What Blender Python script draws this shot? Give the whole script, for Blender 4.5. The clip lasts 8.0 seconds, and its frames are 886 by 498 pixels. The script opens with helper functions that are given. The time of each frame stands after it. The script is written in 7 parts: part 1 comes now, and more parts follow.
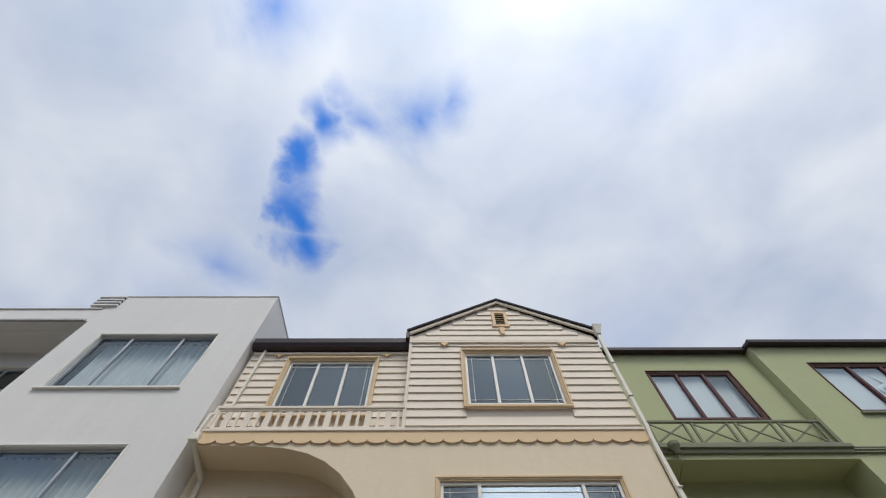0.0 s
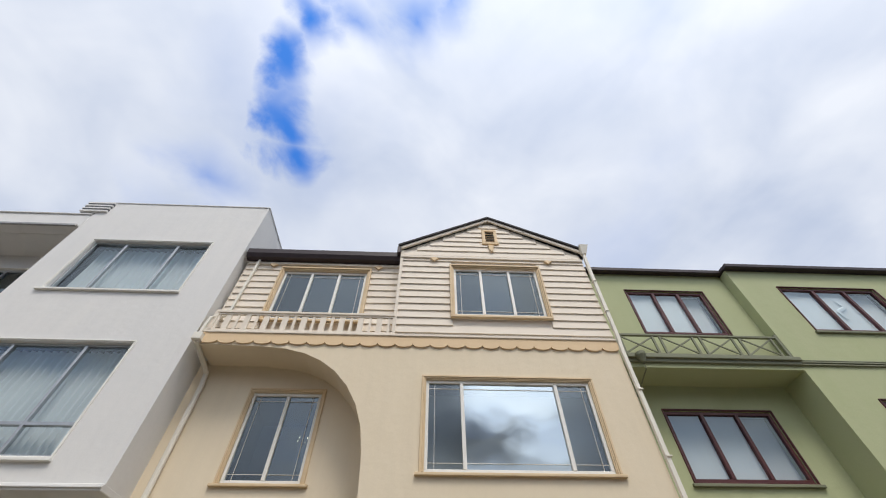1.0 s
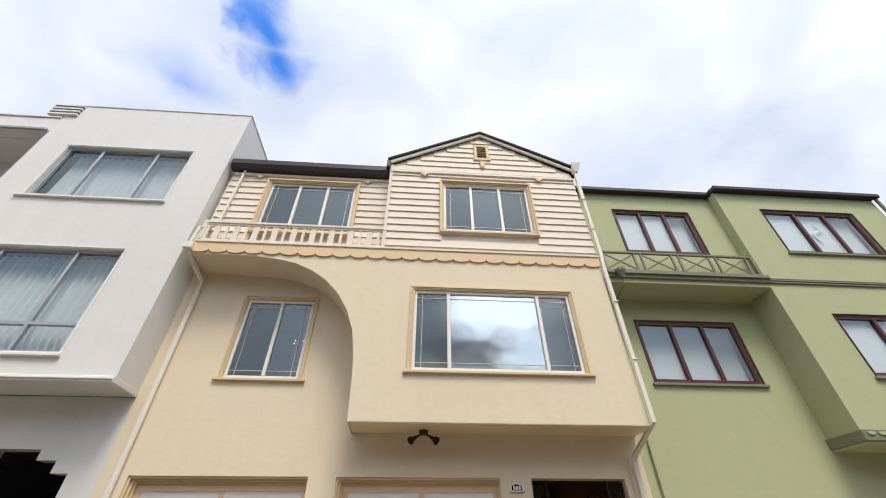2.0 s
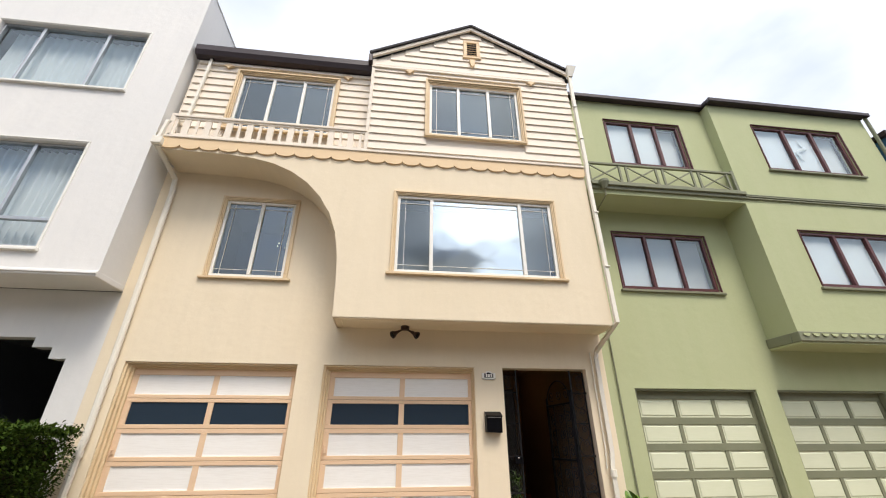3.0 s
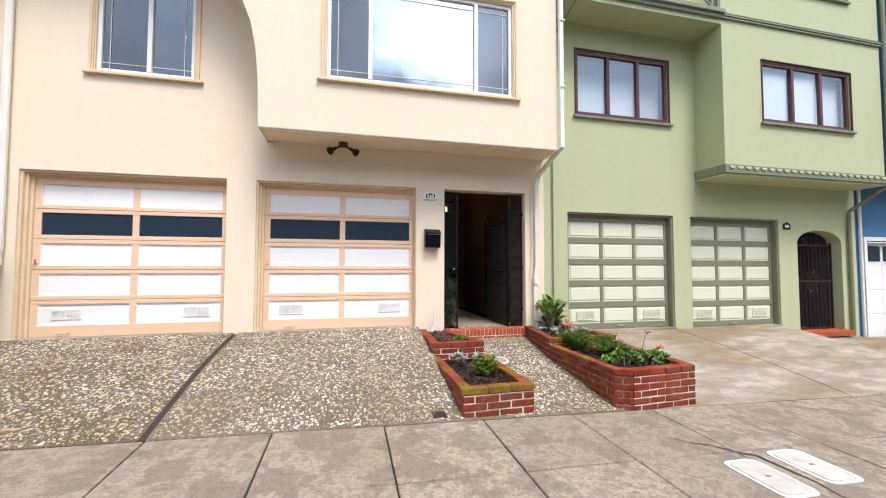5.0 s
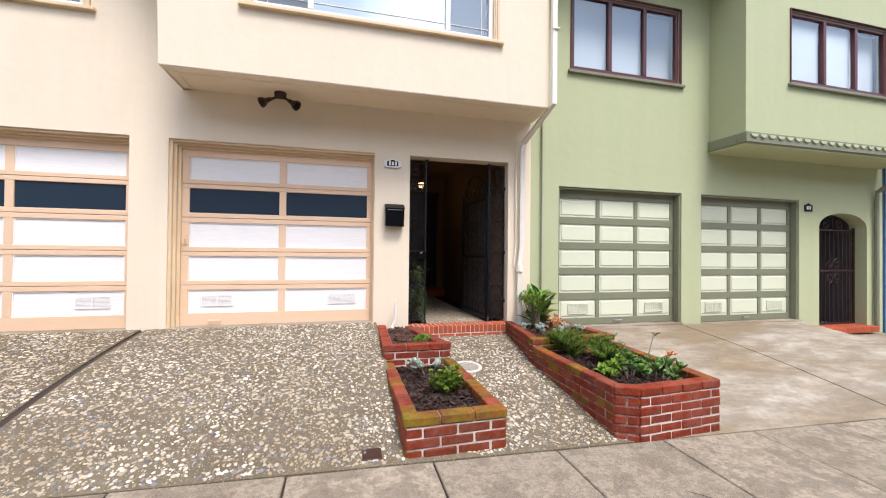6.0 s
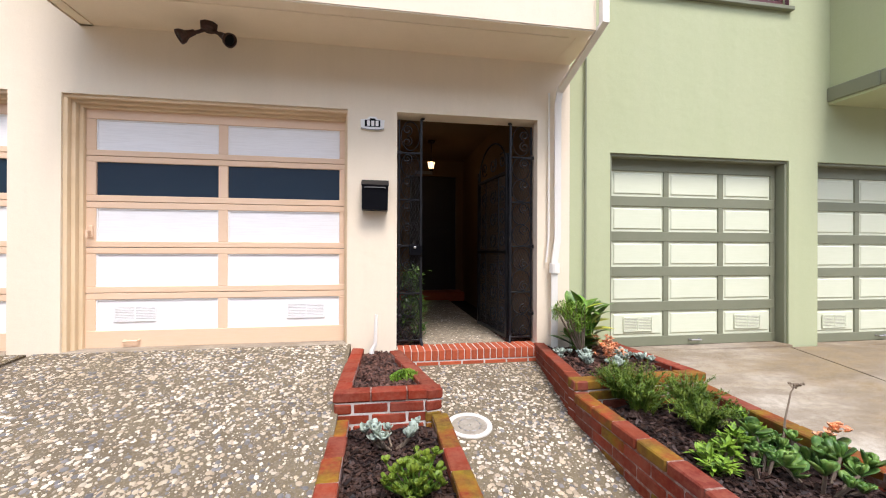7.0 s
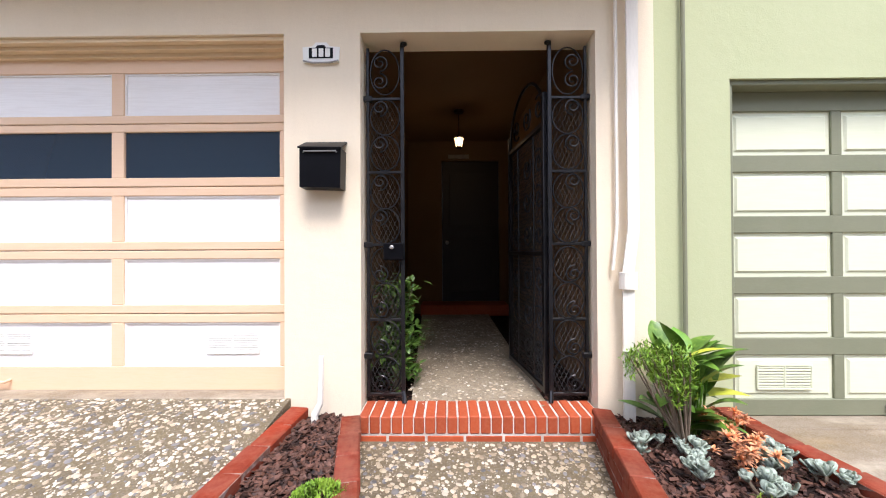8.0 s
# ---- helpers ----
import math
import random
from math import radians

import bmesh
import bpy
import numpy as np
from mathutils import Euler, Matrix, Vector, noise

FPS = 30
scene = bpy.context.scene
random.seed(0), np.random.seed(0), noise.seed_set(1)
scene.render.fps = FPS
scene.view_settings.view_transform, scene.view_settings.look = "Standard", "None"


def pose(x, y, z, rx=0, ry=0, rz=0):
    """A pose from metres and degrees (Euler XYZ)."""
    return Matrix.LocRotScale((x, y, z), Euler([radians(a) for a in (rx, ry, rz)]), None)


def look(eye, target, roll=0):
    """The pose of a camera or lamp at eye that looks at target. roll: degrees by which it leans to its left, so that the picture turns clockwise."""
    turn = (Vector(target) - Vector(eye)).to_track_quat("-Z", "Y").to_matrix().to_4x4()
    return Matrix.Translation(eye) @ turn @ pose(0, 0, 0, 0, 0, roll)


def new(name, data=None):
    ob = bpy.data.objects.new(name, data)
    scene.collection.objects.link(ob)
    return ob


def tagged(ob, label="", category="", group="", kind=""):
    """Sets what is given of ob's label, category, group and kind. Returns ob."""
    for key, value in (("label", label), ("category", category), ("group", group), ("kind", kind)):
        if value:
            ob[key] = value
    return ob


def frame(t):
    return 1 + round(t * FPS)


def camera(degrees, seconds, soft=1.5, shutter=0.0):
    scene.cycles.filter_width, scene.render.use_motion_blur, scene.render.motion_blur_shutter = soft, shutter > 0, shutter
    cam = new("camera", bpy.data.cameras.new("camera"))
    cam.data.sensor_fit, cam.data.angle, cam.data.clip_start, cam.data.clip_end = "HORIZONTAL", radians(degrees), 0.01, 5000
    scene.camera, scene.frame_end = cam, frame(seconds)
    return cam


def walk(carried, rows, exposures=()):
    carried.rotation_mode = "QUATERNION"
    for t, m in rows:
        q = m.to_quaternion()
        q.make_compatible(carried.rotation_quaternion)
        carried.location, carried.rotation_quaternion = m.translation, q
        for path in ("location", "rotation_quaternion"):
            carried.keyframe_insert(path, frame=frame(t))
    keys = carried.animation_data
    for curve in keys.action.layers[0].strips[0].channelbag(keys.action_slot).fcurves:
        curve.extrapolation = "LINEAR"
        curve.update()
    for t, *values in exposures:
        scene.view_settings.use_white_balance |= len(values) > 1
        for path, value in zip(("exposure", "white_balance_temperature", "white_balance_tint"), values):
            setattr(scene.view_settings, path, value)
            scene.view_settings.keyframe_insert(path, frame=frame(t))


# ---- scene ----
cam = camera(96.6, 8.0, soft=1.1)
PATH = [
    (0, (-1.734, -6.159, 1.331), (-1.713, -5.225, 3.1), -1.1),
    (0.5, (-1.715, -6.151, 1.316), (-1.679, -5.041, 2.979), -0.8),
    (1, (-1.696, -6.15, 1.295), (-1.636, -4.874, 2.834), -0.4),
    (1.5, (-1.682, -6.136, 1.268), (-1.596, -4.714, 2.671), -0.3),
    (2.8, (-1.643, -6.034, 1.133), (-1.449, -4.293, 2.098), -0.3),
    (3, (-1.644, -6.027, 1.123), (-1.425, -4.247, 2.006), -0.2),
    (3.3, (-1.647, -6.019, 1.105), (-1.384, -4.187, 1.863), -0.2),
    (3.5, (-1.644, -6.005, 1.096), (-1.361, -4.141, 1.762), -0.1),
    (4, (-1.624, -5.97, 1.054), (-1.281, -4.049, 1.493), -0.1),
    (4.5, (-1.557, -5.921, 1.012), (-1.159, -3.975, 1.244), -0.0),
    (5, (-1.412, -5.796, 0.967), (-0.946, -3.853, 1.058), 0.1),
    (5.2, (-1.325, -5.676, 0.959), (-0.832, -3.739, 1.017), 0.1),
    (6.3, (-0.616, -4.499, 0.925), (-0.123, -2.561, 0.939), 0.8),
    (6.5, (-0.488, -4.244, 0.921), (-0.03, -2.297, 0.925), 0.5),
    (7, (-0.156, -3.559, 0.915), (0.162, -1.585, 0.919), 0.2),
    (7.5, (0.179, -2.906, 0.907), (0.324, -0.911, 0.91), 0.0),
    (8, (0.489, -2.221, 0.905), (0.465, -0.222, 0.921), -0.3),
]
EXPOSURES = [(0, -0.25, 6260, 11), (1, -0.01, 6360, 12), (1.7, 0.20, 6500, 12), (3, 0.56, 6600, 13), (4, 0.74, 6300, 15), (5, 0.88, 5960, 18), (6.5, 0.92, 5970, 19), (8, 1.26, 5880, 20)]
walk(cam, [(t, look(eye, target, roll)) for t, eye, target, roll in PATH], EXPOSURES)

# ---- world, sun and sky ----
SUN_EL, SUN_AZ = 60.0, 166.0
world = bpy.data.worlds.new("overcast_sky")
scene.world = world
world.use_nodes = True


def build_sky():
    nt = world.node_tree
    nt.nodes.clear()
    N, L = nt.nodes.new, nt.links.new
    out, bg = N("ShaderNodeOutputWorld"), N("ShaderNodeBackground")
    L(bg.outputs[0], out.inputs[0])
    sky = N("ShaderNodeTexSky")
    sky.sky_type, sky.sun_disc = "NISHITA", False
    sky.sun_elevation, sky.sun_rotation = radians(SUN_EL), radians(SUN_AZ)
    blue = N("ShaderNodeVectorMath")
    blue.operation = "MULTIPLY"
    L(sky.outputs[0], blue.inputs[0])
    blue.inputs[1].default_value = (0.062, 0.155, 0.275)
    tc, sep = N("ShaderNodeTexCoord"), N("ShaderNodeSeparateXYZ")
    L(tc.outputs["Generated"], sep.inputs[0])

    def math(op, a, b=None, c=None, clamp=False):
        n = N("ShaderNodeMath")
        n.operation, n.use_clamp = op, clamp
        for i, v in enumerate((a, b, c)):
            if v is None:
                continue
            if isinstance(v, (int, float)):
                n.inputs[i].default_value = v
            else:
                L(v, n.inputs[i])
        return n.outputs[0]

    # the cloud layer is a level sheet: direction over height gives the place on it
    up = math("ADD", math("MAXIMUM", sep.outputs[2], 0.0), 0.12)
    u, v = math("DIVIDE", sep.outputs[0], up), math("DIVIDE", sep.outputs[1], up)
    flat = N("ShaderNodeCombineXYZ")
    L(u, flat.inputs[0]), L(v, flat.inputs[1])

    def clouds(scale, detail, rough, distort, shift):
        n = N("ShaderNodeTexNoise")
        n.inputs["Scale"].default_value, n.inputs["Detail"].default_value = scale, detail
        n.inputs["Roughness"].default_value, n.inputs["Distortion"].default_value = rough, distort
        m = N("ShaderNodeVectorMath")
        m.operation = "ADD"
        L(flat.outputs[0], m.inputs[0])
        m.inputs[1].default_value = (shift, shift * 0.7, 0)
        L(m.outputs[0], n.inputs["Vector"])
        return n.outputs[0]

    big, fine, wisp = clouds(1.3, 5, 0.5, 0.15, 3.1), clouds(5.0, 6, 0.55, 0.3, 9.7), clouds(2.6, 4, 0.5, 0.4, 21.3)
    # one gap in the cloud, a bent strip
    du = math("MULTIPLY_ADD", math("SUBTRACT", fine, 0.5), 0.26, u)
    dv = math("MULTIPLY_ADD", math("SUBTRACT", wisp, 0.5), 0.30, v)
    gap = None
    for cu, cv, r, w in GAP:
        a, b = math("SUBTRACT", du, cu), math("SUBTRACT", dv, cv)
        d = math("SQRT", math("ADD", math("MULTIPLY", a, a), math("MULTIPLY", b, b)))
        g = math("MULTIPLY", math("SUBTRACT", 1.0, math("DIVIDE", d, r), clamp=True), w)
        gap = g if gap is None else math("MAXIMUM", gap, g)
    edge = math("MULTIPLY_ADD", math("SUBTRACT", fine, 0.5), 0.9, math("MULTIPLY", gap, 2.2))
    hole = N("ShaderNodeMapRange")
    hole.interpolation_type = "SMOOTHSTEP"
    L(edge, hole.inputs["Value"])
    hole.inputs["From Min"].default_value, hole.inputs["From Max"].default_value = 0.10, 2.05
    thin = math("MULTIPLY", math("SUBTRACT", big, 0.53, clamp=True), 1.2, clamp=True)
    opening = math("MAXIMUM", hole.outputs[0], thin)
    shade = N("ShaderNodeValToRGB")
    cr = shade.color_ramp
    cr.elements[0].position, cr.elements[0].color = 0.30, (0.55, 0.63, 0.78, 1)
    cr.elements[1].position, cr.elements[1].color = 0.68, (0.85, 0.895, 0.96, 1)
    L(math("MULTIPLY_ADD", fine, 0.22, math("MULTIPLY", wisp, 0.78)), shade.inputs[0])
    # the cloud is brighter towards the hidden sun
    az, el = radians(SUN_AZ), radians(SUN_EL)
    to_sun = N("ShaderNodeVectorMath")
    to_sun.operation = "DOT_PRODUCT"
    L(tc.outputs["Generated"], to_sun.inputs[0])
    to_sun.inputs[1].default_value = (math_sin(az) * math_cos(el), math_cos(az) * math_cos(el), math_sin(el))
    glow = math("MULTIPLY", math("POWER", math("MULTIPLY_ADD", to_sun.outputs["Value"], 0.5, 0.5), 9.0), CLOUD_GLOW)
    warm = N("ShaderNodeCombineXYZ")
    for k, tone in enumerate((1.0, 0.945, 0.83)):
        L(math("MULTIPLY_ADD", glow, tone, CLOUD), warm.inputs[k])
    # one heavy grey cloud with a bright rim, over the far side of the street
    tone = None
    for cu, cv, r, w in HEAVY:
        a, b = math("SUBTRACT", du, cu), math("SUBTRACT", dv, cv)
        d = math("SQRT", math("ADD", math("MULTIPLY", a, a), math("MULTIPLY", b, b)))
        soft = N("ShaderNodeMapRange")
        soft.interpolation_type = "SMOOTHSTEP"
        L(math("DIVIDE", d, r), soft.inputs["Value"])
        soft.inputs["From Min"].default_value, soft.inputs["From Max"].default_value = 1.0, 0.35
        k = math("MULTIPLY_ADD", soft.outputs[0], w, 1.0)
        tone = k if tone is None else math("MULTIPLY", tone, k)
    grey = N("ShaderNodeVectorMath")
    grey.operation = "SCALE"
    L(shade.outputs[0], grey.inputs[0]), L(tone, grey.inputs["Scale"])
    lit = N("ShaderNodeVectorMath")
    lit.operation = "MULTIPLY"
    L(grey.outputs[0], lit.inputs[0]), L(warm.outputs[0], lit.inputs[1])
    mix = N("ShaderNodeMix")
    mix.data_type = "RGBA"
    L(opening, mix.inputs["Factor"])
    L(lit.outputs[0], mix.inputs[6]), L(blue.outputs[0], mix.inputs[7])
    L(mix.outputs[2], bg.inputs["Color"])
    bg.inputs["Strength"].default_value = 1.0


from math import sin as math_sin, cos as math_cos
CLOUD, CLOUD_GLOW = 0.92, 1.0
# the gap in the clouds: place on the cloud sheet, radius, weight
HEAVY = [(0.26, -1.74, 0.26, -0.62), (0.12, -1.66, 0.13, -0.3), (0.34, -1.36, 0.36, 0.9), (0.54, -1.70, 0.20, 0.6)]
GAP = [(-0.352, 0.42, 0.105, 1.0), (-0.335, 0.345, 0.10, 1.0), (-0.305, 0.265, 0.095, 1.0), (-0.235, 0.20, 0.10, 0.9), (-0.15, 0.16, 0.10, 0.6), (-0.05, 0.13, 0.13, 0.7), (0.02, 0.11, 0.10, 0.6), (-0.30, -0.05, 0.16, 0.62), (-0.56, 0.51, 0.19, 0.55), (-0.72, 0.62, 0.2, 0.35)]
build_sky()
sun = new("sun", bpy.data.lights.new("sun", "SUN"))
sun.data.energy, sun.data.angle, sun.data.color = 2.15, radians(20), (1.0, 0.93, 0.82)
sun.matrix_world = look((0, 0, 0), (-math.sin(radians(SUN_AZ)) * math.cos(radians(SUN_EL)), -math.cos(radians(SUN_AZ)) * math.cos(radians(SUN_EL)), -math.sin(radians(SUN_EL))))


# ---- materials ----
def material(name, color, rough=0.8, spots=(), grain=(), bump=(), vary=0.0, metallic=0.0, spec=0.5, island=0.0, edge=(0.44, 0.62)):
    """Principled paint. spots and grain: (scale, amount, colour) layers of noise; bump: (scale, strength, depth) layers; vary: by object; island: by loose piece; edge: how sharply a layer sets in."""
    m = bpy.data.materials.new(name)
    m.use_nodes = True
    nt = m.node_tree
    N, L = nt.nodes.new, nt.links.new
    p = nt.nodes["Principled BSDF"]
    p.inputs["Roughness"].default_value, p.inputs["Metallic"].default_value = rough, metallic
    p.inputs["Specular IOR Level"].default_value = spec
    geo = N("ShaderNodeNewGeometry")
    col = N("ShaderNodeRGB")
    col.outputs[0].default_value = (*color, 1)
    cur = col.outputs[0]
    if vary or island:
        hs = N("ShaderNodeHueSaturation")
        L(cur, hs.inputs["Color"])
        mr = N("ShaderNodeMapRange")
        a = vary or island
        mr.inputs["To Min"].default_value, mr.inputs["To Max"].default_value = 1 - a, 1 + a
        if vary:
            L(N("ShaderNodeObjectInfo").outputs["Random"], mr.inputs["Value"])
        else:
            L(geo.outputs["Random Per Island"], mr.inputs["Value"])
        L(mr.outputs[0], hs.inputs["Value"])
        cur = hs.outputs[0]
    for scale, amount, c, *rest in (*spots, *grain):
        n = N("ShaderNodeTexNoise")
        n.inputs["Scale"].default_value, n.inputs["Detail"].default_value = scale, 9
        n.inputs["Roughness"].default_value = 0.64
        if rest:
            mp = N("ShaderNodeMapping")
            L(geo.outputs["Position"], mp.inputs["Vector"])
            mp.inputs["Scale"].default_value = rest[0]
            L(mp.outputs[0], n.inputs["Vector"])
        else:
            L(geo.outputs["Position"], n.inputs["Vector"])
        r = N("ShaderNodeMapRange")
        L(n.outputs[0], r.inputs["Value"])
        r.inputs["From Min"].default_value, r.inputs["From Max"].default_value = edge
        r.inputs["To Max"].default_value = amount
        mx = N("ShaderNodeMix")
        mx.data_type = "RGBA"
        L(r.outputs[0], mx.inputs["Factor"]), L(cur, mx.inputs[6])
        mx.inputs[7].default_value = (*c, 1)
        cur = mx.outputs[2]
    L(cur, p.inputs["Base Color"])
    nrm = None
    for scale, strength, depth in bump:
        n = N("ShaderNodeTexNoise")
        n.inputs["Scale"].default_value, n.inputs["Detail"].default_value = scale, 5
        L(geo.outputs["Position"], n.inputs["Vector"])
        b = N("ShaderNodeBump")
        b.inputs["Strength"].default_value, b.inputs["Distance"].default_value = strength, depth
        L(n.outputs[0], b.inputs["Height"])
        if nrm:
            L(nrm, b.inputs["Normal"])
        nrm = b.outputs[0]
    if nrm:
        L(nrm, p.inputs["Normal"])
    return m


def glass_material(name, tint, ior, rough=0.0):
    m = bpy.data.materials.new(name)
    m.use_nodes = True
    nt = m.node_tree
    nt.nodes.clear()
    N, L = nt.nodes.new, nt.links.new
    out, mix = N("ShaderNodeOutputMaterial"), N("ShaderNodeMixShader")
    tr, gl, fr = N("ShaderNodeBsdfTransparent"), N("ShaderNodeBsdfGlossy"), N("ShaderNodeFresnel")
    tr.inputs[0].default_value, gl.inputs["Roughness"].default_value = (*tint, 1), rough
    gl.inputs[0].default_value = (0.84, 0.95, 1.0, 1)
    fr.inputs["IOR"].default_value = ior
    tcn, wav, bmp = N("ShaderNodeNewGeometry"), N("ShaderNodeTexNoise"), N("ShaderNodeBump")
    wav.inputs["Scale"].default_value, wav.inputs["Detail"].default_value = 1.6, 1
    L(tcn.outputs["Position"], wav.inputs["Vector"]), L(wav.outputs[0], bmp.inputs["Height"])
    bmp.inputs["Strength"].default_value, bmp.inputs["Distance"].default_value = 0.12, 0.05
    L(bmp.outputs[0], gl.inputs["Normal"])
    L(fr.outputs[0], mix.inputs[0]), L(tr.outputs[0], mix.inputs[1]), L(gl.outputs[0], mix.inputs[2])
    L(mix.outputs[0], out.inputs[0])
    return m


def glow_material(name, color, strength):
    m = bpy.data.materials.new(name)
    m.use_nodes = True
    p = m.node_tree.nodes["Principled BSDF"]
    p.inputs["Base Color"].default_value = (*color, 1)
    p.inputs["Emission Color"].default_value, p.inputs["Emission Strength"].default_value = (*color, 1), strength
    return m


STUCCO_BUMP = ((9, 0.12, 0.03), (140, 0.25, 0.004))
cream = material("cream_stucco", (0.77, 0.662, 0.49), 0.9, spots=((0.6, 0.25, (0.72, 0.61, 0.425)), (2.2, 0.18, (0.80, 0.70, 0.53))), grain=((60, 0.12, (0.66, 0.56, 0.40)), (1.6, 0.12, (0.62, 0.54, 0.40), (3, 3, 0.25))), bump=STUCCO_BUMP)
white_stucco = material("white_stucco", (0.74, 0.725, 0.69), 0.9, spots=((0.5, 0.3, (0.63, 0.63, 0.62)), (1.4, 0.18, (0.60, 0.60, 0.59), (2.5, 2.5, 0.2))), grain=((60, 0.1, (0.64, 0.63, 0.62)),), bump=STUCCO_BUMP)
sage = material("sage_green_stucco", (0.44, 0.465, 0.27), 0.88, spots=((0.6, 0.25, (0.40, 0.44, 0.22)), (2.0, 0.12, (0.47, 0.51, 0.29))), grain=((60, 0.12, (0.36, 0.42, 0.22)), (1.3, 0.15, (0.36, 0.41, 0.21), (3, 3, 0.2))), bump=STUCCO_BUMP)
olive = material("dark_sage_paint", (0.195, 0.20, 0.125), 0.6, spots=((3, 0.3, (0.14, 0.16, 0.09)),), grain=((40, 0.2, (0.22, 0.24, 0.15), (1, 1, 6)),), bump=((80, 0.1, 0.003),))
blue_paint = material("blue_stucco", (0.07, 0.19, 0.33), 0.85, spots=((1, 0.3, (0.06, 0.16, 0.28)),), grain=((60, 0.15, (0.1, 0.23, 0.38)),), bump=STUCCO_BUMP)
siding_paint = material("cream_siding_paint", (0.77, 0.685, 0.57), 0.7, spots=((1.5, 0.3, (0.71, 0.63, 0.52)),), grain=((14, 0.25, (0.70, 0.64, 0.52), (0.3, 1, 6)),), bump=((30, 0.1, 0.004),), vary=0.03)
trim_tan = material("tan_trim_paint", (0.70, 0.54, 0.335), 0.65, spots=((3, 0.3, (0.55, 0.40, 0.22)),), grain=((25, 0.2, (0.66, 0.50, 0.28), (4, 4, 0.4)),), bump=((60, 0.12, 0.003),))
door_tan = material("peach_tan_door_paint", (0.73, 0.52, 0.345), 0.6, spots=((3, 0.25, (0.72, 0.51, 0.30)),), grain=((30, 0.22, (0.66, 0.46, 0.26), (0.4, 4, 4)),), bump=((60, 0.15, 0.003),))
scallop_paint = material("peach_scallop_paint", (0.74, 0.55, 0.33), 0.7, spots=((2, 0.3, (0.68, 0.49, 0.28)),), bump=((60, 0.1, 0.003),))
panel_white = material("white_wood_panel", (0.83, 0.81, 0.77), 0.6, spots=((2, 0.2, (0.77, 0.75, 0.70)),), grain=((22, 0.35, (0.70, 0.67, 0.62), (0.25, 5, 5)),), bump=((40, 0.12, 0.003),))
panel_green = material("pale_green_panel", (0.66, 0.68, 0.50), 0.6, spots=((2, 0.25, (0.60, 0.625, 0.45)),), grain=((22, 0.2, (0.55, 0.60, 0.38), (0.3, 4, 4)),), bump=((40, 0.1, 0.003),))
vinyl = material("white_vinyl", (0.80, 0.78, 0.72), 0.45, spots=((4, 0.15, (0.72, 0.70, 0.64)),))
off_white = material("off_white_paint", (0.80, 0.76, 0.66), 0.6, spots=((2, 0.3, (0.70, 0.66, 0.56)),), grain=((30, 0.2, (0.62, 0.58, 0.48), (4, 4, 0.5)),), bump=((50, 0.1, 0.003),))
maroon = material("dark_red_frame", (0.085, 0.018, 0.018), 0.4, spots=((4, 0.3, (0.11, 0.03, 0.025)),))
aluminium = material("grey_aluminium", (0.45, 0.47, 0.49), 0.4, metallic=0.7, spots=((6, 0.3, (0.36, 0.38, 0.40)),))
gutter_dark = material("dark_brown_gutter", (0.022, 0.010, 0.012), 0.5, spots=((2, 0.3, (0.04, 0.02, 0.02)),))
shingle = material("dark_shingle", (0.035, 0.033, 0.035), 0.9, spots=((4, 0.4, (0.06, 0.055, 0.05)),), bump=((40, 0.5, 0.01),))
iron = material("black_wrought_iron", (0.004, 0.004, 0.005), 0.35, spec=0.45, spots=((12, 0.3, (0.025, 0.022, 0.02)),), metallic=0.0, bump=((90, 0.2, 0.002),))
black_paint = material("black_enamel", (0.002, 0.002, 0.003), 0.4, spec=0.12, spots=((8, 0.2, (0.006, 0.006, 0.008)),))
bronze = material("rusty_brown_metal", (0.045, 0.022, 0.016), 0.5, metallic=0.4, spots=((20, 0.4, (0.09, 0.035, 0.02)),))
steel = material("dull_steel", (0.40, 0.39, 0.37), 0.45, metallic=0.8, spots=((15, 0.5, (0.24, 0.22, 0.20)),))
# dark grey puts the shade of unlit rooms and gaps into the colour
room_dark = material("room_and_gap_shade", (0.10, 0.10, 0.11), 0.9, spots=((1, 0.3, (0.07, 0.07, 0.08)),))
hall_wall = material("ochre_hall_wall", (0.22, 0.125, 0.05), 0.85, spots=((1, 0.3, (0.17, 0.095, 0.038)),), bump=STUCCO_BUMP)
dark_door = material("dark_stained_door", (0.018, 0.012, 0.009), 0.5, grain=((20, 0.4, (0.03, 0.02, 0.012), (6, 6, 0.4)),))
curtain_cloth = material("sheer_white_curtain", (0.70, 0.74, 0.76), 0.95, spots=((2, 0.2, (0.60, 0.65, 0.68)),))
shade_cloth = material("white_roller_shade", (0.80, 0.82, 0.84), 0.9, spots=((1.2, 0.25, (0.70, 0.74, 0.78)),))
grey_door_glass = material("dark_tinted_panel", (0.016, 0.030, 0.048), 0.05, spec=0.9)
glass = glass_material("window_glass", (0.46, 0.64, 0.76), 2.3)
picture_glass = glass_material("coated_picture_glass", (0.40, 0.50, 0.58), 4.6)
screen_glass = glass_material("screened_glass", (0.40, 0.52, 0.64), 2.1, 0.10)
clear_glass = glass_material("clear_glass", (0.86, 0.92, 0.94), 1.95)
brick_red = material("red_brick", (0.20, 0.023, 0.006), 0.8, spec=0.2, vary=0.28, spots=((4, 0.5, (0.11, 0.013, 0.010)), (11, 0.3, (0.25, 0.052, 0.012)), (2.2, 0.35, (0.10, 0.050, 0.025)), (5.5, 0.08, (0.42, 0.32, 0.27))), grain=((45, 0.22, (0.30, 0.10, 0.055)),), bump=((25, 0.3, 0.006), (120, 0.3, 0.002)))
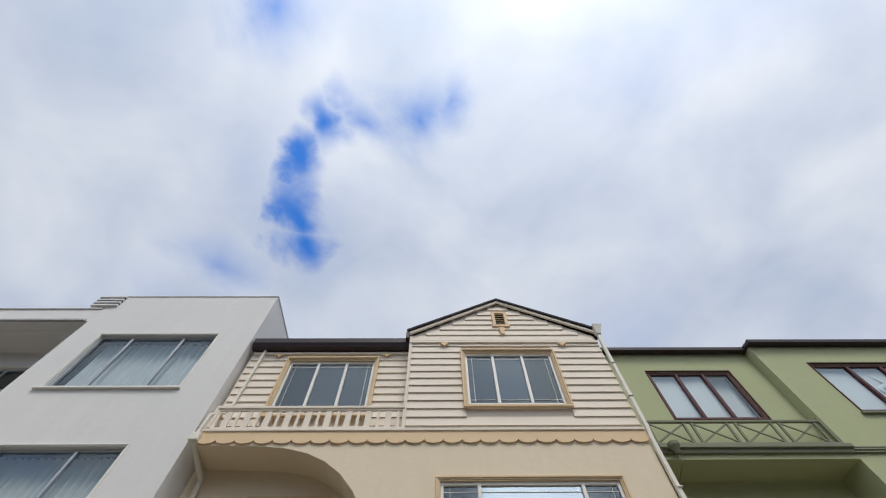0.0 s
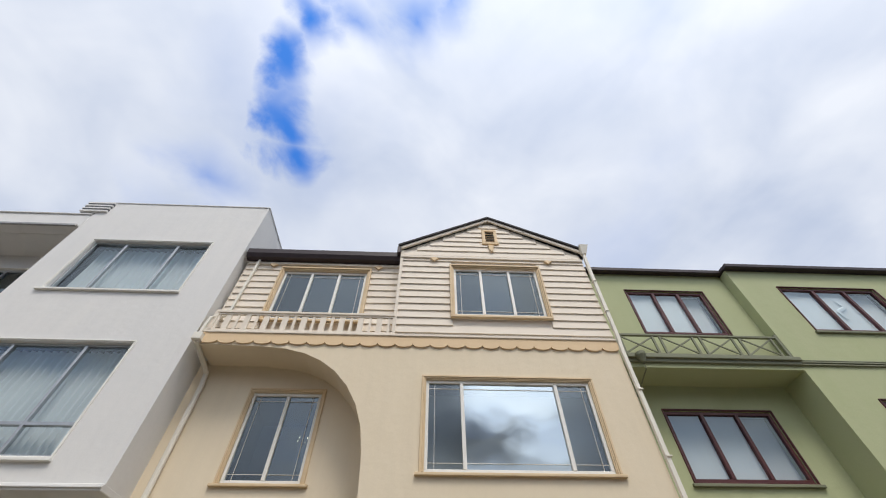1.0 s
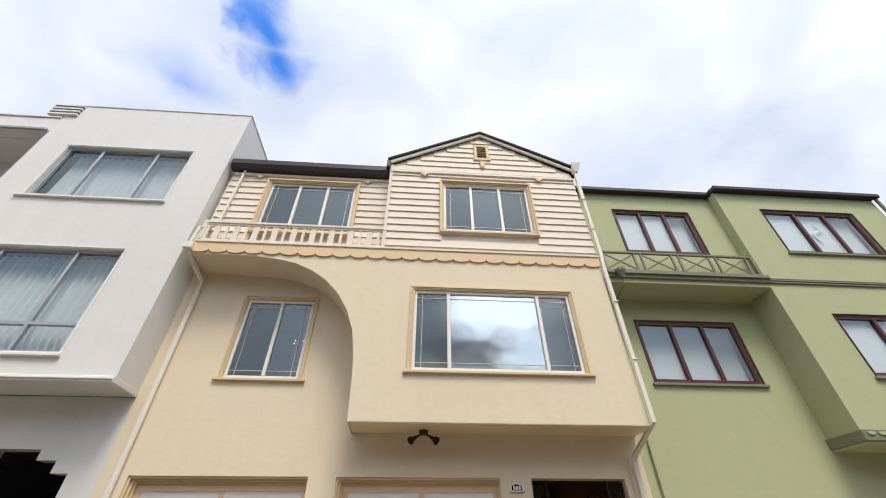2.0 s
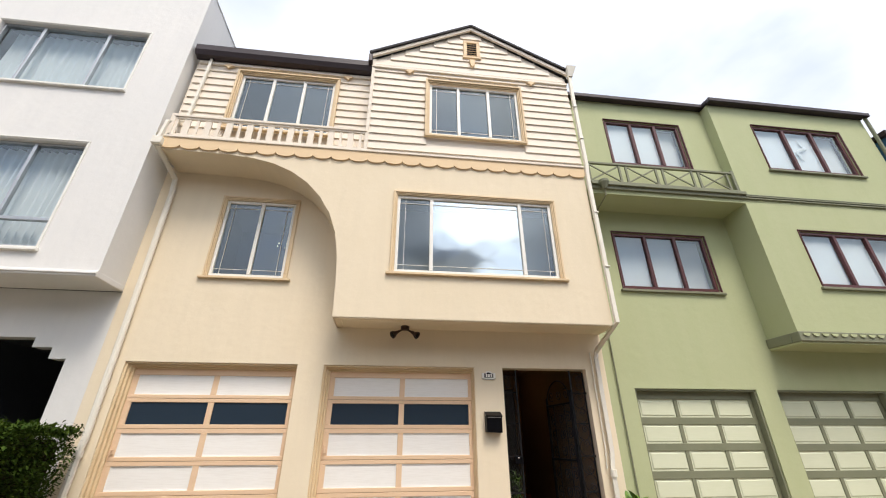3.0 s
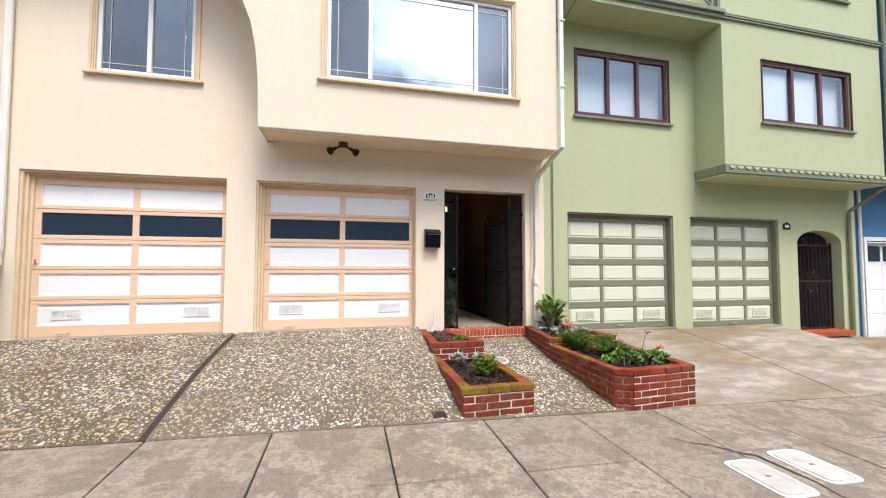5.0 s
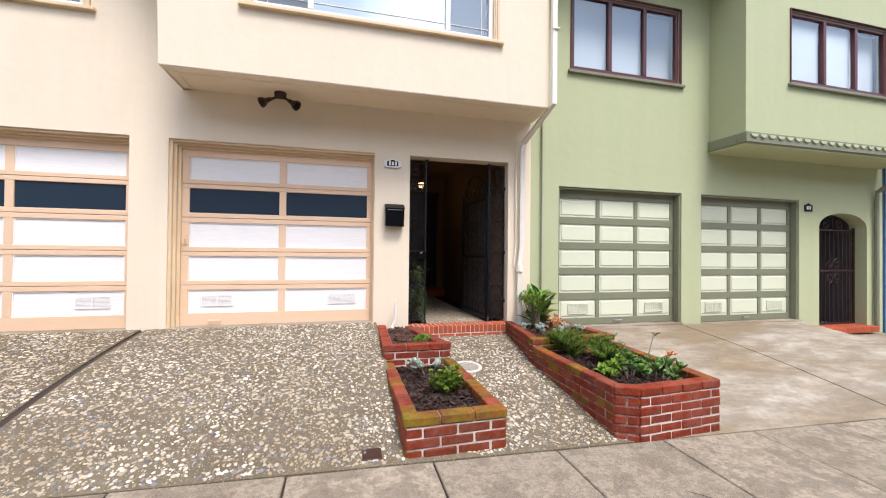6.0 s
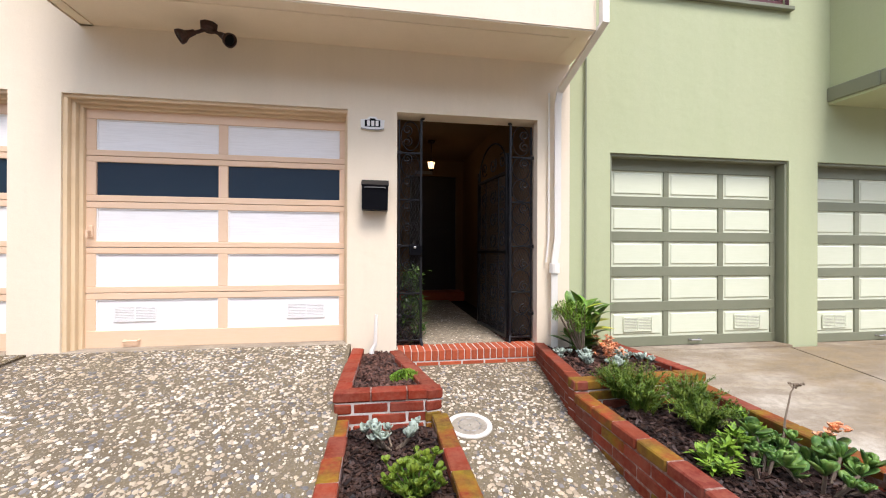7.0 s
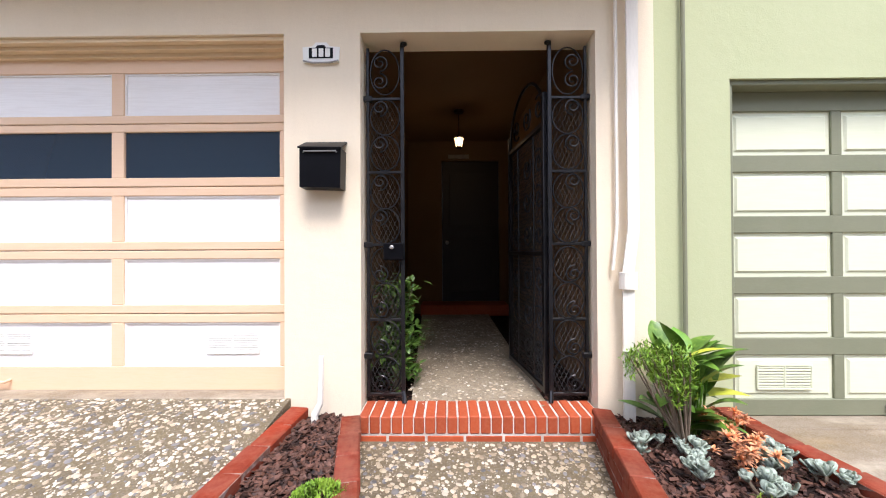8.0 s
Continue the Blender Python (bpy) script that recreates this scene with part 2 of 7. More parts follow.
brick_step = material("orange_red_brick", (0.36, 0.062, 0.014), 0.75, vary=0.15, spots=((6, 0.3, (0.28, 0.045, 0.012)),), grain=((50, 0.2, (0.46, 0.16, 0.07)),), bump=((30, 0.25, 0.004),))
brick_moss = material("mossy_brick", (0.22, 0.035, 0.013), 0.9, spec=0.2, vary=0.2, spots=((3.4, 0.75, (0.10, 0.055, 0.016)), (4.4, 0.75, (0.22, 0.16, 0.006)), (9, 0.55, (0.085, 0.050, 0.013))), grain=((40, 0.2, (0.30, 0.20, 0.03)),), bump=((18, 0.5, 0.008), (120, 0.35, 0.003)))
mortar = material("pale_mortar", (0.60, 0.54, 0.47), 0.95, spots=((3, 0.7, (0.30, 0.24, 0.19)),), grain=((60, 0.3, (0.62, 0.58, 0.54)),), bump=((60, 0.4, 0.004),))
mortar_dark = material("grimy_mortar", (0.19, 0.085, 0.055), 0.95, spots=((5, 0.5, (0.13, 0.08, 0.06)),), grain=((30, 0.5, (0.42, 0.36, 0.31)),), bump=((60, 0.4, 0.004),))
concrete = material("pavement_concrete", (0.29, 0.235, 0.158), 0.9, spec=0.3, edge=(0.50, 0.56), vary=0.12, spots=((0.9, 0.35, (0.22, 0.17, 0.105)), (3.6, 0.62, (0.115, 0.085, 0.05)), (13.0, 0.5, (0.125, 0.095, 0.06)), (38.0, 0.5, (0.12, 0.092, 0.06))), grain=((22, 0.3, (0.19, 0.165, 0.13)), (160, 0.25, (0.46, 0.42, 0.37))), bump=((10, 0.15, 0.01), (160, 0.35, 0.003)))
drive_concrete = material("stained_drive_concrete", (0.42, 0.37, 0.285), 0.85, spec=0.3, edge=(0.43, 0.58), vary=0.06, spots=((0.55, 0.95, (0.185, 0.122, 0.042), (0.6, 1.6, 1)), (3.0, 0.55, (0.11, 0.075, 0.038), (0.7, 1.8, 1)), (16.0, 0.3, (0.15, 0.11, 0.07))), grain=((26, 0.22, (0.22, 0.18, 0.13)), (170, 0.2, (0.5, 0.46, 0.4))), bump=((8, 0.12, 0.01), (170, 0.3, 0.002)))
asphalt = material("asphalt", (0.055, 0.055, 0.055), 0.95, spots=((2, 0.4, (0.075, 0.072, 0.07)),), grain=((120, 0.5, (0.11, 0.11, 0.105)),), bump=((150, 0.5, 0.004),))
soil = material("dark_soil_and_hedge_shade", (0.014, 0.008, 0.006), 0.95, spec=0.2, spots=((12, 0.5, (0.055, 0.028, 0.022)),), bump=((35, 0.7, 0.02), (120, 0.5, 0.006)))
bark = material("bark_chips", (0.060, 0.026, 0.016), 0.6, spec=0.3, island=0.95, grain=((26, 0.45, (0.19, 0.10, 0.075)),))
bark_dark = material("dark_bark_chips", (0.026, 0.013, 0.008), 0.6, spec=0.3, island=0.95, grain=((26, 0.4, (0.10, 0.055, 0.04)),))
joint_dark = material("dark_joint_filler", (0.035, 0.022, 0.017), 0.95, bump=((60, 0.4, 0.004),))
tread_white = material("pale_lid_and_vent_shade", (0.48, 0.44, 0.37), 0.75, spots=((6, 0.5, (0.28, 0.25, 0.21)),), bump=((80, 0.3, 0.003),))
plain_wall = material("plain_far_wall", (0.24, 0.23, 0.21), 0.9, spots=((0.4, 0.3, (0.34, 0.33, 0.31)),))


def leaf_material(name, color, tip, rough=0.5, spec=0.3):
    return material(name, color, rough, island=0.45, spots=((22, 0.6, tip),), spec=spec)


leaf_dark = leaf_material("hedge_leaf", (0.028, 0.058, 0.008), (0.11, 0.16, 0.020), 0.6, 0.08)
leaf_broad = leaf_material("broad_leaf", (0.085, 0.19, 0.02), (0.19, 0.30, 0.045), 0.35)
leaf_needle = leaf_material("needle_leaf", (0.055, 0.105, 0.009), (0.22, 0.28, 0.025))
leaf_lime = leaf_material("lime_leaf", (0.115, 0.215, 0.016), (0.25, 0.36, 0.03))
leaf_succulent = leaf_material("succulent_leaf", (0.055, 0.125, 0.022), (0.22, 0.33, 0.06), 0.42)
leaf_grey = leaf_material("grey_green_leaf", (0.25, 0.30, 0.235), (0.36, 0.40, 0.33))
leaf_orange = leaf_material("orange_leaf", (0.66, 0.27, 0.11), (0.70, 0.44, 0.28))
leaf_yellow = leaf_material("yellow_leaf", (0.32, 0.34, 0.03), (0.42, 0.40, 0.06))
twig = material("pale_twig", (0.20, 0.15, 0.10), 0.9, spots=((30, 0.4, (0.12, 0.09, 0.06)),))


def aggregate_material(name, moss, cement=(0.15, 0.118, 0.064)):
    """Washed pebble concrete: grey-brown cement with small embedded stones and broad stains of the colour moss."""
    m = material(name, cement, 0.9, spec=0.25, spots=((2.8, 0.35, (0.16, 0.13, 0.08)), (0.9, 0.75, moss), (5.0, 0.4, (0.06, 0.043, 0.02))), grain=((35, 0.35, (0.12, 0.10, 0.08)), (90, 0.25, (0.30, 0.26, 0.20))), bump=((60, 0.5, 0.008),))
    nt = m.node_tree
    N, L = nt.nodes.new, nt.links.new
    p = nt.nodes["Principled BSDF"]
    old = p.inputs["Base Color"].links[0].from_socket
    geo = N("ShaderNodeNewGeometry")
    for scale, thresh, c in ((70, 0.24, (0.40, 0.35, 0.27)), (105, 0.26, (0.10, 0.09, 0.08)), (48, 0.15, (0.60, 0.55, 0.46))):
        v = N("ShaderNodeTexVoronoi")
        v.inputs["Scale"].default_value = scale
        L(geo.outputs["Position"], v.inputs["Vector"])
        r = N("ShaderNodeMapRange")
        L(v.outputs["Distance"], r.inputs["Value"])
        r.inputs["From Min"].default_value, r.inputs["From Max"].default_value = thresh, thresh - 0.06
        pick = N("ShaderNodeMath")
        pick.operation = "GREATER_THAN"
        sc = N("ShaderNodeSeparateColor")
        L(v.outputs["Color"], sc.inputs[0]), L(sc.outputs[0], pick.inputs[0])
        pick.inputs[1].default_value = 0.45
        f = N("ShaderNodeMath")
        f.operation = "MULTIPLY"
        L(r.outputs[0], f.inputs[0]), L(pick.outputs[0], f.inputs[1])
        mx = N("ShaderNodeMix")
        mx.data_type = "RGBA"
        L(f.outputs[0], mx.inputs["Factor"]), L(old, mx.inputs[6])
        mx.inputs[7].default_value = (*c, 1)
        old = mx.outputs[2]
    L(old, p.inputs["Base Color"])
    return m


aggregate = aggregate_material("exposed_aggregate", (0.115, 0.085, 0.045))
aggregate_mossy = aggregate_material("mossy_aggregate", (0.080, 0.050, 0.008), (0.105, 0.074, 0.030))
pebble_pale = material("pale_pebble", (0.57, 0.51, 0.40), 0.6, island=0.3, spots=((1.1, 0.78, (0.26, 0.19, 0.085)), (30, 0.3, (0.46, 0.40, 0.31))))
pebble_tan = material("tan_pebble", (0.36, 0.285, 0.19), 0.65, island=0.45, spots=((0.9, 0.55, (0.14, 0.098, 0.04)), (30, 0.3, (0.36, 0.30, 0.22))))
pebble_dark = material("grey_pebble", (0.13, 0.125, 0.12), 0.7, island=0.5, spots=((30, 0.3, (0.2, 0.17, 0.14)),))
wire_grey = material("worn_black_wire", (0.06, 0.058, 0.056), 0.4, spec=0.6, spots=((20, 0.4, (0.05, 0.045, 0.04)),))
lamp_glow = glow_material("warm_lamp_glass", (1.0, 0.66, 0.28), 1.6)


# ---- mesh tools ----
class Build:
    """Collects corners and faces of one mesh."""

    def __init__(self):
        self.v, self.f = [], []

    def add(self, verts, faces):
        n = len(self.v)
        self.v += [tuple(p) for p in verts]
        self.f += [tuple(i + n for i in f) for f in faces]
        return self

    def box(self, x0, x1, y0, y1, z0, z1, c=0.0, m=None):
        """A box with edges cut by c."""
        if not c:
            v = [(x, y, z) for x in (x0, x1) for y in (y0, y1) for z in (z0, z1)]
            f = [(0, 1, 3, 2), (4, 6, 7, 5), (0, 4, 5, 1), (2, 3, 7, 6), (0, 2, 6, 4), (1, 5, 7, 3)]
        else:
            X, Y, Z = (x0, x1), (y0, y1), (z0, z1)
            v, ix = [], {}
            for i in (0, 1):
                for j in (0, 1):
                    for k in (0, 1):
                        sx, sy, sz = (c if i == 0 else -c), (c if j == 0 else -c), (c if k == 0 else -c)
                        for a, p in enumerate(((X[i], Y[j] + sy, Z[k] + sz), (X[i] + sx, Y[j], Z[k] + sz), (X[i] + sx, Y[j] + sy, Z[k]))):
                            ix[i, j, k, a] = len(v)
                            v.append(p)
            f = []
            for i in (0, 1):
                f.append([ix[i, j, k, 0] for j, k in ((0, 0), (0, 1), (1, 1), (1, 0))][:: 1 if i == 0 else -1])
                f.append([ix[j, i, k, 1] for j, k in ((0, 0), (1, 0), (1, 1), (0, 1))][:: 1 if i == 0 else -1])
                f.append([ix[j, k, i, 2] for j, k in ((0, 0), (0, 1), (1, 1), (1, 0))][:: 1 if i == 0 else -1])
                for j in (0, 1):
                    f.append((ix[i, j, 0, 0], ix[i, j, 0, 1], ix[i, j, 1, 1], ix[i, j, 1, 0]))
                    f.append((ix[i, 0, j, 0], ix[i, 0, j, 2], ix[i, 1, j, 2], ix[i, 1, j, 0]))
                    f.append((ix[0, i, j, 1], ix[0, i, j, 2], ix[1, i, j, 2], ix[1, i, j, 1]))
                    for k in (0, 1):
                        f.append((ix[i, j, k, 0], ix[i, j, k, 1], ix[i, j, k, 2]))
        if m is not None:
            v = [m @ Vector(p) for p in v]
        return self.add(v, f)

    def prism(self, poly, y0, y1):
        """A polygon of (x, z) drawn out from y0 to y1."""
        n = len(poly)
        v = [(x, y0, z) for x, z in poly] + [(x, y1, z) for x, z in poly]
        return self.add(v, [tuple(range(n)), tuple(range(2 * n - 1, n - 1, -1))] + [(i, i + n, (i + 1) % n + n, (i + 1) % n) for i in range(n)])

    def tube(self, pts, r, n=8, closed=False):
        """A round bar along points; r may be a list."""
        pts = [Vector(p) for p in pts]
        k = len(pts)
        rs = r if isinstance(r, (list, tuple)) else [r] * k
        rings, side = [], None
        for i, p in enumerate(pts):
            d = (pts[min(i + 1, k - 1)] - pts[max(i - 1, 0)]).normalized()
            if side is None:
                side = d.orthogonal().normalized()
            side = (side - d * side.dot(d)).normalized()
            up = d.cross(side)
            rings.append([p + rs[i] * (math.cos(a) * side + math.sin(a) * up) for a in (2 * math.pi * j / n for j in range(n))])
        v = [q for ring in rings for q in ring]
        f = [(i * n + j, i * n + (j + 1) % n, (i + 1) * n + (j + 1) % n, (i + 1) * n + j) for i in range(k - 1) for j in range(n)]
        f += [tuple(range(n - 1, -1, -1)), tuple(range((k - 1) * n, k * n))]
        return self.add(v, f)

    def lathe(self, prof, m, n=16):
        """A profile of (radius, height) turned round the z axis of m."""
        v = [m @ Vector((r * math.cos(2 * math.pi * j / n), r * math.sin(2 * math.pi * j / n), z)) for r, z in prof for j in range(n)]
        f = [(i * n + j, i * n + (j + 1) % n, (i + 1) * n + (j + 1) % n, (i + 1) * n + j) for i in range(len(prof) - 1) for j in range(n)]
        f += [tuple(range(n - 1, -1, -1)), tuple(range((len(prof) - 1) * n, len(prof) * n))]
        return self.add(v, f)

    def sheet(self, x0, x1, z0, z1, y0, y1, holes):
        """An upright wall in the xz plane, from y0 (front) to y1, with square openings through it."""
        xs = sorted({x0, x1, *(h[0] for h in holes), *(h[1] for h in holes)})
        zs = sorted({z0, z1, *(h[2] for h in holes), *(h[3] for h in holes)})
        nx, nz = len(xs), len(zs)
        solid = {(i, k): not any(h[0] < (xs[i] + xs[i + 1]) / 2 < h[1] and h[2] < (zs[k] + zs[k + 1]) / 2 < h[3] for h in holes) for i in range(nx - 1) for k in range(nz - 1)}
        v = [(x, y, z) for y in (y0, y1) for x in xs for z in zs]
        at = lambda s, i, k: s * nx * nz + i * nz + k
        f = []
        for (i, k), full in solid.items():
            if not full:
                continue
            f.append((at(0, i, k), at(0, i + 1, k), at(0, i + 1, k + 1), at(0, i, k + 1)))
            f.append((at(1, i, k), at(1, i, k + 1), at(1, i + 1, k + 1), at(1, i + 1, k)))
            for a, b, p, q in ((i - 1, k, (i, k), (i, k + 1)), (i + 1, k, (i + 1, k + 1), (i + 1, k)), (i, k - 1, (i + 1, k), (i, k)), (i, k + 1, (i, k + 1), (i + 1, k + 1))):
                if not solid.get((a, b), False):
                    f.append((at(0, *p), at(0, *q), at(1, *q), at(1, *p)))
        return self.add(v, f)

    def mesh(self, name, mat, smooth=False):
        me = bpy.data.meshes.new(name)
        me.from_pydata(self.v, [], self.f)
        me.materials.append(mat)
        if smooth:
            me.shade_smooth()
        me.update()
        return me


def fix_normals(me):
    bm = bmesh.new()
    bm.from_mesh(me)
    bmesh.ops.recalc_face_normals(bm, faces=bm.faces)
    bm.to_mesh(me)
    bm.free()


def part(name, b, mat, parent=None, label="", smooth=False):
    me = b.mesh(name, mat, smooth)
    if 1 < len(me.polygons) < 60000:
        fix_normals(me)
    ob = new(name, me)
    ob.parent = parent
    if label:
        ob["label"] = label
    return ob


def piece(name, me, parent, m=None):
    ob = new(name, me)
    ob.parent = parent
    if m is not None:
        ob.matrix_basis = m
    return ob


def thing(name, label, category, group="", kind="", at=(0, 0, 0)):
    ob = tagged(new(name), label, category, group, kind)
    ob.location = at
    ob.empty_display_size = 0.2
    return ob


def holed_prism(outer, holes, y0, y1):
    """A polygon of (x, z) with square holes, drawn out from y0 to y1."""
    bm = bmesh.new()
    loops = [outer] + [[(a, c), (a, d), (b, d), (b, c)] for a, b, c, d in holes]
    edges = []
    for loop in loops:
        vs = [bm.verts.new((x, y0, z)) for x, z in loop]
        edges += [bm.edges.new((vs[i], vs[(i + 1) % len(vs)])) for i in range(len(vs))]
    bmesh.ops.triangle_fill(bm, use_beauty=True, use_dissolve=False, edges=edges, normal=(0, -1, 0))
    r = bmesh.ops.extrude_face_region(bm, geom=list(bm.faces))
    bmesh.ops.translate(bm, vec=(0, y1 - y0, 0), verts=[e for e in r["geom"] if isinstance(e, bmesh.types.BMVert)])
    bm.verts.index_update()
    b = Build()
    b.add([v.co[:] for v in bm.verts], [[v.index for v in f.verts] for f in bm.faces])
    bm.free()
    return b


# ---- ground ----
def street(x):
    """Height of the pavement's inner edge: the street falls slowly towards +x."""
    return -0.385 - 0.028 * (x - 0.5)


EDGE, KERB = -2.46, -5.25


def ramp_slab(x0, x1, top_l, top_r, y_top=0.0, y_low=EDGE, nx=2, ny=12, crown=0.05):
    """A sloping drive from the house to the pavement, with a slight belly, as a thick slab."""
    b = Build()
    v = []
    for i in range(nx + 1):
        x = x0 + (x1 - x0) * i / nx
        top = top_l + (top_r - top_l) * i / nx
        for j in range(ny + 1):
            s = j / ny
            v.append((x, y_top + (y_low - y_top) * s, top + (street(x) - top) * s + crown * math.sin(math.pi * s)))
    n = len(v)
    v += [(x, y, z - 0.25) for x, y, z in v]
    at = lambda i, j: i * (ny + 1) + j
    f = [(at(i, j), at(i, j + 1), at(i + 1, j + 1), at(i + 1, j)) for i in range(nx) for j in range(ny)]
    for i in range(nx):
        f += [(at(i, ny), at(i, ny) + n, at(i + 1, ny) + n, at(i + 1, ny)), (at(i, 0), at(i + 1, 0), at(i + 1, 0) + n, at(i, 0) + n)]
    for j in range(ny):
        f += [(at(0, j), at(0, j) + n, at(0, j + 1) + n, at(0, j + 1)), (at(nx, j), at(nx, j + 1), at(nx, j + 1) + n, at(nx, j) + n)]
    return b.add(v, f)


def drive_height(x, y):
    """The top of the cream house's pebble drive."""
    s = y / EDGE
    return 0.085 + (street(x) - 0.085) * s + 0.05 * math.sin(math.pi * s)


def path_height(x, y):
    s = y / EDGE
    return -0.094 + (street(x) + 0.094) * s + 0.03 * math.sin(math.pi * s)


ground = tagged(part("ground", Build().add([(-700, -700, -0.75), (700, -700, -0.75), (700, 700, -0.75), (-700, 700, -0.75)], [(0, 1, 2, 3)]), asphalt), "dark asphalt ground reaching far out", "ground", kind="structure")
road = Build()
road.add([(-60, -13.5, street(-60) - 0.35), (60, -13.5, street(60) - 0.35), (60, KERB - 0.15, street(60) - 0.25), (-60, KERB - 0.15, street(-60) - 0.25)], [(0, 1, 2, 3)])
tagged(part("road", road, asphalt), "grey asphalt road beside the kerb", "road", kind="structure")
far_kerb = Build()
for x0, x1, y0, y1, dz in ((-60, 60, -13.7, -13.5, 0.0), (-60, 60, -17.5, -13.7, -0.004), (-60, 60, KERB - 0.15, KERB, 0.0)):
    h = [street(x) - 0.06 + dz for x in (x0, x1)]
    far_kerb.add([(x0, y0, h[0]), (x1, y0, h[1]), (x1, y1, h[1]), (x0, y1, h[0]), (x0, y0, h[0] - 0.4), (x1, y0, h[1] - 0.4), (x1, y1, h[1] - 0.4), (x0, y1, h[0] - 0.4)], [(0, 1, 2, 3), (4, 7, 6, 5), (0, 4, 5, 1), (2, 6, 7, 3), (1, 5, 6, 2), (0, 3, 7, 4)])
tagged(part("kerb", far_kerb, concrete), "worn grey concrete kerbs along the road", "kerb", kind="structure")

# pavement slabs, each with its own edge
pavement = tagged(new("pavement"), "stained concrete pavement of square slabs", "pavement", kind="structure")
bed = Build()
bed.add([(x, y, street(x) - 0.02 + 0.02 * (y - EDGE)) for x, y in ((-30, KERB), (40, KERB), (40, EDGE), (-30, EDGE))], [(0, 1, 2, 3)])
part("joint_bed", bed, joint_dark, pavement)
SLAB = 0.858
for row, depth in enumerate((0.846, 0.846, 1.05)):
    y1 = EDGE - 0.012 - row * SLAB
    y0 = y1 - depth
    for i in range(-18, 20):
        x0 = -0.25 + i * SLAB + 0.006
        x1 = x0 + SLAB - 0.012
        rnd = random.Random(i * 7 + row)
        dz = [rnd.uniform(-0.003, 0.004) for _ in range(4)]
        c = 0.006
        b = Build()
        top = [(x0 + c, y0 + c), (x1 - c, y0 + c), (x1 - c, y1 - c), (x0 + c, y1 - c)]
        rim = [(x0, y0), (x1, y0), (x1, y1), (x0, y1)]
        zz = lambda x, y: street(x) + 0.02 * (y - EDGE)
        v = [(x, y, zz(x, y) + dz[k]) for k, (x, y) in enumerate(top)] + [(x, y, zz(x, y) + dz[k] - c) for k, (x, y) in enumerate(rim)] + [(x, y, zz(x, y) - 0.06) for x, y in rim]
        b.add(v, [(0, 1, 2, 3)] + [(k, k + 4, (k + 1) % 4 + 4, (k + 1) % 4) for k in range(4)] + [(k + 4, k + 8, (k + 1) % 4 + 8, (k + 1) % 4 + 4) for k in range(4)])
        piece("slab", b.mesh("slab", concrete), pavement)

# the pebble drive in two slabs, the path, the neighbours' drives
drive = tagged(new("driveway"), "exposed pebble aggregate driveway with a dark joint", "driveway", kind="structure")
part("slab", ramp_slab(-5.45, -2.875, 0.085, 0.085), aggregate_mossy, drive)
part("slab", ramp_slab(-2.825, -0.40, 0.085, 0.085), aggregate, drive)
part("joint", ramp_slab(-2.877, -2.823, 0.068, 0.068), joint_dark, drive)
path = tagged(new("garden_path"), "pebble aggregate path rising to the gate", "path", kind="structure")
part("slab", ramp_slab(-0.40, 1.45, -0.094, -0.094, crown=0.03), aggregate, path)
green_drive = tagged(new("driveway"), "stained smooth concrete driveway", "driveway", kind="structure")
for a, b_, h0, h1 in ((1.45, 4.15, -0.075, -0.105), (4.17, 6.62, -0.105, -0.135), (6.64, 8.55, -0.36, -0.40), (8.57, 20, -0.42, -0.6)):
    part("slab", ramp_slab(a, b_, h0, h1, crown=0.03), drive_concrete, green_drive)
left_yard = tagged(new("driveway"), "pale concrete entrance path of the white house", "driveway", kind="structure")
part("slab", ramp_slab(-9.0, -5.47, 0.03, 0.02, crown=0.02), drive_concrete, left_yard)
part("slab", ramp_slab(-20.0, -9.02, 0.1, 0.05, crown=0.02), drive_concrete, left_yard)


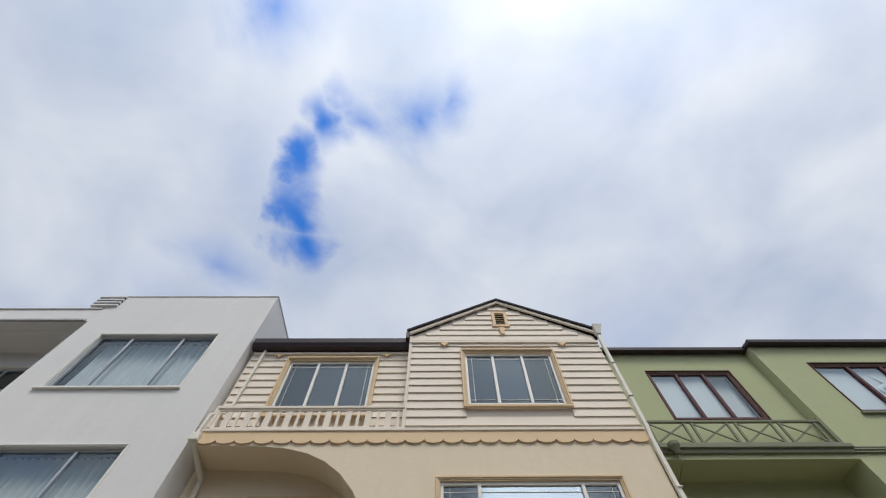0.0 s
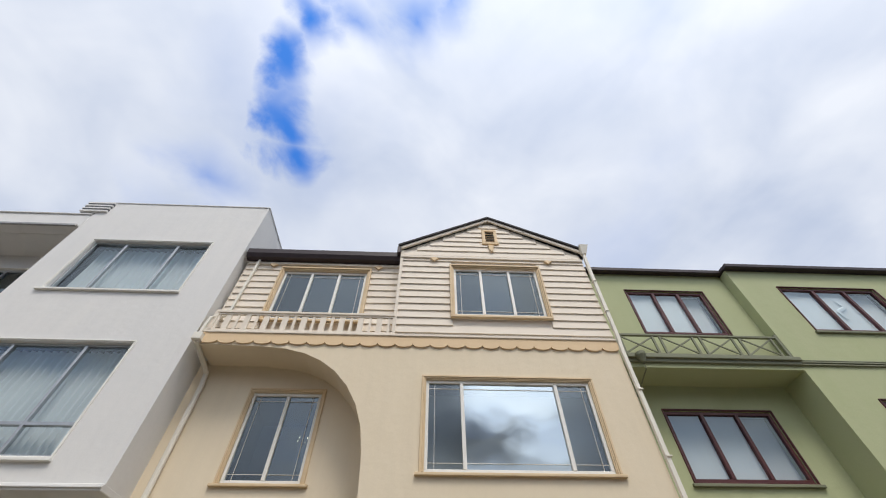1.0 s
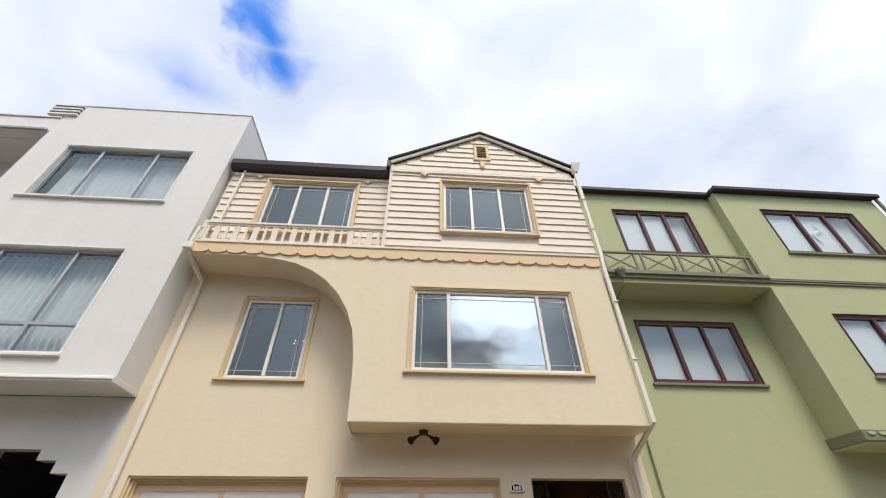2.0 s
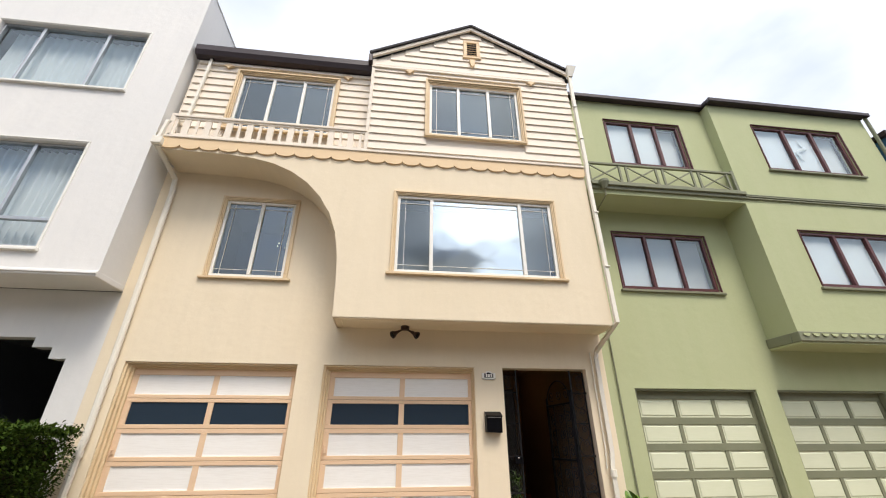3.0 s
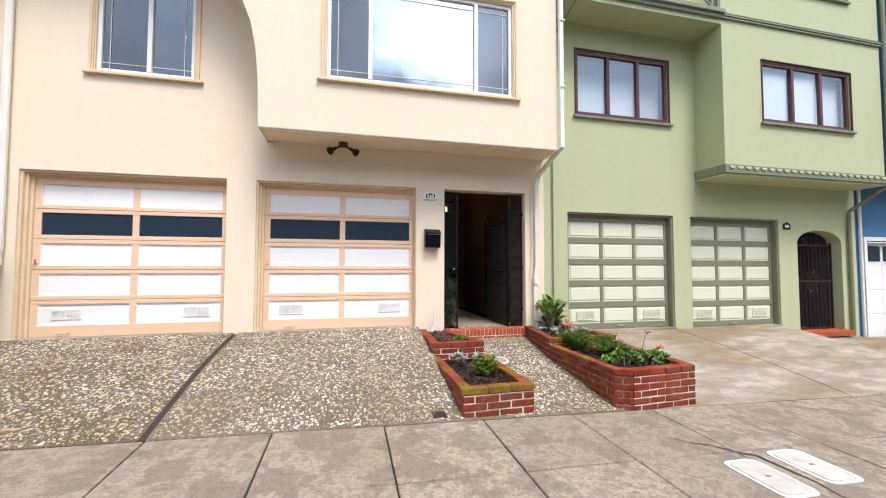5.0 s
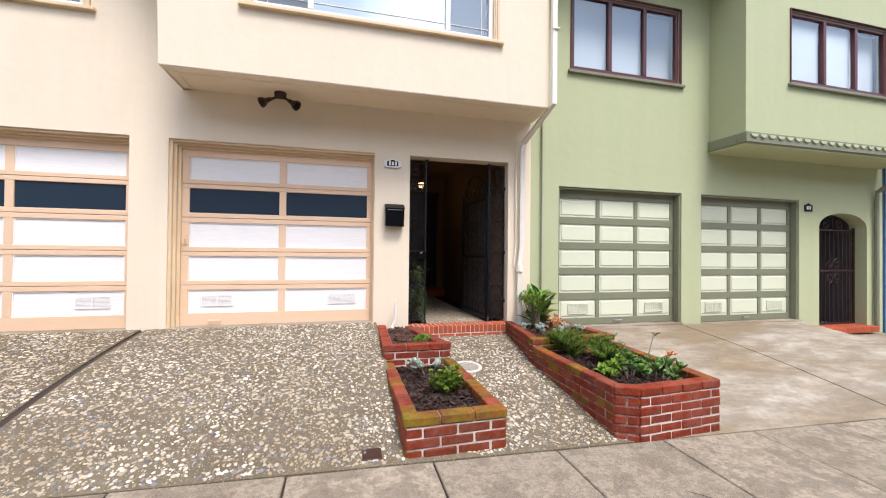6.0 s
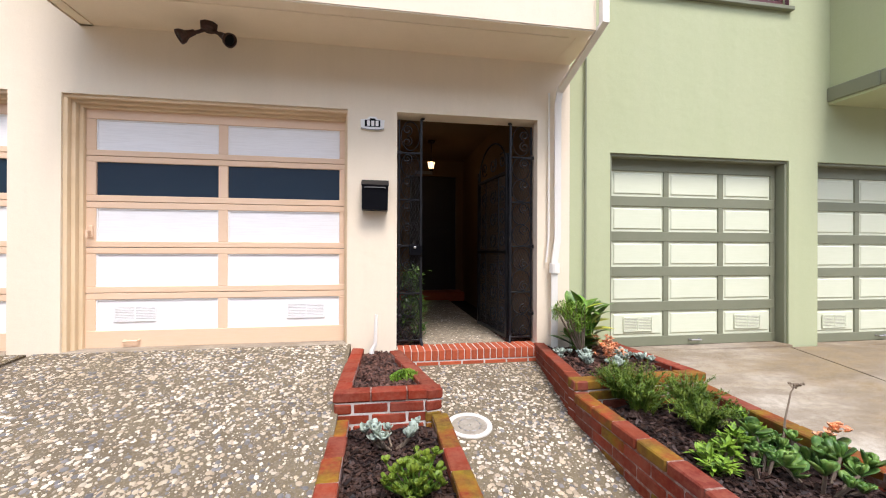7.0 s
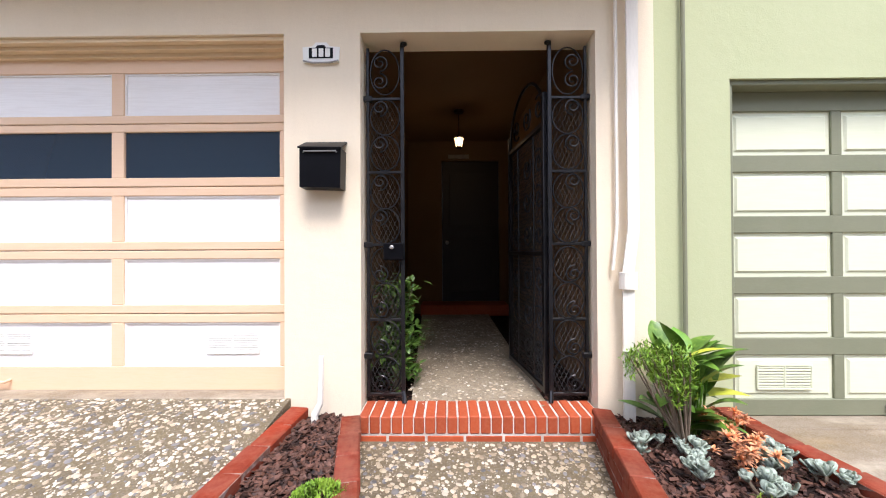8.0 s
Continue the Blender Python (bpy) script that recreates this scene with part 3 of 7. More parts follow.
# ---- windows and doors ----
def window(parent, x0, x1, z0, z1, y, splits, trim, frame, pane, tw=0.09, fw=0.045, lines=False, sill=True, back=None, trim_out=0.03, depth=0.08, tb=None):
    """A window in an opening x0..x1, z0..z1 of a wall whose face is at y. splits: where the bars stand, as fractions."""
    w = new("window")
    w.parent = parent
    tb = tw if tb is None else tb
    t = Build()
    if tw:
        for k, (o, out) in enumerate(((0.0, trim_out), (tw * 0.45, trim_out * 0.55), (tw * 0.75, trim_out * 0.2))):
            a, b_, c, d = x0 - tw + o, x1 + tw - o, z0 - tb + o * tb / tw, z1 + tw - o
            e = tw * 0.45 if k < 1 else tw * 0.3 if k < 2 else tw * 0.25
            t.box(a, b_, y - out, y + 0.01, d - e, d, 0.004)
            t.box(a, b_, y - out, y + 0.01, c, c + e * tb / tw, 0.004)
            t.box(a, a + e, y - out, y + 0.01, c + e * tb / tw, d - e, 0.004)
            t.box(b_ - e, b_, y - out, y + 0.01, c + e * tb / tw, d - e, 0.004)
        part("trim", t, trim, w)
    if sill:
        part("sill", Build().box(x0 - tw - 0.05, x1 + tw + 0.05, y - trim_out - 0.022, y + 0.01, z0 - tb - 0.034, z0 - tb + 0.003, 0.005), trim, w)
    yf = y + depth * 0.3
    fr = Build()
    fr.box(x0, x1, yf, yf + 0.06, z1 - fw, z1, 0.004).box(x0, x1, yf, yf + 0.06, z0, z0 + fw, 0.004)
    fr.box(x0, x0 + fw, yf, yf + 0.06, z0 + fw, z1 - fw, 0.004).box(x1 - fw, x1, yf, yf + 0.06, z0 + fw, z1 - fw, 0.004)
    part("frame", fr, frame, w)
    cuts = [x0 + fw] + [x0 + (x1 - x0) * s for s in splits] + [x1 - fw]
    for s in cuts[1:-1]:
        part("mullion", Build().box(s - fw * 0.6, s + fw * 0.6, yf - 0.006, yf + 0.055, z0 + fw, z1 - fw, 0.004), frame, w)
    panes = pane if isinstance(pane, (list, tuple)) else [pane] * (len(cuts) - 1)
    for i in range(len(cuts) - 1):
        a, b_ = cuts[i] + (fw * 0.6 if i else 0), cuts[i + 1] - (fw * 0.6 if i < len(cuts) - 2 else 0)
        p = part("pane", Build().add([(a, yf + 0.03, z0 + fw), (b_, yf + 0.03, z0 + fw), (b_, yf + 0.03, z1 - fw), (a, yf + 0.03, z1 - fw)], [(0, 1, 2, 3)]), panes[i], w)
        p.visible_shadow = False
        if lines:
            u = 0.085
            first, last = i == 0, i == len(cuts) - 2
            for zz in (z0 + fw + u, z1 - fw - u):
                part("grille_line", Build().box(a, b_, yf + 0.020, yf + 0.026, zz - 0.003, zz + 0.003), vinyl, w)
            if first:
                part("grille_line", Build().box(a + u, a + u + 0.006, yf + 0.019, yf + 0.025, z0 + fw, z1 - fw), vinyl, w)
            if last:
                part("grille_line", Build().box(b_ - u - 0.006, b_ - u, yf + 0.019, yf + 0.025, z0 + fw, z1 - fw), vinyl, w)
    # an added room box behind, painted dark in place of the dimness indoors
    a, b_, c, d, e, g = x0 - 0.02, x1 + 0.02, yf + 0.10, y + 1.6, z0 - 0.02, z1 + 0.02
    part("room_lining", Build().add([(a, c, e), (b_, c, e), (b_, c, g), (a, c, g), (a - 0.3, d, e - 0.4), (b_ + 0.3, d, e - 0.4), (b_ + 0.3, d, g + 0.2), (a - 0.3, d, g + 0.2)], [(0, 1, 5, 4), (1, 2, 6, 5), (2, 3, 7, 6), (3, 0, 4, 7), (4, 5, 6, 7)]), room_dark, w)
    return w


def curtain(x0, x1, z0, z1, y, label, pleats=14, deep=0.03, mat=None, wavy=0.0):
    """A hanging cloth with soft pleats."""
    b = Build()
    n, k = pleats * 8, 8
    rnd = random.Random(int(abs(x0 * 100)) + int(z0 * 10))
    ph = [rnd.uniform(-0.7, 0.7) for _ in range(pleats + 2)]
    v = []
    for j in range(k + 1):
        s = j / k
        for i in range(n + 1):
            u = i / n
            q = u * pleats
            p = ph[int(q)] * (1 - q % 1) + ph[int(q) + 1] * (q % 1)
            v.append((x0 + (x1 - x0) * u + 0.01 * math.sin(5 * s + q), y + deep * math.sin(2 * math.pi * q + p * 2) * (0.6 + 0.4 * s), z1 + (z0 + wavy * math.sin(q * 2.1) - z1) * s))
    f = [(j * (n + 1) + i, j * (n + 1) + i + 1, (j + 1) * (n + 1) + i + 1, (j + 1) * (n + 1) + i) for j in range(k) for i in range(n)]
    b.add(v, f)
    nv = len(b.v)
    b.add([(x, yy + 0.004, z) for x, yy, z in v], [tuple(reversed(q)) for q in f])
    ob = part("curtain", b, mat or curtain_cloth, None, smooth=True)
    return tagged(ob, label, "curtain", "curtains in the windows")


def shade(x0, x1, z0, z1, y):
    b = Build().box(x0, x1, y, y + 0.006, z0, z1).tube([(x0, y, z1), (x1, y, z1)], 0.02, 10).box(x0, x1, y - 0.006, y + 0.012, z0 - 0.02, z0, 0.003)
    return tagged(part("roller_shade", b, shade_cloth), "plain white roller shade behind window glass", "shade", "shades in the green house")


def slat_vent(parent, x0, x1, z0, z1, y, mat, parts=2):
    v = new("vent")
    v.parent = parent
    b = Build()
    e = 0.010
    y += 0.004
    b.box(x0, x1, y - 0.008, y + 0.004, z1 - e, z1, 0.002).box(x0, x1, y - 0.008, y + 0.004, z0, z0 + e, 0.002)
    cuts = [x0 + (x1 - x0) * i / parts for i in range(parts + 1)]
    for c in cuts:
        b.box(c - e / 2, c + e / 2, y - 0.008, y + 0.004, z0 + e, z1 - e, 0.002)
    part("frame", b, mat, v)
    # added sheet, greyer than the panel, so the slat gaps read as shade
    part("backing", Build().box(x0 + e, x1 - e, y + 0.0012, y + 0.0017, z0 + e, z1 - e), tread_white, v, "grey backing coloured as the shade between slats")
    for c0, c1 in zip(cuts[:-1], cuts[1:]):
        n = 8
        for k in range(n):
            z = z0 + e + (z1 - z0 - 2 * e) * (k + 0.5) / n
            part("slat", Build().box(c0 + e / 2, c1 - e / 2, y - 0.006, y + 0.001, z - 0.0050, z + 0.0050, 0.001), mat, v)
    return v


def cream_garage(parent, x0, x1, zb, zt, y, knob):
    """A ten-light timber garage door: tan rails and stiles, white boards, one row of dark glass."""
    d = new("garage_door")
    d.parent = parent
    # stepped casing in the reveal
    for o, r, t, yy in ((0.0, 0.0, 0.0, y - 0.11), (0.03, 0.011, 0.025, y - 0.07), (0.06, 0.022, 0.05, y - 0.03)):
        part("casing", Build().box(x0 + o, x0 + o + 0.031, yy, y + 0.02, zb, zt - t - 0.026, 0.003), trim_tan, d)
        part("casing", Build().box(x1 - r - 0.012, x1 - r, yy, y + 0.02, zb, zt - t - 0.026, 0.003), trim_tan, d)
        part("casing", Build().box(x0 + o, x1 - r, yy, y + 0.02, zt - t - 0.026, zt - t, 0.003), trim_tan, d)
    a, b_ = x0 + 0.09, x1 - 0.032
    cuts = [zt - 0.07, 1.993, 1.737, 1.638, 1.361, 1.252, 0.977, 0.872, 0.598, 0.49, 0.23, zb]
    rows = [(cuts[i], cuts[i] - cuts[i + 1]) for i in range(0, 12, 2)]
    mid = (a + b_) / 2 + 0.012
    for i, (z, h) in enumerate(rows):
        if 0 < i < 5:
            part("rail", Build().box(a, b_, y, y + 0.04, z - h * 0.5 + 0.002, z, 0.004), door_tan, d)
            part("rail", Build().box(a, b_, y + 0.002, y + 0.04, z - h, z - h * 0.5 - 0.002, 0.004), door_tan, d)
        else:
            part("rail", Build().box(a, b_, y, y + 0.04, z - h, z, 0.004), door_tan, d)
    for x, w in ((a, 0.075), (mid - 0.038, 0.076), (b_ - 0.05, 0.05)):
        for (z0, h0), (z1, h1) in zip(rows[:-1], rows[1:]):
            part("stile", Build().box(x, x + w, y + 0.001, y + 0.039, z1, z0 - h0, 0.003), door_tan, d)
    for r, ((z0, h0), (z1, h1)) in enumerate(zip(rows[:-1], rows[1:])):
        for c, (p, q) in enumerate(((a + 0.075, mid - 0.038), (mid + 0.038, b_ - 0.05))):
            pb = Build().box(p - 0.006, q + 0.006, y + 0.018, y + 0.03, z1 - 0.006, z0 - h0 + 0.006)
            if r == 1:
                part("window_light", pb, grey_door_glass, d, "dark tinted glass light")
            else:
                part("panel", pb, panel_white, d)
                bead = Build()
                e = 0.010
                bead.box(p, q, y + 0.010, y + 0.02, z0 - h0 - e, z0 - h0).box(p, q, y + 0.010, y + 0.02, z1, z1 + e).box(p, p + e, y + 0.010, y + 0.02, z1 + e, z0 - h0 - e).box(q - e, q, y + 0.010, y + 0.02, z1 + e, z0 - h0 - e)
                part("bead", bead, panel_white, d)
            if r == 4:
                vx = p + 0.13 if c == 0 else q - 0.45
                slat_vent(d, vx, vx + 0.32, z1 + 0.07, z1 + 0.20, y + 0.012, panel_white)
    hz = rows[5][0] - rows[5][1] * 0.55
    part("pull_handle", Build().tube([(a + 0.30, y - 0.002, hz), (a + 0.30, y - 0.035, hz - 0.005), (a + 0.41, y - 0.035, hz - 0.005), (a + 0.41, y - 0.002, hz)], 0.009, 8), door_tan, d)
    kz = rows[3][0] + 0.08
    part("lock_handle", Build().box(a + 0.02, a + 0.06, y - 0.012, y, kz - 0.05, kz + 0.05, 0.005).tube([(a + 0.04, y, kz), (a + 0.04, y - 0.05, kz), (a + 0.04, y - 0.05, kz - 0.05)], 0.010, 8), door_tan, d)
    return d


def green_garage(parent, x0, x1, zb, zt, y, yd):
    """A fifteen-panel door with raised pale panels in a dark sage frame, set deep in its opening."""
    d = new("garage_door")
    d.parent = parent
    part("casing", Build().box(x0, x0 + 0.03, y + 0.02, yd + 0.02, zb, zt - 0.03, 0.004), olive, d)
    part("casing", Build().box(x1 - 0.03, x1, y + 0.02, yd + 0.02, zb, zt - 0.03, 0.004), olive, d)
    part("casing", Build().box(x0, x1, y + 0.02, yd + 0.02, zt - 0.03, zt, 0.004), olive, d)
    a, b_, top = x0 + 0.03, x1 - 0.03, zt - 0.03
    hdr = 0.117
    rail, foot = 0.102, 0.10
    ph = (top - hdr - zb - foot - 4 * rail) / 5
    z = top
    part("rail", Build().box(a, b_, yd, yd + 0.04, top - hdr, top, 0.004), olive, d)
    st = 0.062
    pw = (b_ - a - 4 * st) / 3
    z = top - hdr
    for r in range(5):
        for c in range(4):
            x = a + c * (pw + st)
            part("stile", Build().box(x, x + st, yd + 0.001, yd + 0.039, z - ph, z, 0.003), olive, d)
        for c in range(3):
            p = a + st + c * (pw + st)
            pb = Build().box(p - 0.004, p + pw + 0.004, yd + 0.016, yd + 0.035, z - ph - 0.004, z + 0.004)
            m = 0.035
            q0, q1, u0, u1 = p + m, p + pw - m, z - ph + m, z - m
            pb.add([(q0 - 0.012, yd + 0.016, u0 - 0.012), (q1 + 0.012, yd + 0.016, u0 - 0.012), (q1 + 0.012, yd + 0.016, u1 + 0.012), (q0 - 0.012, yd + 0.016, u1 + 0.012), (q0, yd + 0.006, u0), (q1, yd + 0.006, u0), (q1, yd + 0.006, u1), (q0, yd + 0.006, u1)], [(0, 1, 5, 4), (1, 2, 6, 5), (2, 3, 7, 6), (3, 0, 4, 7), (4, 5, 6, 7)])
            part("panel", pb, panel_green, d)
            if r == 4 and c != 1:
                cx = p + pw / 2
                slat_vent(d, cx - 0.16, cx + 0.16, z - ph / 2 - 0.075, z - ph / 2 + 0.075, yd - 0.004, panel_green)
        z -= ph
        h = rail if r < 4 else foot
        part("rail", Build().box(a, b_, yd, yd + 0.04, z - h if r < 4 else zb, z, 0.004), olive, d)
        z -= h
    cx = (a + b_) / 2
    part("pull_handle", Build().tube([(cx - 0.06, yd, zb + 0.06), (cx - 0.06, yd - 0.035, zb + 0.055), (cx + 0.06, yd - 0.035, zb + 0.055), (cx + 0.06, yd, zb + 0.06)], 0.009, 8), steel, d, "dull steel pull handle")
    return d


# ---- the cream house ----
GT = 2.15
g1, g2, gate_x = (-5.30, -3.01), (-2.645, -0.435), (-0.002, 1.324)
house = thing("house", "cream stucco house with a clapboard gable and scalloped trim", "house")
lw = (-4.565, -3.445, 3.46, 4.835)
part("wall", Build().sheet(-5.66, 1.65, -0.6, 5.42, 0.0, 0.16, [(*g1, -0.7, GT), (*g2, -0.7, GT), (*gate_x, -0.02, GT), lw]), cream, house, "cream painted stucco wall")
part("gate_lintel", Build().box(gate_x[0] - 0.1, gate_x[1] + 0.1, 0.1605, 0.215, GT, 2.62), cream, house)
# the bay front with the arch that sweeps into the balcony
BAY_Y, BAY_Z, ARCH_TOP = -0.62, 2.69, 5.31
arch = [(-2.515, BAY_Z), (-2.525, 3.2), (-2.555, 3.62), (-2.625, 4.0), (-2.75, 4.33), (-2.93, 4.62), (-3.16, 4.87), (-3.43, 5.06), (-3.72, 5.19), (-4.05, 5.27), (-4.45, ARCH_TOP), (-5.5, ARCH_TOP + 0.02)]
pw = (-1.71, 0.85, 3.40, 4.75)
front = [(1.56, BAY_Z), (1.56, 5.50), (-5.5, 5.50)] + arch[::-1]
part("bay_front", holed_prism(front, [pw], BAY_Y, BAY_Y + 0.14), cream, house, "projecting bay with a sweeping arch")
ret = Build()
rib, nn = [], len(arch)
for i, (x, z) in enumerate(arch):
    (xa, za), (xb, zb) = arch[max(i - 1, 0)], arch[min(i + 1, nn - 1)]
    l = math.hypot(xb - xa, zb - za)
    rib.append((x + 0.10 * (zb - za) / l, z - 0.10 * (xb - xa) / l))
ret.add([(x, y, z) for y in (BAY_Y + 0.14, 0.0) for x, z in (*arch, *rib)], [f for i in range(nn - 1) for f in ((i, i + 1, 2 * nn + i + 1, 2 * nn + i), (nn + i, 3 * nn + i, 3 * nn + i + 1, nn + i + 1), (i, nn + i, nn + i + 1, i + 1), (2 * nn + i, 2 * nn + i + 1, 3 * nn + i + 1, 3 * nn + i))])
part("arch_soffit", ret, cream, house)
part("bay_soffit", Build().box(-2.51, 1.56, BAY_Y + 0.14, 0.0, BAY_Z + 0.012, BAY_Z + 0.15), cream, house)
part("bay_side", Build().box(1.42, 1.56, BAY_Y + 0.14, 0.0, BAY_Z + 0.15, 8.0), cream, house)
part("drip_edge", Build().box(-2.51, 1.555, BAY_Y + 0.006, BAY_Y + 0.045, BAY_Z - 0.012, BAY_Z + 0.001, 0.003), cream, house)
part("soffit_bead", Build().box(-2.45, 1.40, BAY_Y + 0.145, BAY_Y + 0.17, BAY_Z - 0.004, BAY_Z + 0.013, 0.004), cream, house)
part("wall_upper_side", Build().box(1.47, 1.645, -0.47, 6.0, 2.7, 7.95), cream, house)

# clapboard storey
SID0, EAVE, APEX = 5.50, 7.93, (-0.37, 9.08)
gx0, gx1 = -2.33, 1.57
uw = (-1.22, 0.49, 6.09, 7.34)
gable = [(gx0, SID0), (gx1, SID0), (gx1, EAVE - 0.05), (APEX[0], APEX[1] - 0.03), (gx0, EAVE - 0.05)]
part("gable_wall", holed_prism(gable, [uw], BAY_Y + 0.035, BAY_Y + 0.15), siding_paint, house)
part("gable_return", Build().box(gx0 + 0.001, gx0 + 0.10, BAY_Y + 0.15, 0.2, SID0, EAVE - 0.06), siding_paint, house)
UP_Y = -0.40
ulw = (-4.72, -3.02, 6.09, 7.36)
part("wall_upper", Build().sheet(-5.60, gx0 + 0.002, SID0, 7.80, UP_Y + 0.035, UP_Y + 0.16, [ulw]), siding_paint, house)
part("balcony_floor", Build().box(-5.50, gx0, BAY_Y + 0.141, UP_Y + 0.2, 5.40, 5.54), cream, house)
siding = new("siding")
siding.parent = house


def clapboards(x0, x1, z0, z1, y, step, hole, gable_top=None):
    z, k = z0, 0
    while z < z1 - 0.02:
        h = min(step, z1 - z)
        spans = [(x0, x1)]
        if gable_top and z + h > EAVE - 0.05:
            f0 = max(0.0, (z + h - (EAVE - 0.05)) / (gable_top[1] - 0.03 - EAVE + 0.05))
            spans = [(x0 + (gable_top[0] - x0) * f0 * 0.985, x1 + (gable_top[0] - x1) * f0 * 0.985)]
        if z + h > hole[2] - 0.08 and z < hole[3] + 0.08:
            spans = [(spans[0][0], hole[0] - 0.05), (hole[1] + 0.05, spans[0][1])]
        for a, b_ in spans:
            if b_ - a < 0.06:
                continue
            w = b_ - a
            b = Build().add([(0, 0, 0), (w, 0, 0), (w, 0.04, 0), (0, 0.04, 0), (0, 0.003, 0.010), (w, 0.003, 0.010), (0, 0.026, h + 0.006), (w, 0.026, h + 0.006), (0, 0.04, h + 0.006), (w, 0.04, h + 0.006)], [(0, 3, 2, 1), (0, 1, 5, 4), (4, 5, 7, 6), (6, 7, 9, 8), (0, 4, 6, 8, 3), (1, 2, 9, 7, 5), (3, 8, 9, 2)])
            piece("clapboard", b.mesh("clapboard", siding_paint), siding, pose(a, y, z))
        z += step
        k += 1


clapboards(gx0, gx1, SID0, APEX[1] - 0.15, BAY_Y - 0.004, 0.172, uw, APEX)
clapboards(-5.56, gx0, SID0, 7.78, UP_Y - 0.004, 0.172, ulw)
part("corner_board", Build().box(gx0 - 0.012, gx0 + 0.05, BAY_Y - 0.012, BAY_Y + 0.06, SID0, EAVE - 0.06, 0.004), siding_paint, house)
part("band_board", Build().box(gx0, gx1, BAY_Y - 0.028, BAY_Y + 0.03, 7.64, 7.705, 0.006), siding_paint, house)
part("band_board", Build().box(-5.55, gx0, UP_Y - 0.028, UP_Y + 0.03, 7.54, 7.60, 0.006), siding_paint, house)
# diamond and tongue ornaments
for cx, cz, yy in ((-1.62, 7.60, BAY_Y), (0.80, 7.60, BAY_Y), (-5.00, 7.52, UP_Y), (-2.80, 7.52, UP_Y)):
    part("diamond_ornament", Build().prism([(cx - 0.085, cz), (cx - 0.03, cz - 0.035), (cx, cz - 0.075), (cx + 0.03, cz - 0.035), (cx + 0.085, cz), (cx + 0.03, cz + 0.03), (cx - 0.03, cz + 0.03)], yy - 0.045, yy), scallop_paint, house)
part("tongue_ornament", Build().prism([(-0.43, 8.10), (-0.41, 7.94), (-0.37, 7.89), (-0.33, 7.94), (-0.31, 8.10)], BAY_Y - 0.045, BAY_Y + 0.02), scallop_paint, house)
gv = new("gable_vent")
gv.parent = house
part("frame", Build().box(-0.56, -0.18, BAY_Y - 0.03, BAY_Y + 0.03, 8.16, 8.22, 0.005).box(-0.54, -0.20, BAY_Y - 0.03, BAY_Y + 0.03, 8.62, 8.68, 0.005).box(-0.54, -0.47, BAY_Y - 0.03, BAY_Y + 0.03, 8.22, 8.62, 0.005).box(-0.27, -0.20, BAY_Y - 0.03, BAY_Y + 0.03, 8.22, 8.62, 0.005), scallop_paint, gv)
part("backing", Build().box(-0.47, -0.27, BAY_Y - 0.006, BAY_Y + 0.03, 8.22, 8.62), black_paint, gv)
for k in range(6):
    z = 8.25 + k * 0.066
    part("slat", Build().box(-0.47, -0.27, -0.014, 0.014, -0.006, 0.006, 0, pose(0, BAY_Y - 0.012, z, 40)), scallop_paint, gv)

# scalloped band
n_sc, sx0, sx1 = 24, -5.50, 1.575
wd = (sx1 - sx0) / n_sc
poly = [(sx1, 5.56), (sx0, 5.56)]
for i in range(n_sc):
    for k in range(9):
        a = math.pi * k / 8
        poly.append((sx0 + wd * (i + 0.5 - 0.5 * math.cos(a)), 5.405 - 0.065 * math.sin(a)))
b = Build()
n = len(poly)
top = [(p[0], 5.56) for p in poly[2:]]
bot = poly[2:]
m = len(top)
v = [(x, BAY_Y - 0.03, z) for x, z in top + bot] + [(x, BAY_Y + 0.005, z) for x, z in top + bot]
f = []
for i in range(m - 1):
    f += [(i, m + i, m + i + 1, i + 1), (2 * m + i, 2 * m + i + 1, 3 * m + i + 1, 3 * m + i), (i, i + 1, 2 * m + i + 1, 2 * m + i), (m + i, 3 * m + i, 3 * m + i + 1, m + i + 1)]
part("scalloped_trim", b.add(v, f), scallop_paint, house, "peach scalloped fascia board")
part("drip_mould", Build().box(sx0, sx1, BAY_Y - 0.05, BAY_Y - 0.001, 5.545, 5.59, 0.008), siding_paint, house)

# balcony rail
rail = new("balcony_rail")
rail.parent = house
part("top_rail", Build().box(-5.46, gx0 + 0.02, BAY_Y - 0.03, BAY_Y + 0.05, 6.00, 6.05, 0.006).box(-5.46, gx0 + 0.02, BAY_Y - 0.01, BAY_Y + 0.03, 5.965, 6.002, 0.004), siding_paint, rail)
part("bottom_rail", Build().box(-5.46, gx0 + 0.02, BAY_Y - 0.02, BAY_Y + 0.04, 5.60, 5.645, 0.006), siding_paint, rail)
for i in range(19):
    x = -5.40 + i * 0.166
    w = 0.052 if i % 2 else 0.024
    part("baluster", Build().box(x - w, x + w, BAY_Y, BAY_Y + 0.025, 5.64, 5.97, 0.003), siding_paint, rail)
part("newel", Build().box(-5.50, -5.42, BAY_Y - 0.02, BAY_Y + 0.05, 5.56, 6.07, 0.006), siding_paint, rail)
part("return_rail", Build().box(-5.50, -5.45, BAY_Y + 0.05, UP_Y, 6.00, 6.05, 0.005), siding_paint, rail)
part("return_rail", Build().box(-5.50, -5.45, BAY_Y + 0.05, UP_Y, 5.60, 5.64, 0.005), siding_paint, rail)

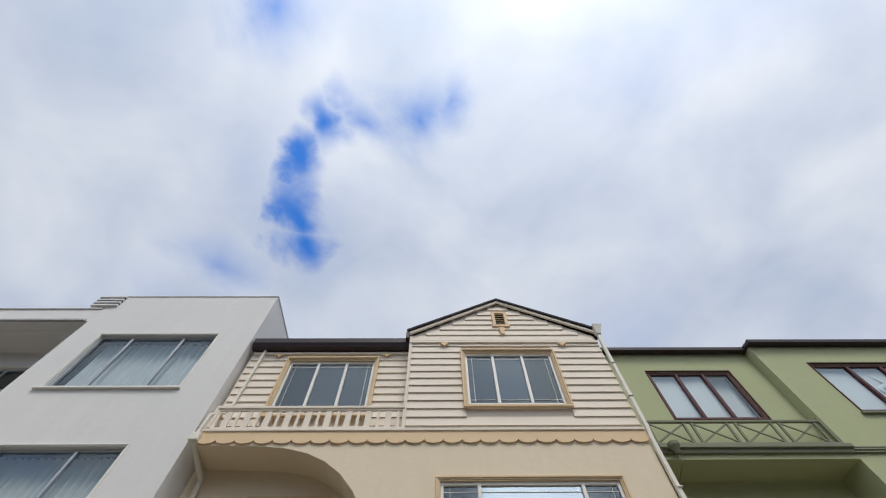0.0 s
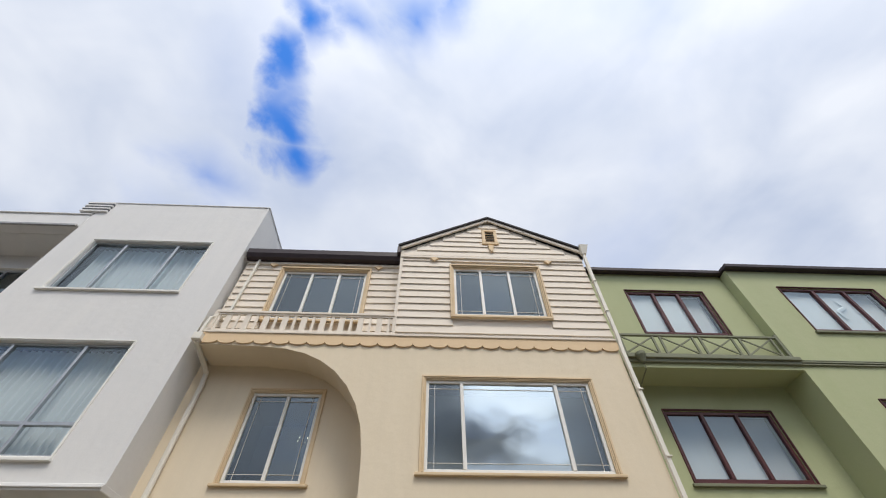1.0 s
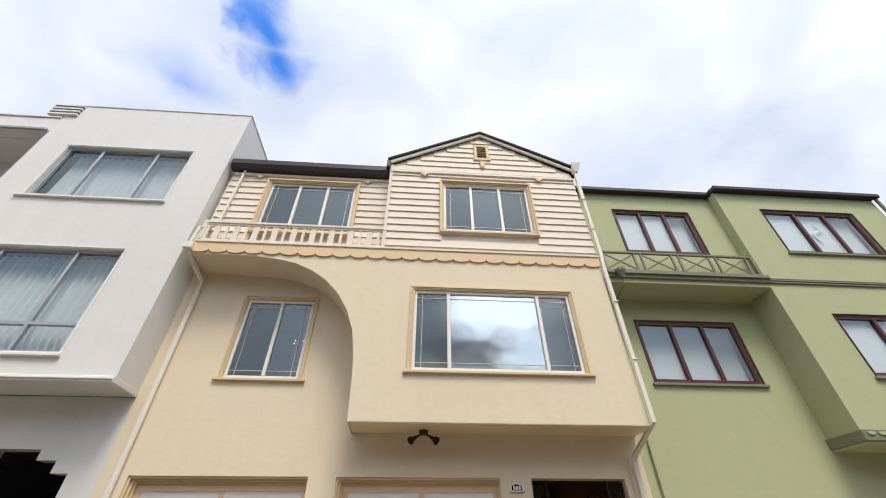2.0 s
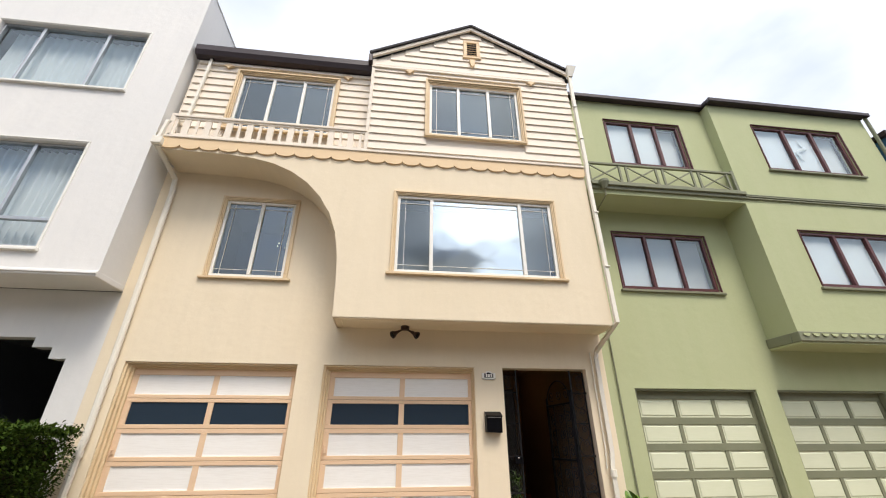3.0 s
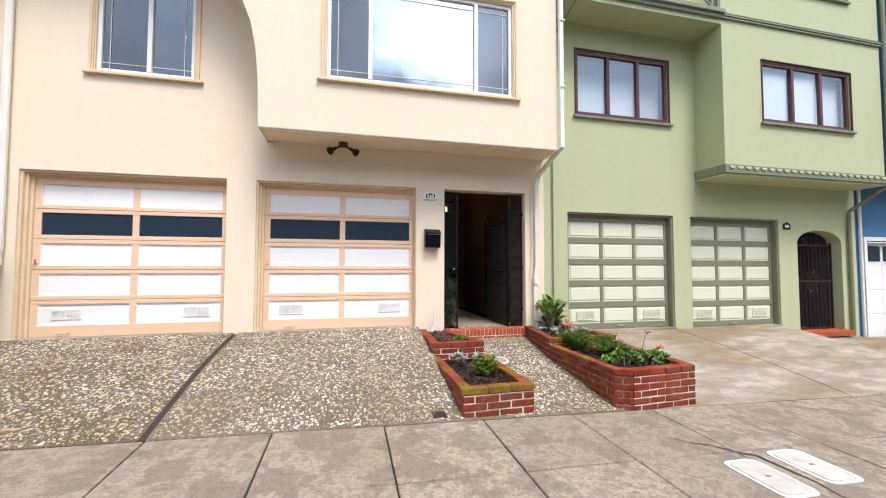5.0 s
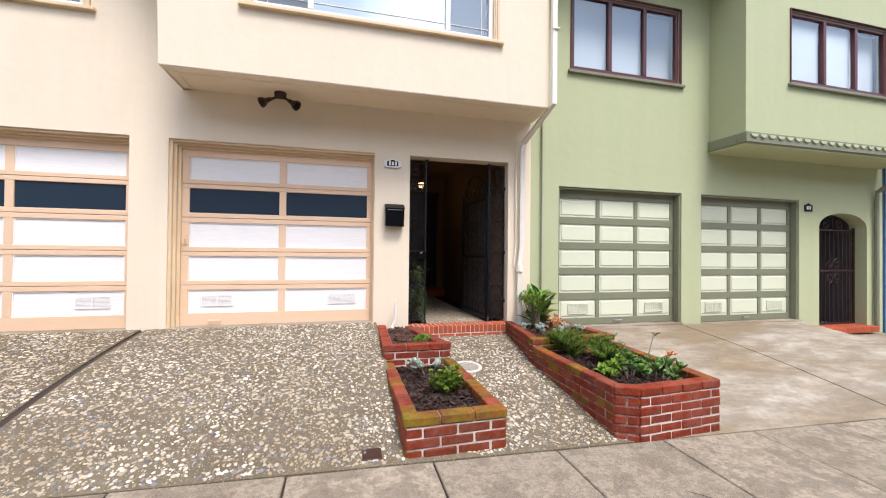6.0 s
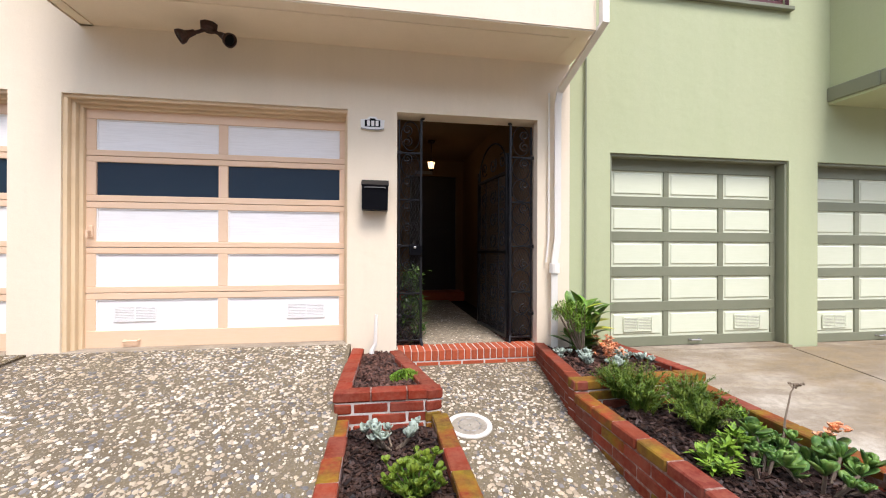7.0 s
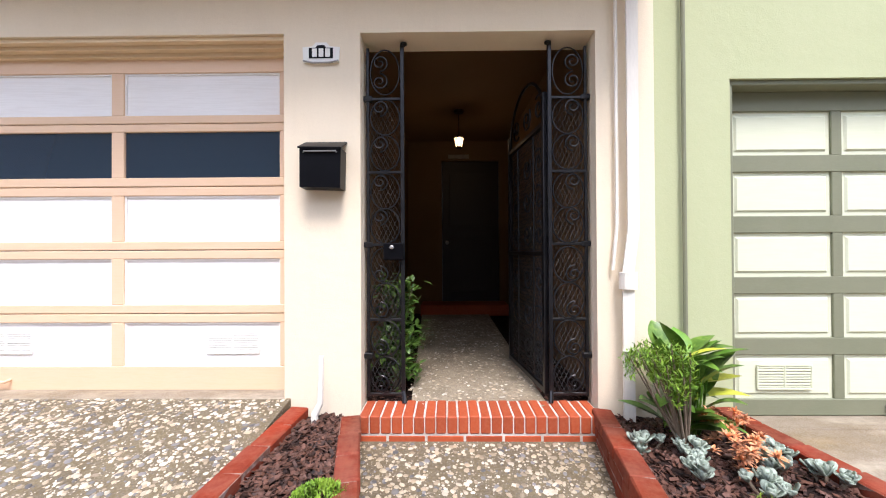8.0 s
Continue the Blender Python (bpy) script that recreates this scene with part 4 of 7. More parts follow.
window(house, *lw, 0.0, [0.52], trim_tan, vinyl, [screen_glass, glass], tw=0.07, lines=True, tb=0.02)
window(house, *pw, BAY_Y, [0.215, 0.79], trim_tan, vinyl, [screen_glass, picture_glass, screen_glass], tw=0.07, lines=True, tb=0.02)
window(house, *uw, BAY_Y - 0.004, [0.32, 0.66], trim_tan, vinyl, [screen_glass, glass, screen_glass], tw=0.085, lines=True, sill=False, trim_out=0.055)
window(house, *ulw, UP_Y - 0.004, [0.34, 0.67], trim_tan, vinyl, [screen_glass, glass, glass], tw=0.085, lines=True, sill=False, trim_out=0.055)
cream_garage(house, *g1, 0.085, GT, 0.13, -1)
cream_garage(house, *g2, 0.085, GT, 0.13, 1)
part("threshold", Build().box(-5.30, -3.01, -0.01, 0.16, -0.3, 0.09, 0.004).box(-2.645, -0.435, -0.01, 0.16, -0.3, 0.09, 0.004), drive_concrete, house)

# roofs
rf = Build()
for sx, ex in ((-1, gx0 - 0.06), (1, gx1 + 0.14)):
    dx, dz = ex - APEX[0], EAVE + 0.02 - APEX[1]
    nrm = Vector((-dz * sx, 0, abs(dx))).normalized() * 0.045
    p = [(APEX[0], APEX[1]), (ex, EAVE + 0.02)]
    q = [(APEX[0], APEX[1] + 0.05), (ex + nrm.x, EAVE + 0.02 + nrm.z)]
    ya, yb = BAY_Y - 0.09, 4.0
    rf.add([(x, y, z) for y in (ya, yb) for x, z in (*p, *q[::-1])], [(0, 1, 2, 3), (7, 6, 5, 4), (0, 4, 5, 1), (3, 2, 6, 7), (1, 5, 6, 2)])
part("gable_roof", rf, shingle, house, "dark shingle gable roof")
rk = Build()
for ex in (gx0 - 0.04, gx1 + 0.10):
    a, b_ = Vector((APEX[0], 0, APEX[1] - 0.006)), Vector((ex, 0, EAVE + 0.012))
    d = (b_ - a).normalized()
    dn = Vector((0, 0, -0.075))
    rk.add([(*(q + Vector((0, y, 0))),) for y in (BAY_Y - 0.055, BAY_Y - 0.01) for q in (a, b_, b_ + dn, a + dn)], [(0, 1, 2, 3), (7, 6, 5, 4), (0, 4, 5, 1), (3, 2, 6, 7), (1, 5, 6, 2), (0, 3, 7, 4)])
part("rake_board", rk, siding_paint, house)
part("roof_slope", Build().add([(-5.62, UP_Y - 0.12, 7.86), (gx0, UP_Y - 0.12, 7.86), (gx0, 4, 9.0), (-5.62, 4, 9.0), (-5.62, UP_Y - 0.12, 7.80), (gx0, UP_Y - 0.12, 7.80), (gx0, 4, 8.94), (-5.62, 4, 8.94)], [(0, 1, 2, 3), (4, 7, 6, 5), (0, 4, 5, 1), (0, 3, 7, 4), (1, 5, 6, 2)]), shingle, house)
gut = Build()
prof = [(UP_Y - 0.02, 7.85), (UP_Y - 0.18, 7.85), (UP_Y - 0.175, 7.73), (UP_Y - 0.13, 7.64), (UP_Y - 0.02, 7.62)]
k = len(prof)
gut.add([(-5.60, y, z) for y, z in prof] + [(gx0 - 0.02, y, z) for y, z in prof], [tuple(range(k)), tuple(range(2 * k - 1, k - 1, -1))] + [(i, (i + 1) % k, (i + 1) % k + k, i + k) for i in range(k)])
gut.box(gx0 - 0.09, gx0 - 0.015, BAY_Y - 0.07, UP_Y - 0.02, 7.74, 7.94, 0.01)
part("gutter", gut, gutter_dark, house, "dark brown roof gutter")


def square_pipe(pts, w, name="downspout", mat=off_white, n=4):
    b = Build()
    b.tube(pts, w * 0.7, n)
    return part(name, b, mat, house)


# downspouts
square_pipe([(-5.35, UP_Y - 0.09, 7.78), (-5.33, UP_Y - 0.04, 7.62), (-5.38, UP_Y - 0.04, 6.08), (-5.50, BAY_Y - 0.05, 5.85), (-5.53, BAY_Y - 0.06, 5.45)], 0.045)
square_pipe([(-5.53, BAY_Y - 0.05, 5.52), (-5.52, BAY_Y - 0.03, 5.36), (-5.46, -0.07, 5.14), (-5.44, -0.06, 4.9), (-5.42, -0.06, 1.2), (-5.44, -0.06, 1.05), (-5.45, -0.06, 0.05)], 0.06, n=8)
part("downspout_head", Build().box(-5.60, -5.45, BAY_Y - 0.11, BAY_Y + 0.01, 5.36, 5.50, 0.01), off_white, house)
part("pipe_collar", Build().tube([(-5.44, -0.06, 0.98), (-5.44, -0.06, 1.06)], 0.055, 10), off_white, house)
hopper = Build().add([(1.57, BAY_Y - 0.16, 8.08), (1.77, BAY_Y - 0.16, 8.08), (1.77, BAY_Y + 0.03, 8.08), (1.57, BAY_Y + 0.03, 8.08), (1.60, BAY_Y - 0.10, 7.84), (1.69, BAY_Y - 0.10, 7.84), (1.69, BAY_Y - 0.01, 7.84), (1.60, BAY_Y - 0.01, 7.84)], [(0, 1, 2, 3), (4, 7, 6, 5), (0, 4, 5, 1), (1, 5, 6, 2), (2, 6, 7, 3), (3, 7, 4, 0)])
part("downspout_hopper", hopper, off_white, house)
square_pipe([(1.645, BAY_Y - 0.05, 7.86), (1.63, BAY_Y - 0.05, 7.6), (1.62, BAY_Y - 0.05, 5.6), (1.60, BAY_Y - 0.05, 5.4), (1.60, BAY_Y - 0.05, 2.72), (1.52, -0.06, 2.42), (1.50, -0.06, 2.3), (1.50, -0.06, 1.02), (1.47, -0.06, 0.80), (1.47, -0.06, -0.1)], 0.058)
part("pipe_collar", Build().tube([(1.47, -0.06, 0.70), (1.47, -0.06, 0.79)], 0.048, 12), off_white, house)
square_pipe([(1.425, -0.03, 2.40), (1.425, -0.03, 1.05), (1.40, -0.03, 0.8)], 0.014, "conduit", off_white, 6)
for z in (7.0, 6.2, 4.6, 3.6):
    part("pipe_strap", Build().box(1.575, 1.655, BAY_Y - 0.096, BAY_Y - 0.0, z, z + 0.02, 0.003), off_white, house)


# ---- the green house ----
green = thing("house", "sage green stucco house with dark red window frames", "house")
GW, GB, GU = 0.04, -0.53, -0.32
gg1, gg2, ggx, GGT = (2.10, 4.19), (4.56, 6.60), (7.06, 8.22), 1.885
gw2, gw3, gw1, gw4 = (2.295, 4.14, 3.56, 4.66), (5.58, 7.66, 3.52, 4.58), (2.42, 4.06, 6.02, 7.12), (5.60, 7.66, 6.00, 7.12)
part("wall", Build().sheet(1.655, 8.62, -0.9, 5.35, GW, GW + 0.25, [(*gg1, -1, GGT), (*gg2, -1, GGT), (*ggx, -1, 1.70), gw2]), sage, green, "sage green painted stucco wall")
arch_head = Build()
acx, rx, rz = sum(ggx) / 2, (ggx[1] - ggx[0]) / 2, 0.24
pts = [(ggx[0], 1.70)] + [(acx - rx * math.cos(math.pi * k / 12), 1.46 + rz * math.sin(math.pi * k / 12)) for k in range(13)] + [(ggx[1], 1.70)]
for (xa, za), (xb, zb) in zip(pts[1:-2], pts[2:-1]):
    arch_head.add([(x, y, z) for y in (GW, GW + 0.25) for x, z in ((xa, za), (xb, zb), (xb, 1.701), (xa, 1.701))], [(0, 1, 2, 3), (7, 6, 5, 4), (0, 4, 5, 1)])
part("arch_head", arch_head, sage, green)
ggz = 1.46
bx0, bx1 = 4.72, 8.48
part("bay_front", Build().sheet(bx0, bx1, 2.70, 7.60, GB, GB + 0.14, [gw3, gw4]), sage, green, "projecting two-storey bay")
part("bay_side", Build().box(bx0, bx0 + 0.14, GB + 0.14, GW, 2.70, 7.60), sage, green)
part("bay_side", Build().box(bx1 - 0.14, bx1, GB + 0.14, 2.0, 2.70, 7.60), sage, green)
part("bay_soffit", Build().box(bx0 - 0.02, bx1 + 0.02, GB - 0.02, GW, 2.52, 2.56), sage, green)
skirt = Build().box(bx0 - 0.045, bx1 + 0.03, GB - 0.05, GB + 0.10, 2.545, 2.70, 0.01).box(bx0 - 0.045, bx0 + 0.10, GB + 0.10, GW, 2.545, 2.70, 0.01)
part("bay_skirt", skirt, olive, green, "dark sage skirt board")
for i in range(22):
    x = bx0 + 0.08 + i * 0.168
    part("scallop", Build().prism([(x + 0.06 * math.cos(math.pi * k / 6), 2.665 - 0.045 * math.sin(math.pi * k / 6)) for k in range(7)], GB - 0.068, GB - 0.049), sage, green)
part("wall_upper", Build().sheet(1.655, bx0, 5.30, 7.62, GU, GU + 0.15, [gw1]), sage, green)
part("balcony_floor", Build().box(1.70, bx0, GB, GW, 5.12, 5.30), sage, green)
part("balcony_fascia", Build().box(1.70, bx0 + 0.01, GB - 0.045, GB - 0.001, 5.20, 5.325, 0.008).box(1.70, bx0 + 0.02, GB - 0.085, GB - 0.04, 5.265, 5.335, 0.008), olive, green)
part("band_mould", Build().box(bx0 + 0.01, bx1 + 0.02, GB - 0.035, GB - 0.001, 5.205, 5.235, 0.006).box(bx0 + 0.01, bx1 + 0.02, GB - 0.045, GB - 0.001, 5.245, 5.275, 0.006).box(bx0 + 0.01, bx1 + 0.02, GB - 0.035, GB - 0.001, 5.285, 5.31, 0.006), olive, green)
grail = new("balcony_rail")
grail.parent = green
part("top_rail", Build().box(1.72, bx0 - 0.02, GB - 0.01, GB + 0.04, 5.78, 5.825, 0.006), olive, grail)
part("bottom_rail", Build().box(1.72, bx0 - 0.02, GB - 0.01, GB + 0.04, 5.37, 5.405, 0.006), olive, grail)
bay_w = 0.735
for i in range(4):
    xa = 1.75 + i * bay_w
    xb = xa + 0.60
    for x in (xa, xb):
        part("post", Build().box(x - 0.02, x + 0.02, GB, GB + 0.03, 5.40, 5.785, 0.003), olive, grail)
    for s in (1, -1):
        ang = math.degrees(math.atan2(0.36 * s, xb - xa))
        L2 = math.hypot(0.37, xb - xa) / 2 - 0.02
        part("cross_bar", Build().box(-L2, L2, -0.010 + 0.004 * s, 0.010 + 0.004 * s, -0.014, 0.014, 0.003, pose((xa + xb) / 2, GB + 0.016, 5.592) @ pose(0, 0, 0, 0, -ang, 0)), olive, grail)
part("newel", Build().box(bx0 - 0.075, bx0 - 0.02, GB - 0.015, GB + 0.04, 5.33, 5.86, 0.005), olive, grail)
for w in (gw2,):
    window(green, *w, GW, [0.345, 0.67], maroon, maroon, clear_glass, tw=0.03, fw=0.05, sill=False, trim_out=0.02)
    part("window_ledge", Build().box(w[0] - 0.07, w[1] + 0.07, GW - 0.05, GW + 0.01, w[2] - 0.075, w[2] - 0.032, 0.006), olive, green)
for w in (gw3, gw4):
    window(green, *w, GB, [0.345, 0.67], maroon, maroon, clear_glass, tw=0.03, fw=0.05, sill=False, trim_out=0.02)
    part("window_ledge", Build().box(w[0] - 0.07, w[1] + 0.07, GB - 0.05, GB + 0.01, w[2] - 0.075, w[2] - 0.032, 0.006), olive, green)
window(green, *gw1, GU, [0.345, 0.67], maroon, maroon, clear_glass, tw=0.03, fw=0.05, sill=False, trim_out=0.02)
for w, y in ((gw1, GU), (gw2, GW), (gw3, GB), (gw4, GB)):
    wd = w[1] - w[0]
    for k, (s0, s1) in enumerate(((0.02, 0.335), (0.355, 0.66), (0.68, 0.98))):
        shade(w[0] + wd * s0, w[0] + wd * s1, w[2] + 0.02, w[3] - 0.03, y + 0.10 + (0.07 if k == 2 else 0.0))
part("threshold", Build().box(gg1[0], gg1[1], -0.005, GW + 0.3, -0.4, -0.082, 0.004), drive_concrete, green)
part("threshold", Build().box(gg2[0], gg2[1], -0.005, GW + 0.3, -0.4, -0.114, 0.004), drive_concrete, green)
green_garage(green, *gg1, -0.080, GGT, GW, GW + 0.12)
green_garage(green, *gg2, -0.112, GGT, GW, GW + 0.12)
gr = Build()
for x0, x1, y0 in ((1.66, bx0 - 0.001, GU - 0.14), (bx0 - 0.03, bx1 + 0.10, GB - 0.14)):
    gr.box(x0, x1, y0, y0 + 0.11, 7.60, 7.70, 0.012)
part("gutter", gr, gutter_dark, green, "dark roof gutter")
part("roof", Build().box(1.66, bx0, GU - 0.03, 6.0, 7.62, 7.68).box(bx0 - 0.02, bx1 + 0.02, GB - 0.03, 6.0, 7.602, 7.69), shingle, green)
part("bay_eave", Build().box(bx0 - 0.04, bx0 + 0.0, GB - 0.03, GU, 7.61, 7.70, 0.008), gutter_dark, green)


def green_pipe(pts, r, mat=olive, n=8):
    return part("downspout", Build().tube(pts, r, n), mat, green)


part("downspout_head", Build().lathe([(0.03, -0.12), (0.045, -0.08), (0.085, 0.0), (0.085, 0.05), (0.07, 0.06)], pose(1.90, GB - 0.12, 5.26)), olive, green)
green_pipe([(1.90, GB - 0.12, 5.18), (1.90, GB - 0.10, 5.02), (1.83, GW - 0.04, 4.74), (1.82, GW - 0.03, 4.5), (1.82, GW - 0.03, -0.1)], 0.012)
green_pipe([(8.53, GB - 0.06, 7.60), (8.54, GB - 0.05, 5.4), (8.54, GB - 0.05, 2.55), (8.40, GW - 0.05, 2.1), (8.38, GW - 0.05, 1.9), (8.38, GW - 0.05, -0.35)], 0.035)
# arched iron gate of the green house
ig = thing("iron_gate", "closed dark iron bar gate in a green arch", "gate", at=(acx, GW + 0.16, -0.25))
yg = GW + 0.16


def under(ob, b, name, mat=iron, label=""):
    """A part given in the place's own coordinates under a thing that stands elsewhere."""
    p = part(name, b, mat, ob, label)
    p.matrix_parent_inverse = Matrix.Translation(ob.location).inverted()
    return p


under(ig, Build().box(ggx[0] + 0.02, ggx[0] + 0.05, yg, yg + 0.03, -0.26, ggz).box(ggx[1] - 0.05, ggx[1] - 0.02, yg, yg + 0.03, -0.26, ggz).box(ggx[0] + 0.02, ggx[1] - 0.02, yg, yg + 0.03, -0.26, -0.23).box(ggx[0] + 0.02, ggx[1] - 0.02, yg, yg + 0.03, 0.68, 0.71).box(ggx[0] + 0.02, ggx[1] - 0.02, yg, yg + 0.03, 1.40, 1.43), "gate_frame", bronze)
for k in range(10):
    x = ggx[0] + 0.10 + k * 0.106
    under(ig, Build().tube([(x, yg + 0.015, -0.24), (x, yg + 0.015, 1.42)], 0.009, 6), "bar", bronze)


def spiral(cx, cz, r, turns, start, y, thick=0.006, sgn=1, n=26):
    return [(cx + r * (1 - 0.82 * k / n) * math.cos(start + sgn * turns * 2 * math.pi * k / n), y, cz + r * (1 - 0.82 * k / n) * math.sin(start + sgn * turns * 2 * math.pi * k / n)) for k in range(n + 1)]


for s in (-1, 1):
    under(ig, Build().tube(spiral(acx + s * 0.18, 1.52, 0.10, 1.2, math.pi / 2, yg, sgn=s), 0.008, 6), "scroll", bronze)
    under(ig, Build().tube(spiral(acx + s * 0.09, 0.82, 0.09, 1.3, math.pi / 2, yg - 0.005, sgn=s), 0.008, 6), "scroll", bronze)
    under(ig, Build().tube(spiral(acx + s * 0.09, 0.56, 0.09, 1.3, -math.pi / 2, yg - 0.005, sgn=-s), 0.008, 6), "scroll", bronze)
under(ig, Build().tube([(acx, yg, 1.42), (acx, yg, 1.66)], 0.008, 6), "spear", bronze)
under(ig, Build().box(ggx[0] + 0.03, ggx[0] + 0.12, yg - 0.015, yg + 0.04, 0.62, 0.74, 0.006), "lock_box", steel, "pale steel lock box")
# added box behind the gate, its dimness painted on as dark grey
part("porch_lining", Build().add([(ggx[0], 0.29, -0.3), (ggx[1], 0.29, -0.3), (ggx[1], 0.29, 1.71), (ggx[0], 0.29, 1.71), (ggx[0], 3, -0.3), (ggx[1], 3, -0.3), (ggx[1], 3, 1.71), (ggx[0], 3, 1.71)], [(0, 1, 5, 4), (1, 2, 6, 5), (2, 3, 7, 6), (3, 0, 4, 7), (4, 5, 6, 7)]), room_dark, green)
gs = Build().box(0, 0.195, 0, 0.30, 0, 0.10, 0.004).mesh("brick", brick_step)
gstep = thing("brick_step", "red brick doorstep under the arched gate", "step", at=(7.10, -0.10, -0.36))
for k in range(6):
    piece("brick", gs, gstep, pose(k * 0.197, 0, 0))
number_g = thing("number_plaque", "small black house number plaque on green stucco", "plaque", at=(6.80, GW, 1.76))
part("plate", Build().prism([(-0.085, -0.06), (0.085, -0.06), (0.085, 0.05), (0.03, 0.06), (0, 0.08), (-0.03, 0.06), (-0.085, 0.05)], -0.014, 0.0), black_paint, number_g)
for k in range(3):
    part("bar", Build().box(-0.05 + k * 0.036, -0.028 + k * 0.036, -0.018, -0.013, -0.028, 0.028), vinyl, number_g)

orn = thing("window_ornament", "white curled ornament hanging behind green house window", "ornament", at=(6.62, GB + 0.078, 6.60))
part("curl", Build().tube([(0.11 * math.sin(2 * math.pi * k / 18) + 0.03 * math.cos(k * 0.9), 0, 0.26 - k * 0.028) for k in range(19)], [0.012 + 0.030 * math.sin(math.pi * (k + 1) / 20) for k in range(19)], 8), shade_cloth, orn, smooth=True)
orn.scale = (1, 0.3, 1)
part("cord", Build().tube([(0, 0, 0.26), (0, 0, 0.50)], 0.002, 4), shade_cloth, orn)

# ---- the white house ----
white = thing("house", "white stucco house with a tall flat-topped bay", "house")
WX, WY = -5.66, -0.585
ww1, ww2 = (-8.90, -6.45, 6.55, 7.95), (-9.30, -6.57, 3.55, 5.34)
part("bay_front", Build().sheet(-9.55, WX, 3.22, 9.36, WY, WY + 0.15, [ww1, ww2]), white_stucco, white, "plain white stucco bay")
part("bay_side", Build().box(WX - 0.15, WX, WY + 0.15, 0.9, 3.22, 9.36), white_stucco, white)
part("bay_side", Build().box(-9.55, -9.40, WY + 0.15, 0.5, 3.22, 9.36), white_stucco, white)
part("coping", Build().box(-9.58, WX + 0.015, WY - 0.02, WY + 0.17, 9.355, 9.39, 0.008).box(WX - 0.17, WX + 0.015, WY + 0.17, 0.9, 9.355, 9.39, 0.008), white_stucco, white)
led = Build().box(-9.55, WX + 0.004, WY - 0.03, 0.0, 3.14, 3.225, 0.008).box(-9.55, WX + 0.002, WY - 0.05, WY - 0.02, 3.17, 3.20, 0.006)
part("bay_soffit", led, white_stucco, white)
for k in range(4):
    z = 9.33 - k * 0.105
    part("corbel_step", Build().box(-9.90, -9.28, WY - 0.055, WY + 0.30, z - 0.055, z, 0.006), white_stucco, white)
# dark boxes between the corbel steps, painted in for the shade there
for k in range(3):
    z = 9.275 - k * 0.105
    part("corbel_gap_shade", Build().box(-9.88, -9.285, WY - 0.045, WY + 0.30, z - 0.05, z), room_dark, white)
part("parapet", Build().box(-14.5, -9.56, WY, WY + 0.25, 8.42, 8.86, 0.01).box(-14.5, -9.56, WY - 0.03, WY + 0.26, 8.86, 8.90, 0.008), white_stucco, white)
part("eave_soffit", Build().box(-14.5, -9.56, WY + 0.25, 0.5, 8.42, 8.50), white_stucco, white)
part("gutter_lip", Build().box(-14.5, -9.60, WY - 0.05, WY - 0.002, 8.40, 8.47, 0.01), steel, white, "rust-stained gutter lip")
fw_ = (-12.4, -10.3, 6.55, 7.95)
part("wall_upper", Build().sheet(-14.5, -9.41, 3.22, 8.42, 0.35, 0.5, [fw_]), white_stucco, white)
part("wall", Build().sheet(-14.5, WX, -0.6, 3.14, 0.02, 0.2, [(-7.6, -6.07, -0.7, 2.17), (-7.4, -6.29, -0.7, 2.32), (-7.15, -6.55, -0.7, 2.45)]), white_stucco, white)
window(white, *ww1, WY, [0.28, 0.72], vinyl, aluminium, clear_glass, tw=0.045, fw=0.04, sill=False, trim_out=0.02, depth=0.2)
window(white, *ww2, WY, [0.30, 0.73], vinyl, aluminium, clear_glass, tw=0.045, fw=0.04, sill=False, trim_out=0.02, depth=0.2)
window(white, *fw_, 0.35, [0.5], off_white, aluminium, glass, tw=0.04, fw=0.04, sill=False, trim_out=0.02, depth=0.15)
part("window_ledge", Build().box(ww1[0] - 0.12, ww1[1] + 0.06, WY - 0.055, WY + 0.05, ww1[2] - 0.075, ww1[2] - 0.03, 0.006), vinyl, white)
part("window_ledge", Build().box(ww2[0] - 0.12, ww2[1] + 0.06, WY - 0.055, WY + 0.05, ww2[2] - 0.075, ww2[2] - 0.03, 0.006), vinyl, white)
part("transom", Build().box(ww2[0] + 0.03, ww2[1] - 0.03, WY + 0.055, WY + 0.12, 3.98, 4.03, 0.004), aluminium, white)
curtain(ww1[0] + 0.1, ww1[1] - 0.02, ww1[2] + 0.06, ww1[3] - 0.02, WY + 0.26, "sheer white pleated curtain behind upper window", 17, 0.03, wavy=0.02)
curtain(ww2[0] + 0.05, ww2[1] - 0.02, ww2[2] + 0.02, ww2[3] - 0.02, WY + 0.26, "pleated pale curtain behind tall window", 22, 0.045)
# added box behind the entrance, dark grey in place of shade
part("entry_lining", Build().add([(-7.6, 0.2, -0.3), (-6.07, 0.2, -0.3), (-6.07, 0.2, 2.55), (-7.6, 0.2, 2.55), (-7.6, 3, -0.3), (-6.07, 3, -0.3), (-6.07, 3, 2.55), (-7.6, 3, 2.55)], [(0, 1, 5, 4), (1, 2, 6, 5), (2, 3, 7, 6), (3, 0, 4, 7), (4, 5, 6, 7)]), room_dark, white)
part("roof", Build().box(-14.5, WX - 0.16, WY + 0.2, 6, 8.5, 8.6), shingle, white)
part("side_wall", Build().box(WX - 0.15, WX, 0.9, 6.0, -0.6, 9.0), white_stucco, white)

